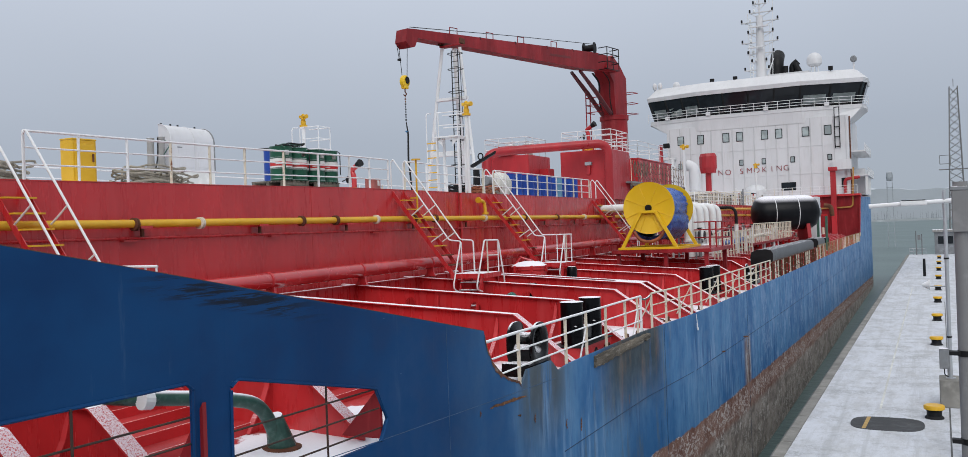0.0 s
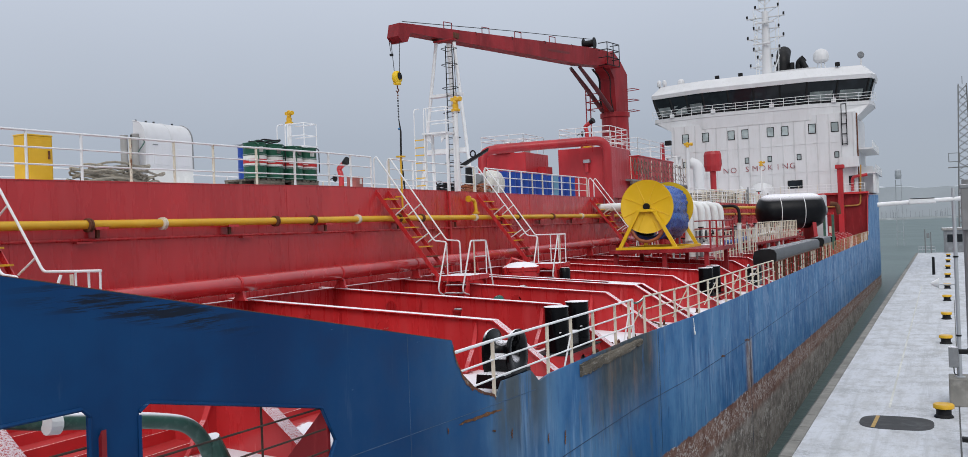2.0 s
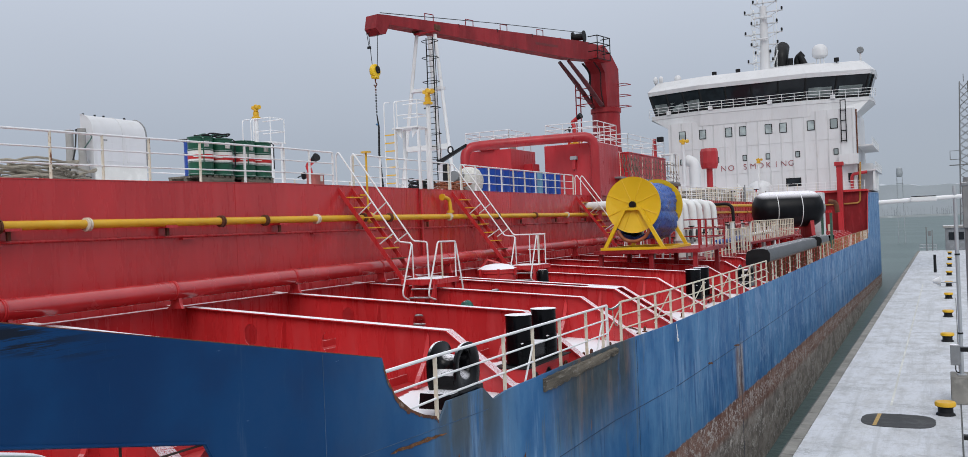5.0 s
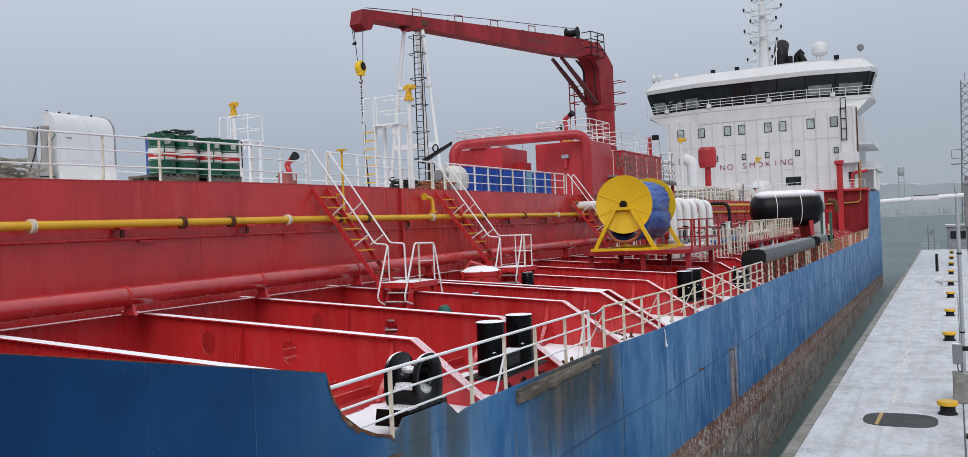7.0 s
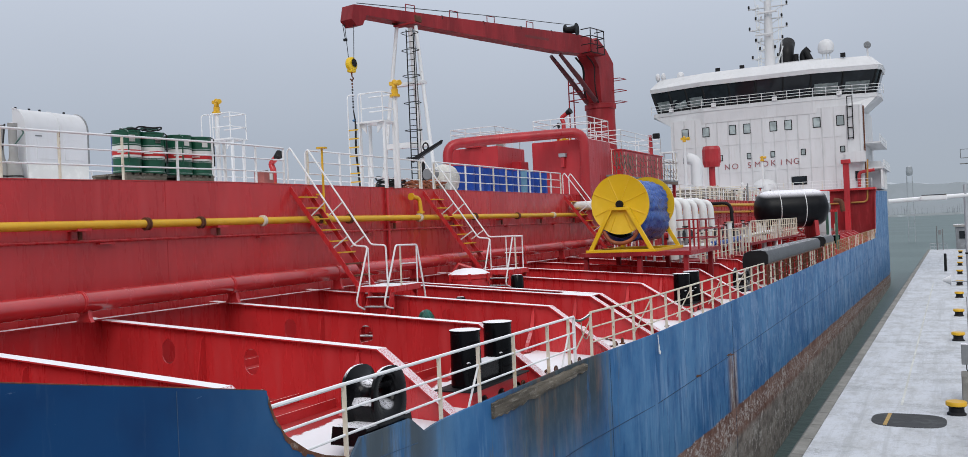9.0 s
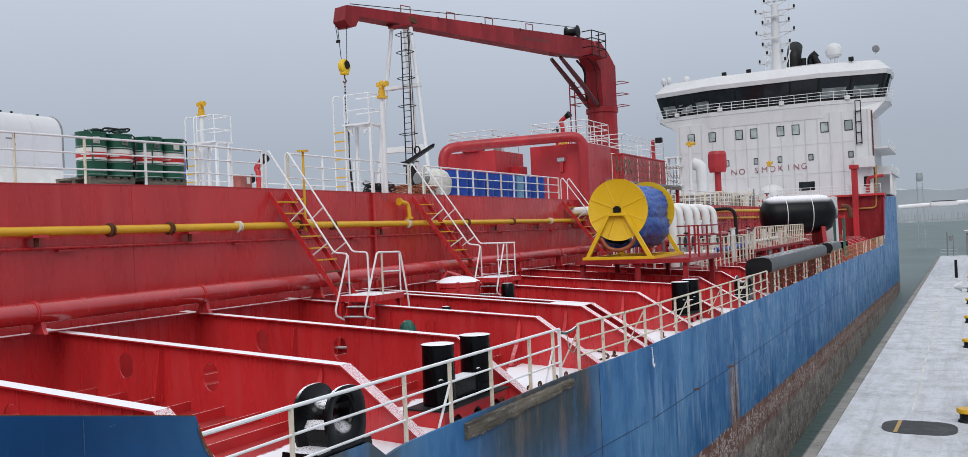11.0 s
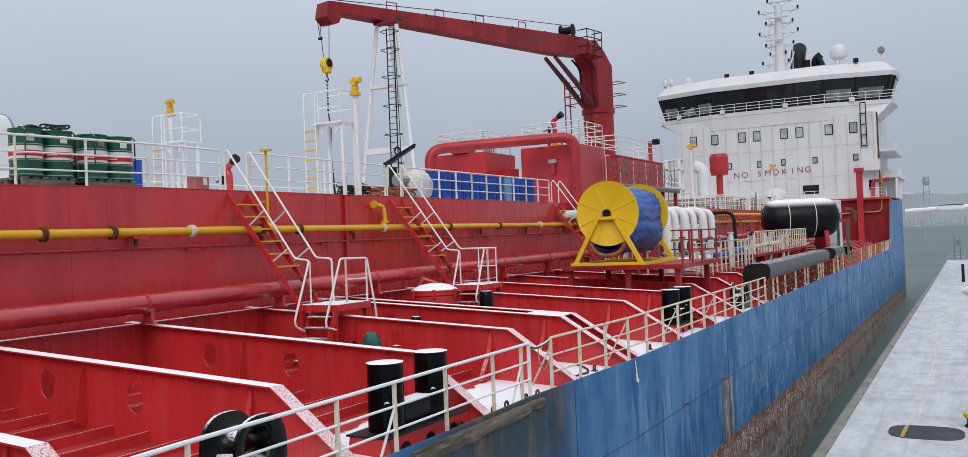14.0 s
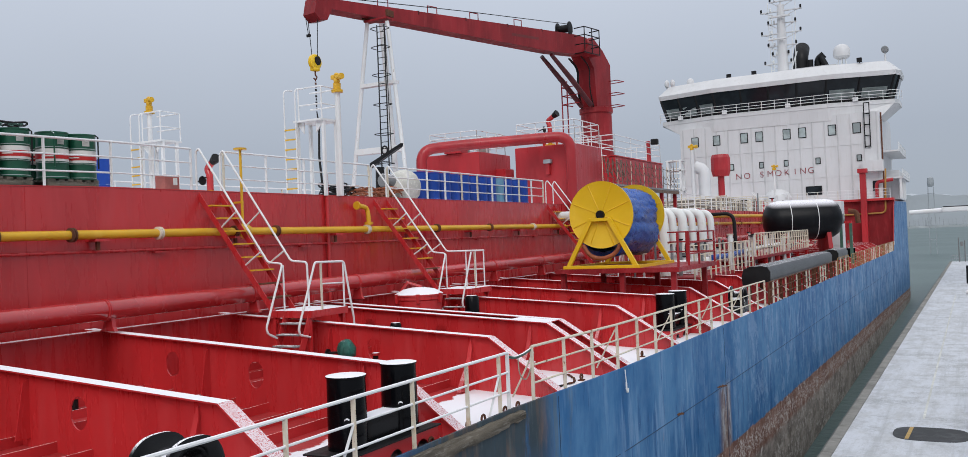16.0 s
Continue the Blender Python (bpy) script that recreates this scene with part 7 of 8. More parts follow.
# ---- after house ----
def after_house():
    Y = 100.0
    h = thing("after_house", (-13, 105, -1.0), "white ribbed accommodation block with a wide dark-glazed bridge", "deck house")
    part("red_base", box(-26.5, 0.44, 97.4, 116, -1.1, 4.74), CRANE_RED, h, "red lower house front")
    part("front_wall", box(-25.0, -0.9, Y, 118, 5.0, 15.5), HOUSE, h, "white steel front")
    part("house_deck", box(-26.6, 0.42, 96.8, 99.99, 4.75, 5.0), RED_DUST, h)
    part("bulwark_stay", prism([(94.3, -1.0), (97.38, -1.0), (97.38, 4.5), (96.9, 4.3)], "x", 0.34, 0.42), HOUSE_RED, h, "red stay inside the rising bulwark")
    # ribs darker than the wall: groove shadow put into their colour, with grime
    RIB = paint("rib_white", (0.60, 0.60, 0.61), (0.48, 0.46, 0.44), rust=0.1, rough=0.5, vary=0.2, streak=True)
    for i in range(17):
        x = -24.6 + i * 1.46
        part("rib", box(x - 0.06, x + 0.06, Y - 0.07, Y, 5.2, 15.4), RIB, h, "grimy vertical stiffener, groove shadow in its darker tone")
    for z in (8.0, 11.7):
        part("deck_line", box(-25.0, -0.9, Y - 0.045, Y, z, z + 0.06), HOUSE, h)
    # windows of the upper row and the small ones below
    rows = [(c, 13.02, 14.33, 0.95) for c in (-23.02, -20.22, -16.71, -14.84, -11.51, -9.66, -6.21, -3.42)] + [(c, 9.65, 10.47, 0.6) for c in (-23.18, -18.43, -14.71, -11.71, -7.96, -3.28)]
    for c, z0, z1, w in rows:
        x = c
        wdw = part("window", box(x - w / 2, x + w / 2, Y - 0.08, Y, z0, z1, bev=0.05), BLACK_BARE, h, "dark-framed cabin window")
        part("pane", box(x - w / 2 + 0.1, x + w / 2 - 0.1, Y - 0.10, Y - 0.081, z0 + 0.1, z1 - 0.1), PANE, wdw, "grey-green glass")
    for x, z0, z1, w in ((-8.6, 5.9, 7.0, 1.9), (-1.6, 6.0, 7.2, 0.7)):
        wdw = part("window", box(x - w / 2, x + w / 2, Y - 0.08, Y, z0, z1, bev=0.05), BLACK_BARE, h)
        part("pane", box(x - w / 2 + 0.1, x + w / 2 - 0.1, Y - 0.1, Y - 0.081, z0 + 0.1, z1 - 0.1), GLASS, wdw)
    # painted words
    TXT = paint("sign_red", (0.30, 0.03, 0.04), (0.4, 0.15, 0.15), rough=0.6)
    for ch, x in zip("NOSMOKING", (-17.58, -16.56, -14.73, -13.69, -12.72, -11.69, -10.70, -9.76, -8.83)):
        cu = bpy.data.curves.new("letter", "FONT")
        cu.body, cu.size, cu.extrude, cu.align_x = ch, 1.08, 0.01, "CENTER"
        cu.offset = -0.012
        ob = new("letter_tmp", cu)
        me = bpy.data.meshes.new_from_object(ob.evaluated_get(bpy.context.evaluated_depsgraph_get()))
        bpy.data.objects.remove(ob)
        bm = bmesh.new()
        bm.from_mesh(me)
        bpy.data.meshes.remove(me)
        bmesh.ops.transform(bm, matrix=Matrix.Translation((x, Y - 0.06, 8.45 + 0.02 * (x + 17.5))) @ Matrix.Rotation(radians(90), 4, "X"), verts=bm.verts)
        part("letter", bm, TXT, h, "red painted letter")
    # upright ladder, balconies
    for x in (-2.55, -1.95):
        part("ladder_side", tube([(x, Y - 0.2, 11.2), (x, Y - 0.2, 16.6)], 0.06, 6), BLACK_BARE, h)
    for i in range(5):
        part("ladder_rung", box(-2.55, -1.95, Y - 0.23, Y - 0.17, 11.3 + 1.3 * i, 11.42 + 1.3 * i), BLACK_BARE, h)
    part("balcony", box(-2.9, -0.6, 98.8, 100, 8.3, 9.6), HOUSE, h)
    for z0, x1 in ((10.6, 1.0), (7.4, 1.3)):
        part("side_platform", box(-0.95, x1, 101, 116, z0, z0 + 0.18), HOUSE, h)
        for k in range(3):
            part("side_rail", tube([(x1 - 0.05, 101, z0 + 0.4 + 0.35 * k), (x1 - 0.05, 116, z0 + 0.4 + 0.35 * k)], 0.03, 5), WHITE, h)
        for i in range(8):
            part("side_post", tube([(x1 - 0.05, 101 + 2.1 * i, z0), (x1 - 0.05, 101 + 2.1 * i, z0 + 1.1)], 0.035, 5), WHITE, h)
    for y in (101.3, 105, 109):
        part("side_column", box(0.9, 1.15, y - 0.12, y + 0.12, 5.0, 7.4), WHITE, h)
    part("side_house", box(-0.9, 0.6, 106, 118, 5.0, 8.6), HOUSE, h)
    part("drain_pipe", tube([(-0.75, 100.2, 5.0), (-0.75, 100.2, 15.3)], 0.09, 8), RUST, h)
    # bridge: floor, sloping underside, glazed front in facets, roof with fascia
    plan = [(-28.4, 103.0), (-28.0, 101.6), (-20.5, 99.5), (-6.5, 99.5), (1.0, 101.6), (1.45, 103.0)]
    back = [(1.45, 108), (-28.4, 108)]

    def shell(z0, z1, in0, in1, name, mat, label=""):
        """A band that follows the plan, drawn in towards the middle by in0 below and in1 above."""
        cx, cy = -13.45, 104.5
        bm = bmesh.new()
        P = plan + back
        lo = [bm.verts.new((cx + (x - cx) * (1 - in0 / 15), cy + (y - cy) * (1 - in0 / 6), z0)) for x, y in P]
        hi = [bm.verts.new((cx + (x - cx) * (1 - in1 / 15), cy + (y - cy) * (1 - in1 / 6), z1)) for x, y in P]
        n = len(P)
        for i in range(n):
            bm.faces.new((lo[i], lo[(i + 1) % n], hi[(i + 1) % n], hi[i]))
        bm.faces.new(lo[::-1])
        bm.faces.new(hi)
        bmesh.ops.recalc_face_normals(bm, faces=bm.faces)
        return part(name, bm, mat, h, label)

    # the soffit slopes from the bridge's edge down to the house front
    low = [(-25.3, 104.0), (-25.1, 101.0), (-20.5, 99.93), (-6.5, 99.93), (-0.8, 101.0), (-0.7, 104.0), (-0.7, 107.0), (-25.3, 107.0)]
    bm = bmesh.new()
    lo = [bm.verts.new((x, y, 14.85)) for x, y in low]
    hi = [bm.verts.new((-13.45 + (x + 13.45) * 0.978, 104.5 + (y - 104.5) * 0.945, 16.45)) for x, y in plan + back]
    for k in range(8):
        bm.faces.new((lo[k], lo[(k + 1) % 8], hi[(k + 1) % 8], hi[k]))
    bm.faces.new(lo[::-1])
    bm.faces.new(hi)
    bmesh.ops.recalc_face_normals(bm, faces=bm.faces)
    part("bridge_underside", bm, HOUSE, h, "white sloping underside of the bridge")
    shell(16.45, 16.95, 0.25, 0.25, "bridge_floor", HOUSE)
    gl = shell(16.95, 19.85, 1.0, 0.15, "bridge_glazing", GLASS, "dark wrap-around bridge windows")
    shell(19.85, 20.4, 0.0, -0.15, "fascia", HOUSE)
    shell(20.4, 21.7, -0.15, 1.2, "roof", HOUSE, "white bevelled bridge roof")
    cx, cy = -13.45, 104.5

    def along(counts):
        """Points along the bridge's front, each side cut into so many lengths."""
        pts = []
        for (xa, ya), (xb, yb), n in zip(plan, plan[1:], counts):
            pts += [(xa + (xb - xa) * i / n, ya + (yb - ya) * i / n) for i in range(n)]
        return pts + [plan[-1]]

    edge = along((1, 3, 4, 2, 1))
    for x, y in edge:
        lo = (cx + (x - cx) * (1 - 0.97 / 15), cy + (y - cy) * (1 - 1.03 / 6), 16.95)
        hi = (cx + (x - cx) * (1 - 0.12 / 15), cy + (y - cy) * (1 - 0.19 / 6), 19.87)
        part("mullion", tube([lo, hi], 0.14, 5), BLACK_BARE, gl)
    part("sill", tube([(cx + (x - cx) * (1 - 0.9 / 15), cy + (y - cy) * (1 - 0.95 / 6), 17.2) for x, y in plan], 0.14, 5), BLACK_BARE, gl)
    # bright room behind the wing glass, painted as pale panels set in the glazing
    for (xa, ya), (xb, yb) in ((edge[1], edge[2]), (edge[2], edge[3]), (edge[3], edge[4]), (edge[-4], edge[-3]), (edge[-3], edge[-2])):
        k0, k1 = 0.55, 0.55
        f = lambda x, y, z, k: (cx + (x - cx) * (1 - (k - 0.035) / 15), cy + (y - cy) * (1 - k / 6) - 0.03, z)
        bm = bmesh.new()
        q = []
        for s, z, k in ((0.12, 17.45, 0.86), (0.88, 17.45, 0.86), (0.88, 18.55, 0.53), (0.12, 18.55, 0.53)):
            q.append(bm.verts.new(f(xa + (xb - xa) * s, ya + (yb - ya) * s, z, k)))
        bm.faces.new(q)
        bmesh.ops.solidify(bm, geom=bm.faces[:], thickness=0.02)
        part("pane", bm, PANE, gl, "pale panel painted as daylight through the wing glass")
    # railing along the bridge front
    rails = [(cx + (x - cx) * 1.004, cy + (y - cy) * 1.01) for x, y in along((2, 5, 9, 5, 2))]
    for z in (17.25, 17.6, 18.0):
        part("bridge_rail", tube([(x, y, z) for x, y in rails], 0.035, 5), WHITE, h)
    for x, y in rails:
        part("bridge_rail_post", tube([(x, y, 16.9), (x, y, 18.0)], 0.035, 5), WHITE, h)
    for i in (4, 8, 13, 18):
        x, y = rails[i]
        part("wedge", prism([(y - 0.02, 16.95), (y + 0.3, 16.95), (y + 0.1, 17.45)], "x", x - 0.3, x + 0.3), HOUSE, h)
    return h


def roof_gear():
    m = thing("radar_mast", (-12.2, 104.5, 21.6), "white radar mast with cross arms and aerials", "mast")
    part("trunk", tube([(-12.3, 104.5, 21.6), (-12.3, 104.5, 31.0)], [0.72, 0.45], 12), HOUSE, m, smooth=True)
    part("side_frame", box(-13.9, -10.6, 104.1, 104.9, 21.6, 22.1), HOUSE, m)
    for x0, x1, zt in ((-13.75, -13.9, 31.5), (-13.35, -13.5, 30.4), (-10.75, -10.4, 33.0), (-11.15, -10.9, 29.5)):
        part("side_leg", tube([(x0, 104.4, 22.0), (x1, 104.4, zt)], 0.05, 6), WHITE, m)
    for k in range(14):
        part("rung", tube([(-13.76, 104.4, 22.6 + 0.55 * k), (-13.36, 104.4, 22.6 + 0.55 * k)], 0.03, 5), WHITE, m)
    for z, wl, wr in ((23.3, 2.3, 1.2), (24.4, 1.3, 0.9), (25.6, 1.8, 1.9), (27.2, 2.55, 2.5), (28.5, 1.7, 1.9), (30.1, 2.55, 2.6), (31.4, 1.4, 1.9), (32.6, 0.9, 1.0)):
        a = part("cross_arm", box(-12.3 - wl, -12.3 + wr, 104.3, 104.6, z, z + 0.12), HOUSE, m)
        for dx in (-wl + 0.12, wr - 0.12, -wl * 0.5):
            part("lamp", lathe([(0.1, 0), (0.13, 0.08), (0.13, 0.36), (0.08, 0.42)], (-12.3 + dx, 104.3, z + 0.12), "z", 8), BLACK_BARE if dx != -wl * 0.5 else WHITE, a)
        part("strut", tube([(-12.3 - wl * 0.8, 104.5, z), (-12.3, 104.5, z - 0.8)], 0.05, 5), HOUSE, a)
        part("strut", tube([(-12.3 + wr * 0.8, 104.5, z), (-12.3, 104.5, z - 0.8)], 0.05, 5), HOUSE, a)
    part("radar_bar", box(-13.6, -11.0, 103.5, 103.8, 29.2, 29.45, bev=0.05), HOUSE, m)
    part("radar_bar", box(-13.9, -11.6, 103.4, 103.7, 26.3, 26.5, bev=0.05), HOUSE, m)
    part("top_pole", tube([(-12.3, 104.5, 31), (-12.3, 104.5, 34.2)], 0.12, 6), HOUSE, m)
    part("whip", tube([(-13.1, 104.5, 31.4), (-13.1, 104.5, 34.6)], 0.03, 5), WHITE, m)
    part("whip", tube([(-11.0, 104.5, 32.6), (-11.0, 104.5, 34.9)], 0.03, 5), WHITE, m)
    d = thing("satellite_dome", (-5.4, 106.5, 21.6), "white satellite dome on a lattice foot", "dome")
    part("radome", lathe([(0.7, -0.75), (0.98, -0.5), (1.05, 0), (0.98, 0.5), (0.7, 0.9), (0.3, 1.1), (0.0001, 1.15)], (-5.4, 106.5, 24.1), "z", 24), HOUSE, d, smooth=True)
    for a in range(4):
        part("foot", tube([(-5.4 + 0.6 * math.cos(a * 1.57), 106.5 + 0.6 * math.sin(a * 1.57), 21.6), (-5.4 + 0.4 * math.cos(a * 1.57), 106.5 + 0.4 * math.sin(a * 1.57), 23.4)], 0.07, 6), WHITE, d)
    for x, y, s, lab in ((-24.1, 103, 0.5, "small white dome"), (-27.1, 102.2, 0.32, "small white dome"), (-26.3, 102.2, 0.32, "small white dome")):
        q = thing("small_dome", (x, y, 21.0), lab + " aerial on the bridge roof", "dome", "small domes")
        part("radome", lathe([(s * 0.7, 0.7), (s, 0.95), (s, 1.3), (s * 0.6, 1.6), (0.0001, 1.7)], (x, y, 21.0), "z", 14), HOUSE, q, smooth=True)
        part("stem", tube([(x, y, 21.0), (x, y, 21.8)], 0.09, 6), GREY, q)
    s = thing("searchlight", (-0.1, 102.5, 21.5), "grey searchlight on the bridge roof", "searchlight")
    part("drum", lathe([(0.3, -0.3), (0.42, -0.25), (0.42, 0.25), (0.3, 0.3)], (-0.1, 102.5, 23.1), "y", 16), GREY, s)
    part("post", tube([(-0.1, 102.5, 21.3), (-0.1, 102.5, 22.8)], 0.12, 8), HOUSE, s)
    for x in (-18.6, -15.4, -2.9):
        f = thing("roof_floodlight", (x, 101.5, 21.4), "small black floodlight on the roof edge", "floodlight", "roof floodlights")
        part("head", box(x - 0.3, x + 0.3, 101.2, 101.5, 21.75, 22.3, bev=0.05), BLACK_BARE, f)
        part("stem", tube([(x, 101.5, 21.3), (x, 101.5, 21.9)], 0.06, 5), BLACK_BARE, f)
    e = thing("exhaust_funnel", (-10.3, 112, 15.5), "black exhaust pipes behind the mast", "funnel")
    part("casing", box(-12.6, -6.5, 110, 115, 15.5, 23.4), HOUSE, e)
    part("exhaust_pipe", tube(bent([(-11.3, 112, 23.0), (-11.2, 112, 25.4), (-11.2, 113.5, 26.6)], 0.8), [1.0] * 8, 16), BLACK_BARE, e, smooth=True)
    part("exhaust_pipe", tube(bent([(-9.0, 112, 23.0), (-9.0, 112, 24.6), (-8.2, 112, 25.2)], 0.5), 0.5, 12), BLACK_BARE, e, smooth=True)
    part("exhaust_pipe", tube([(-9.9, 111.5, 23.0), (-9.9, 111.5, 24.6)], 0.36, 10), BLACK_BARE, e, smooth=True)
    part("exhaust_pipe", tube([(-7.8, 111.5, 23.2), (-8.6, 111.5, 24.9)], 0.4, 10), BLACK_BARE, e, smooth=True)
    part("stack_ladder", tube([(-12.2, 110.4, 23.4), (-11.4, 110.4, 25.8)], 0.09, 5), WHITE, e)


def before_house():
    v = thing("cargo_vent", (-14.6, 78, TRUNK_Z), "large red vent head on a stand before the house", "vent")
    part("head", lathe([(0.85, 7.7), (1.0, 8.3), (1.0, 9.6), (0.85, 9.95), (0.0001, 10.0)], (-14.6, 78, 0), "z", 12), HOUSE_RED, v)
    part("stem", tube([(-14.6, 78, TRUNK_Z), (-14.6, 78, 7.8)], 0.34, 14), HOUSE_RED, v, smooth=True)
    w = thing("white_vent_post", (-16.4, 74, TRUNK_Z), "tall thick white vent pipe with a rounded top", "vent")
    part("pipe", tube(bent([(-15.3, 74, TRUNK_Z), (-15.3, 74, 8.2), (-16.2, 74, 8.6)], 0.8), 0.6, 16), HOUSE, w, smooth=True)
    part("post", tube([(-16.2, 73, TRUNK_Z), (-16.2, 73, 10.2)], 0.18, 10), HOUSE, w)
    monitor_head(w, -16.2, 73, 10.2, YELLOW, 1.2)
    t = thing("after_ladder_tower", (-18.2, 73, TRUNK_Z), "white platform tower before the house", "platform tower")
    for x in (-18.6, -17.3):
        for y in (72.5, 73.6):
            part("leg", box(x - 0.1, x + 0.1, y - 0.1, y + 0.1, TRUNK_Z, 9.2), WHITE, t)
    for z in (6.2, 8.2, 9.2):
        part("tie", box(-18.8, -17.1, 72.4, 73.8, z, z + 0.12), WHITE, t)
    for i in range(9):
        part("rung", box(-18.5, -17.4, 72.3, 72.38, 4.4 + 0.5 * i, 4.5 + 0.5 * i), WHITE, t)
    r = thing("red_vent_post", (-2.7, 95.5, 4.75), "square red vent trunk on the house front", "vent")
    part("trunk", box(-3.0, -2.35, 96.0, 96.7, -0.9, 8.0), HOUSE_RED, r)
    part("head", box(-3.2, -2.15, 95.8, 96.8, 8.0, 8.5, bev=0.05), HOUSE_RED, r)
    p = thing("red_bent_pipe", (-1.4, 96, 5), "red bent pipe on the house front", "pipe")
    part("pipe_run", tube(bent([(-1.5, 99.5, 5.2), (-1.5, 99.5, 7.0), (0.3, 99.5, 7.2)], 0.5), 0.2, 10), HOUSE_RED, p, smooth=True)
    OCHRE_PIPE = paint("ochre_pipe", (0.42, 0.22, 0.05), (0.5, 0.3, 0.1), rust=0.4, rough=0.5)
    y = thing("yellow_house_pipe", (-1.5, 95.8, 3), "yellow pipe along the red house front", "pipe")
    part("pipe_run", tube(bent([(-6, 97.2, 3.2), (-0.5, 97.2, 3.3), (-0.3, 97.2, 8.4)], 0.5), 0.10, 8), OCHRE_PIPE, y, smooth=True)
    for x0, x1, yy, z in ((-25, -9, 96.9, 5.0), (-8.9, 0.1, 96.9, 5.0), (-17.8, -9.6, 70, TRUNK_Z), (-17.8, -9.6, 62, TRUNK_Z)):
        guard_rail([(x0, yy, z), (x1, yy, z)], 1.1, (1.1, 0.73, 0.37), 1.1, "white railing before the after house", seed=int(40 - x0))
    guard_rail([(-9.40, 40, TRUNK_Z), (-9.40, 93, TRUNK_Z)], 1.05, (1.05, 0.7, 0.35), 1.6, "white railing along the after trunk edge", seed=50, group="trunk railings")
    b = thing("white_cabinet", (-1.2, 60, -1.0), "tall white machinery cabinet behind the fender", "cabinet")
    part("body", box(-2.6, -1.0, 60, 62, -1.0, 4.0, bev=0.05), HOUSE, b)
    part("door", box(-2.4, -1.2, 59.96, 60, 0.5, 3.6, bev=0.02), HOUSE, b)
    g = thing("fender_davit", (-0.5, 58.5, -1.0), "green frame with ropes beside the fender", "frame")
    for x in (-0.9, -0.2):
        part("leg", box(x - 0.1, x + 0.1, 58.3, 58.5, -1.0, 2.2), paint("frame_green", (0.06, 0.14, 0.10), rust=0.3), g)
    part("top", box(-1.0, -0.1, 58.3, 58.5, 2.2, 2.4), RED, g)
    part("pipe", tube(bent([(-0.6, 61, 3.2), (0.0, 61, 3.1), (0.1, 61, 2.2)], 0.5), 0.2, 12), RUST, g, smooth=True)
    s = thing("house_ladder", (-12, 85, 1), "red and white ladder up to the after deck", "ladder")
    for yy in (84.6, 85.4):
        part("stringer", prism([(-13.0, 5.0), (-12.7, 5.0), (-10.4, 1.0), (-10.7, 1.0)], "y", yy - 0.03, yy + 0.03), RED, s)
        part("handrail", tube([(-12.9, yy, 6.1), (-10.3, yy, 2.1), (-10.3, yy, 1.0)], 0.05, 6), WHITE, s)
    for i in range(8):
        part("step", box(-12.8 + i * 0.29, -12.5 + i * 0.29, 84.6, 85.4, 4.6 - 0.46 * i, 4.65 - 0.46 * i), RED, s)
    c = thing("white_canopy", (-12, 90, 4.75), "low white domed cover before the house", "cover")
    part("shell", lathe([(1.7, 5.0), (1.65, 5.8), (1.2, 6.5), (0.5, 6.8), (0.0001, 6.85)], (-12.6, 98.2, 0), "z", 20), HOUSE, c, smooth=True)
    RACK = paint("grimy_pipe", (0.20, 0.17, 0.14), (0.34, 0.30, 0.25), rust=0.5, rough=0.6, vary=0.4)
    r = thing("pipe_rack", (-13, 64, TRUNK_Z), "grimy brown pipe rack crossing the trunk deck", "pipes")
    for i in range(6):
        part("pipe_run", tube([(-16.8, 62 + 0.8 * i, 4.25 + 0.12 * (i % 3)), (-9.7, 62 + 0.8 * i, 4.25 + 0.12 * (i % 3))], 0.09 + 0.03 * (i % 2), 9), RACK, r, smooth=True)
    part("girder", box(-16.9, -9.6, 61.2, 61.4, 4.55, 4.8), RACK, r)
    for x in (-16.5, -14.2, -12, -9.8):
        part("leg", box(x - 0.1, x + 0.1, 61.2, 66.4, TRUNK_Z, 4.16), RACK, r)
    for y, x0, x1, h in ((58.5, -15.5, -9.6, 1.25), (70.0, -17.5, -9.6, 1.5), (76.0, -14.0, -9.6, 1.5)):
        guard_rail([(x0, y, TRUNK_Z), (x1, y, TRUNK_Z)], h, (h, h * 0.66, h * 0.33), 0.8, "weathered white railing across the trunk deck", RUSTY, seed=int(y), rad=0.028)
    guard_rail([(-9.5, 56, TRUNK_Z), (-9.5, 92, TRUNK_Z)], 1.15, (1.15, 0.75, 0.38), 1.5, "weathered railing along the trunk edge before the house", RUSTY, seed=91, rad=0.024)
    q = thing("white_monitor_post", (-9.6, 80, TRUNK_Z), "slim white post with a small yellow fire monitor", "fire monitor")
    part("post", tube([(-9.6, 80, TRUNK_Z), (-9.6, 80, 8.1)], 0.1, 10), WHITE, q, smooth=True)
    mon = part("monitor_base", lathe([(0.22, -0.1), (0.22, 0.1)], (-9.6, 80, 8.15), "z", 12), YELLOW, q, "yellow fire monitor")
    monitor_head(mon, -9.6, 80, 8.2, YELLOW, 0.85)
    rng = random.Random(77)
    k = thing("after_deck_fittings", (-12, 88, TRUNK_Z), "crowd of small pipes and vents before the house", "fittings")
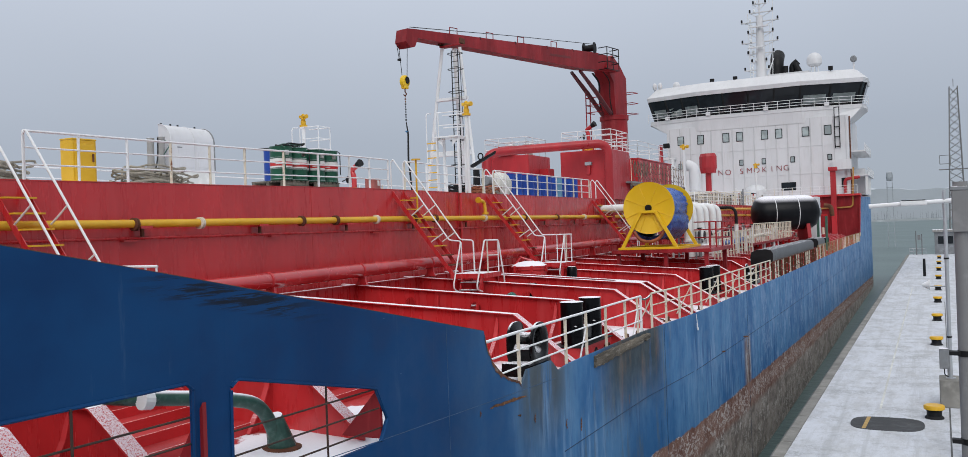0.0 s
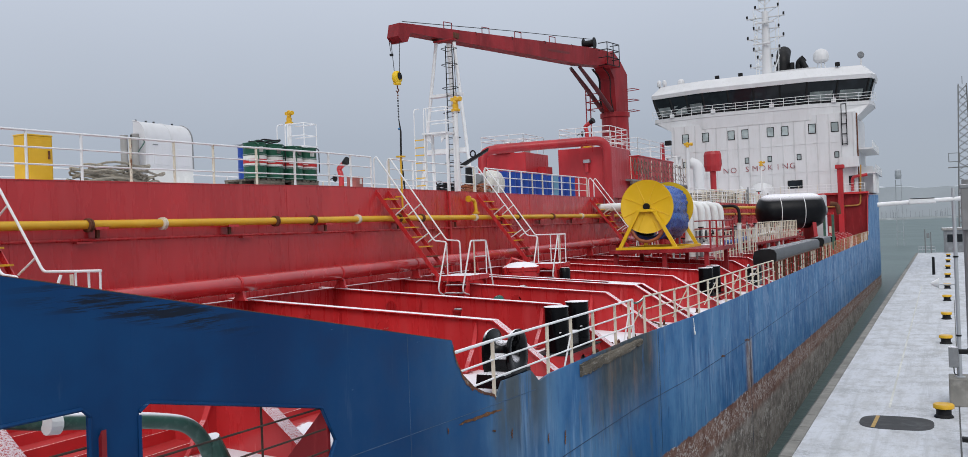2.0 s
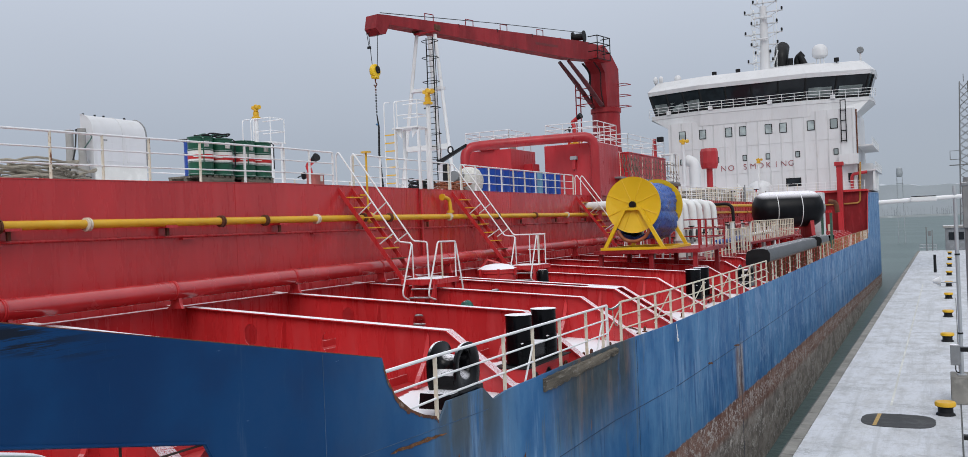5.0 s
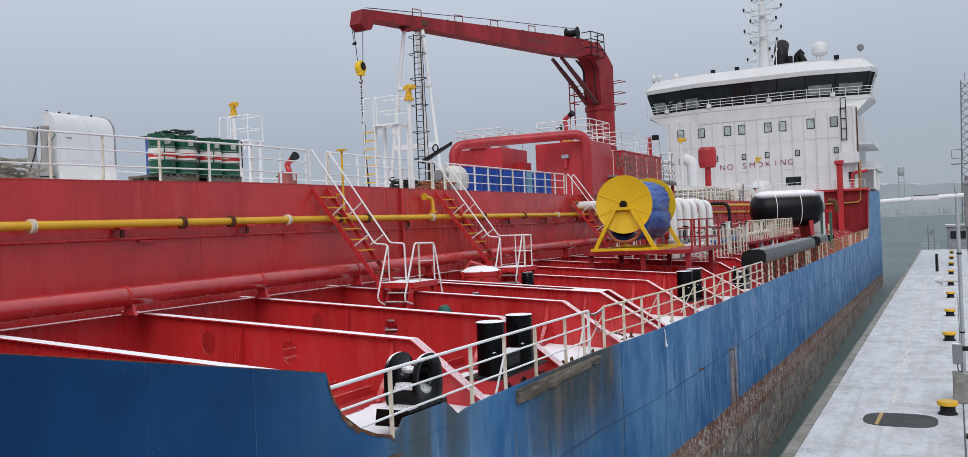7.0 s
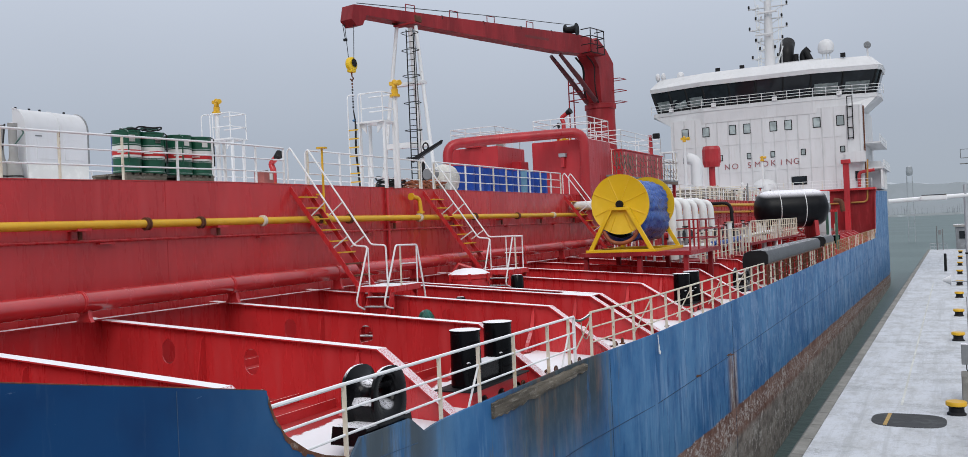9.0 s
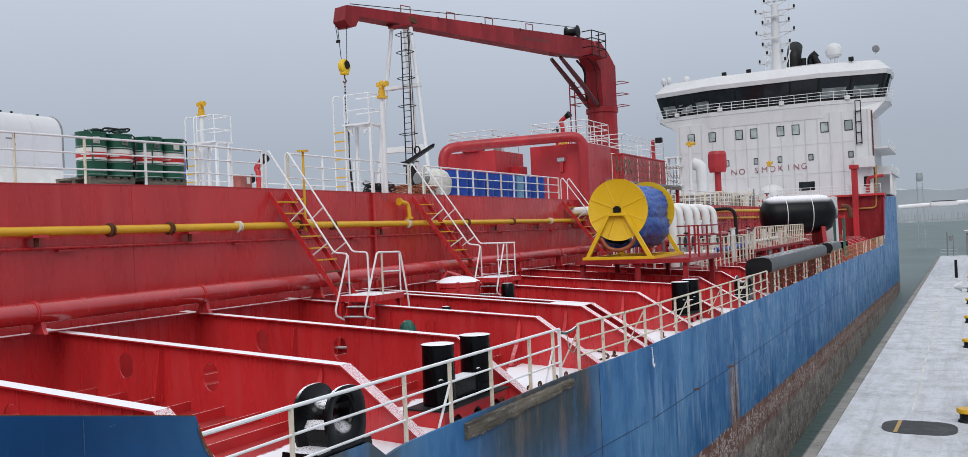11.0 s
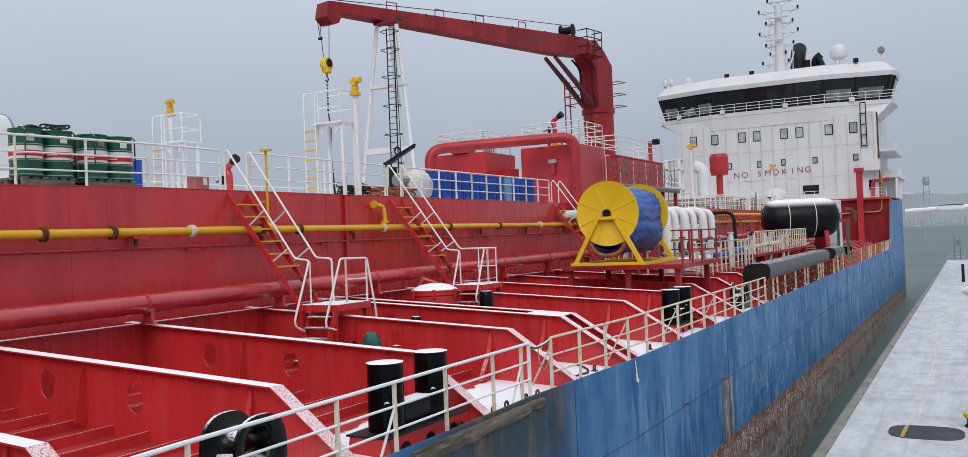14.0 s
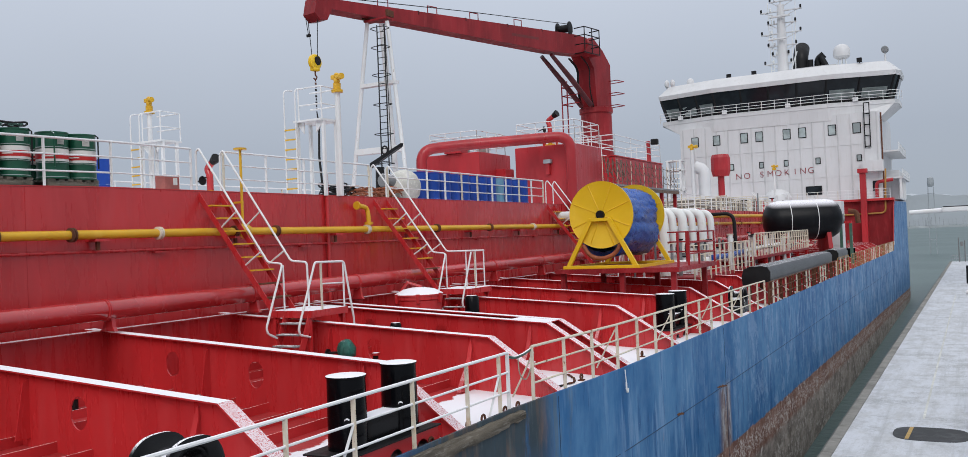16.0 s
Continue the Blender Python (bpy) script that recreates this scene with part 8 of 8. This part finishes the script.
    for i in range(90):
        x, y = rng.uniform(-17, -3), rng.uniform(66, 95)
        z0 = TRUNK_Z if x < -9.5 and y < 93.5 else (-0.6 if x > -9.0 else TRUNK_Z)
        y = min(y, 93.0)
        hgt = rng.uniform(0.6, 1.8)
        part("pipe", tube([(x, y, z0), (x, y, z0 + hgt)], rng.uniform(0.06, 0.16), 7), (RACK, GREY, HOUSE_RED, RUSTY, HOUSE)[i % 5], k)
        if i % 3 == 0:
            part("valve_head", lathe([(0.3, -0.05), (0.3, 0.05)], (x, y, z0 + hgt), "z", 10), (RUSTY, BLACK_BARE)[i % 2], k)


after_house()
roof_gear()
before_house()


# ---- small gear on the side deck ----
def side_deck_clutter():
    rng = random.Random(17)
    c = thing("chain_heap", (-0.55, 3.3, -1.18), "short dark chain lying on the snowy side deck", "chain")
    px, py, a = -0.25, 2.3, 1.0
    for i in range(26):
        a += rng.uniform(-0.5, 0.5)
        nx, ny = px + 0.085 * math.cos(a) - 0.01, py + 0.085 * math.sin(a) + 0.02
        part("link", tube([(px, py, deck_z(px) + 0.03), (nx, ny, deck_z(nx) + 0.03)], 0.026 if i % 2 else 0.018, 6), RUST if i % 3 else BLACK_BARE, c)
        px, py = nx, ny
    for i, (x, y) in enumerate(((-0.25, -0.55), (-0.22, 0.25), (-0.2, 0.75), (-0.3, 4.2), (-0.25, 6.8), (-0.2, 8.2), (-0.2, -2.4), (-0.25, -1.1))):
        e = thing("eye_pad", (x, y, deck_z(x)), "rusty lashing eye welded to the deck", "eye pad", "eye pads")
        part("pad", box(x - 0.06, x + 0.06, y - 0.08, y + 0.08, deck_z(x), deck_z(x) + 0.03), RUST, e)
        part("eye", tube([(x, y + 0.065 * math.cos(t), deck_z(x) + 0.09 + 0.065 * math.sin(t)) for t in [k * math.pi / 5 for k in range(11)]], 0.022, 6), RUST, e)
    r = thing("rail_lashing", (0.0, 0.45, -0.35), "dark green rope tied between two railing ends", "rope")
    part("rope", tube(bent([(0.0, 0.02, -0.06), (0.02, 0.25, -0.12), (0.03, 0.6, -0.1), (0.02, 0.92, -0.05)], 0.15), 0.03, 7), GREEN_HOSE, r, smooth=True)
    part("loose_end", tube(bent([(0.02, 0.4, -0.12), (0.06, 0.35, -0.45), (0.05, 0.65, -0.62), (0.04, 0.9, -0.4)], 0.2), 0.013, 6), ROPE, r, smooth=True)
    h = thing("hull_hook", (0.4, 5.1, -1.6), "small pale hook and line hanging on the hull side", "hook")
    part("line", tube([(0.42, 5.12, -1.05), (0.44, 5.12, -1.35)], 0.012, 5), WHITE, h)
    part("hook", tube(bent([(0.44, 5.12, -1.35), (0.44, 5.12, -1.55), (0.44, 5.2, -1.6), (0.44, 5.22, -1.5)], 0.05), 0.022, 6), WHITE, h)
    for y, x in ((-3.6, -7.4), (3.6, -5.6), (11.4, -5.0), (-7.6, -7.0)):
        v = thing("drain_cap", (x, y, deck_z(x)), "small dark pipe cap on the deck plating", "pipe cap", "pipe caps")
        part("neck", lathe([(0.07, 0), (0.07, 0.22)], (x, y, deck_z(x)), "z", 12), BLACK_BARE, v)
        part("cap", lathe([(0.1, 0.22), (0.1, 0.28), (0.0001, 0.3)], (x, y, deck_z(x)), "z", 12), RED_SNOW, v)


side_deck_clutter()


# ---- what moves: the ship and all that it carries ----
def motions():
    for ob in ABOARD:
        home = ob.matrix_basis.copy()
        walk(ob, [(t, Matrix.Translation((dx, dy, dz)) @ home) for t, dx, dy, dz in DRIFT])


motions()
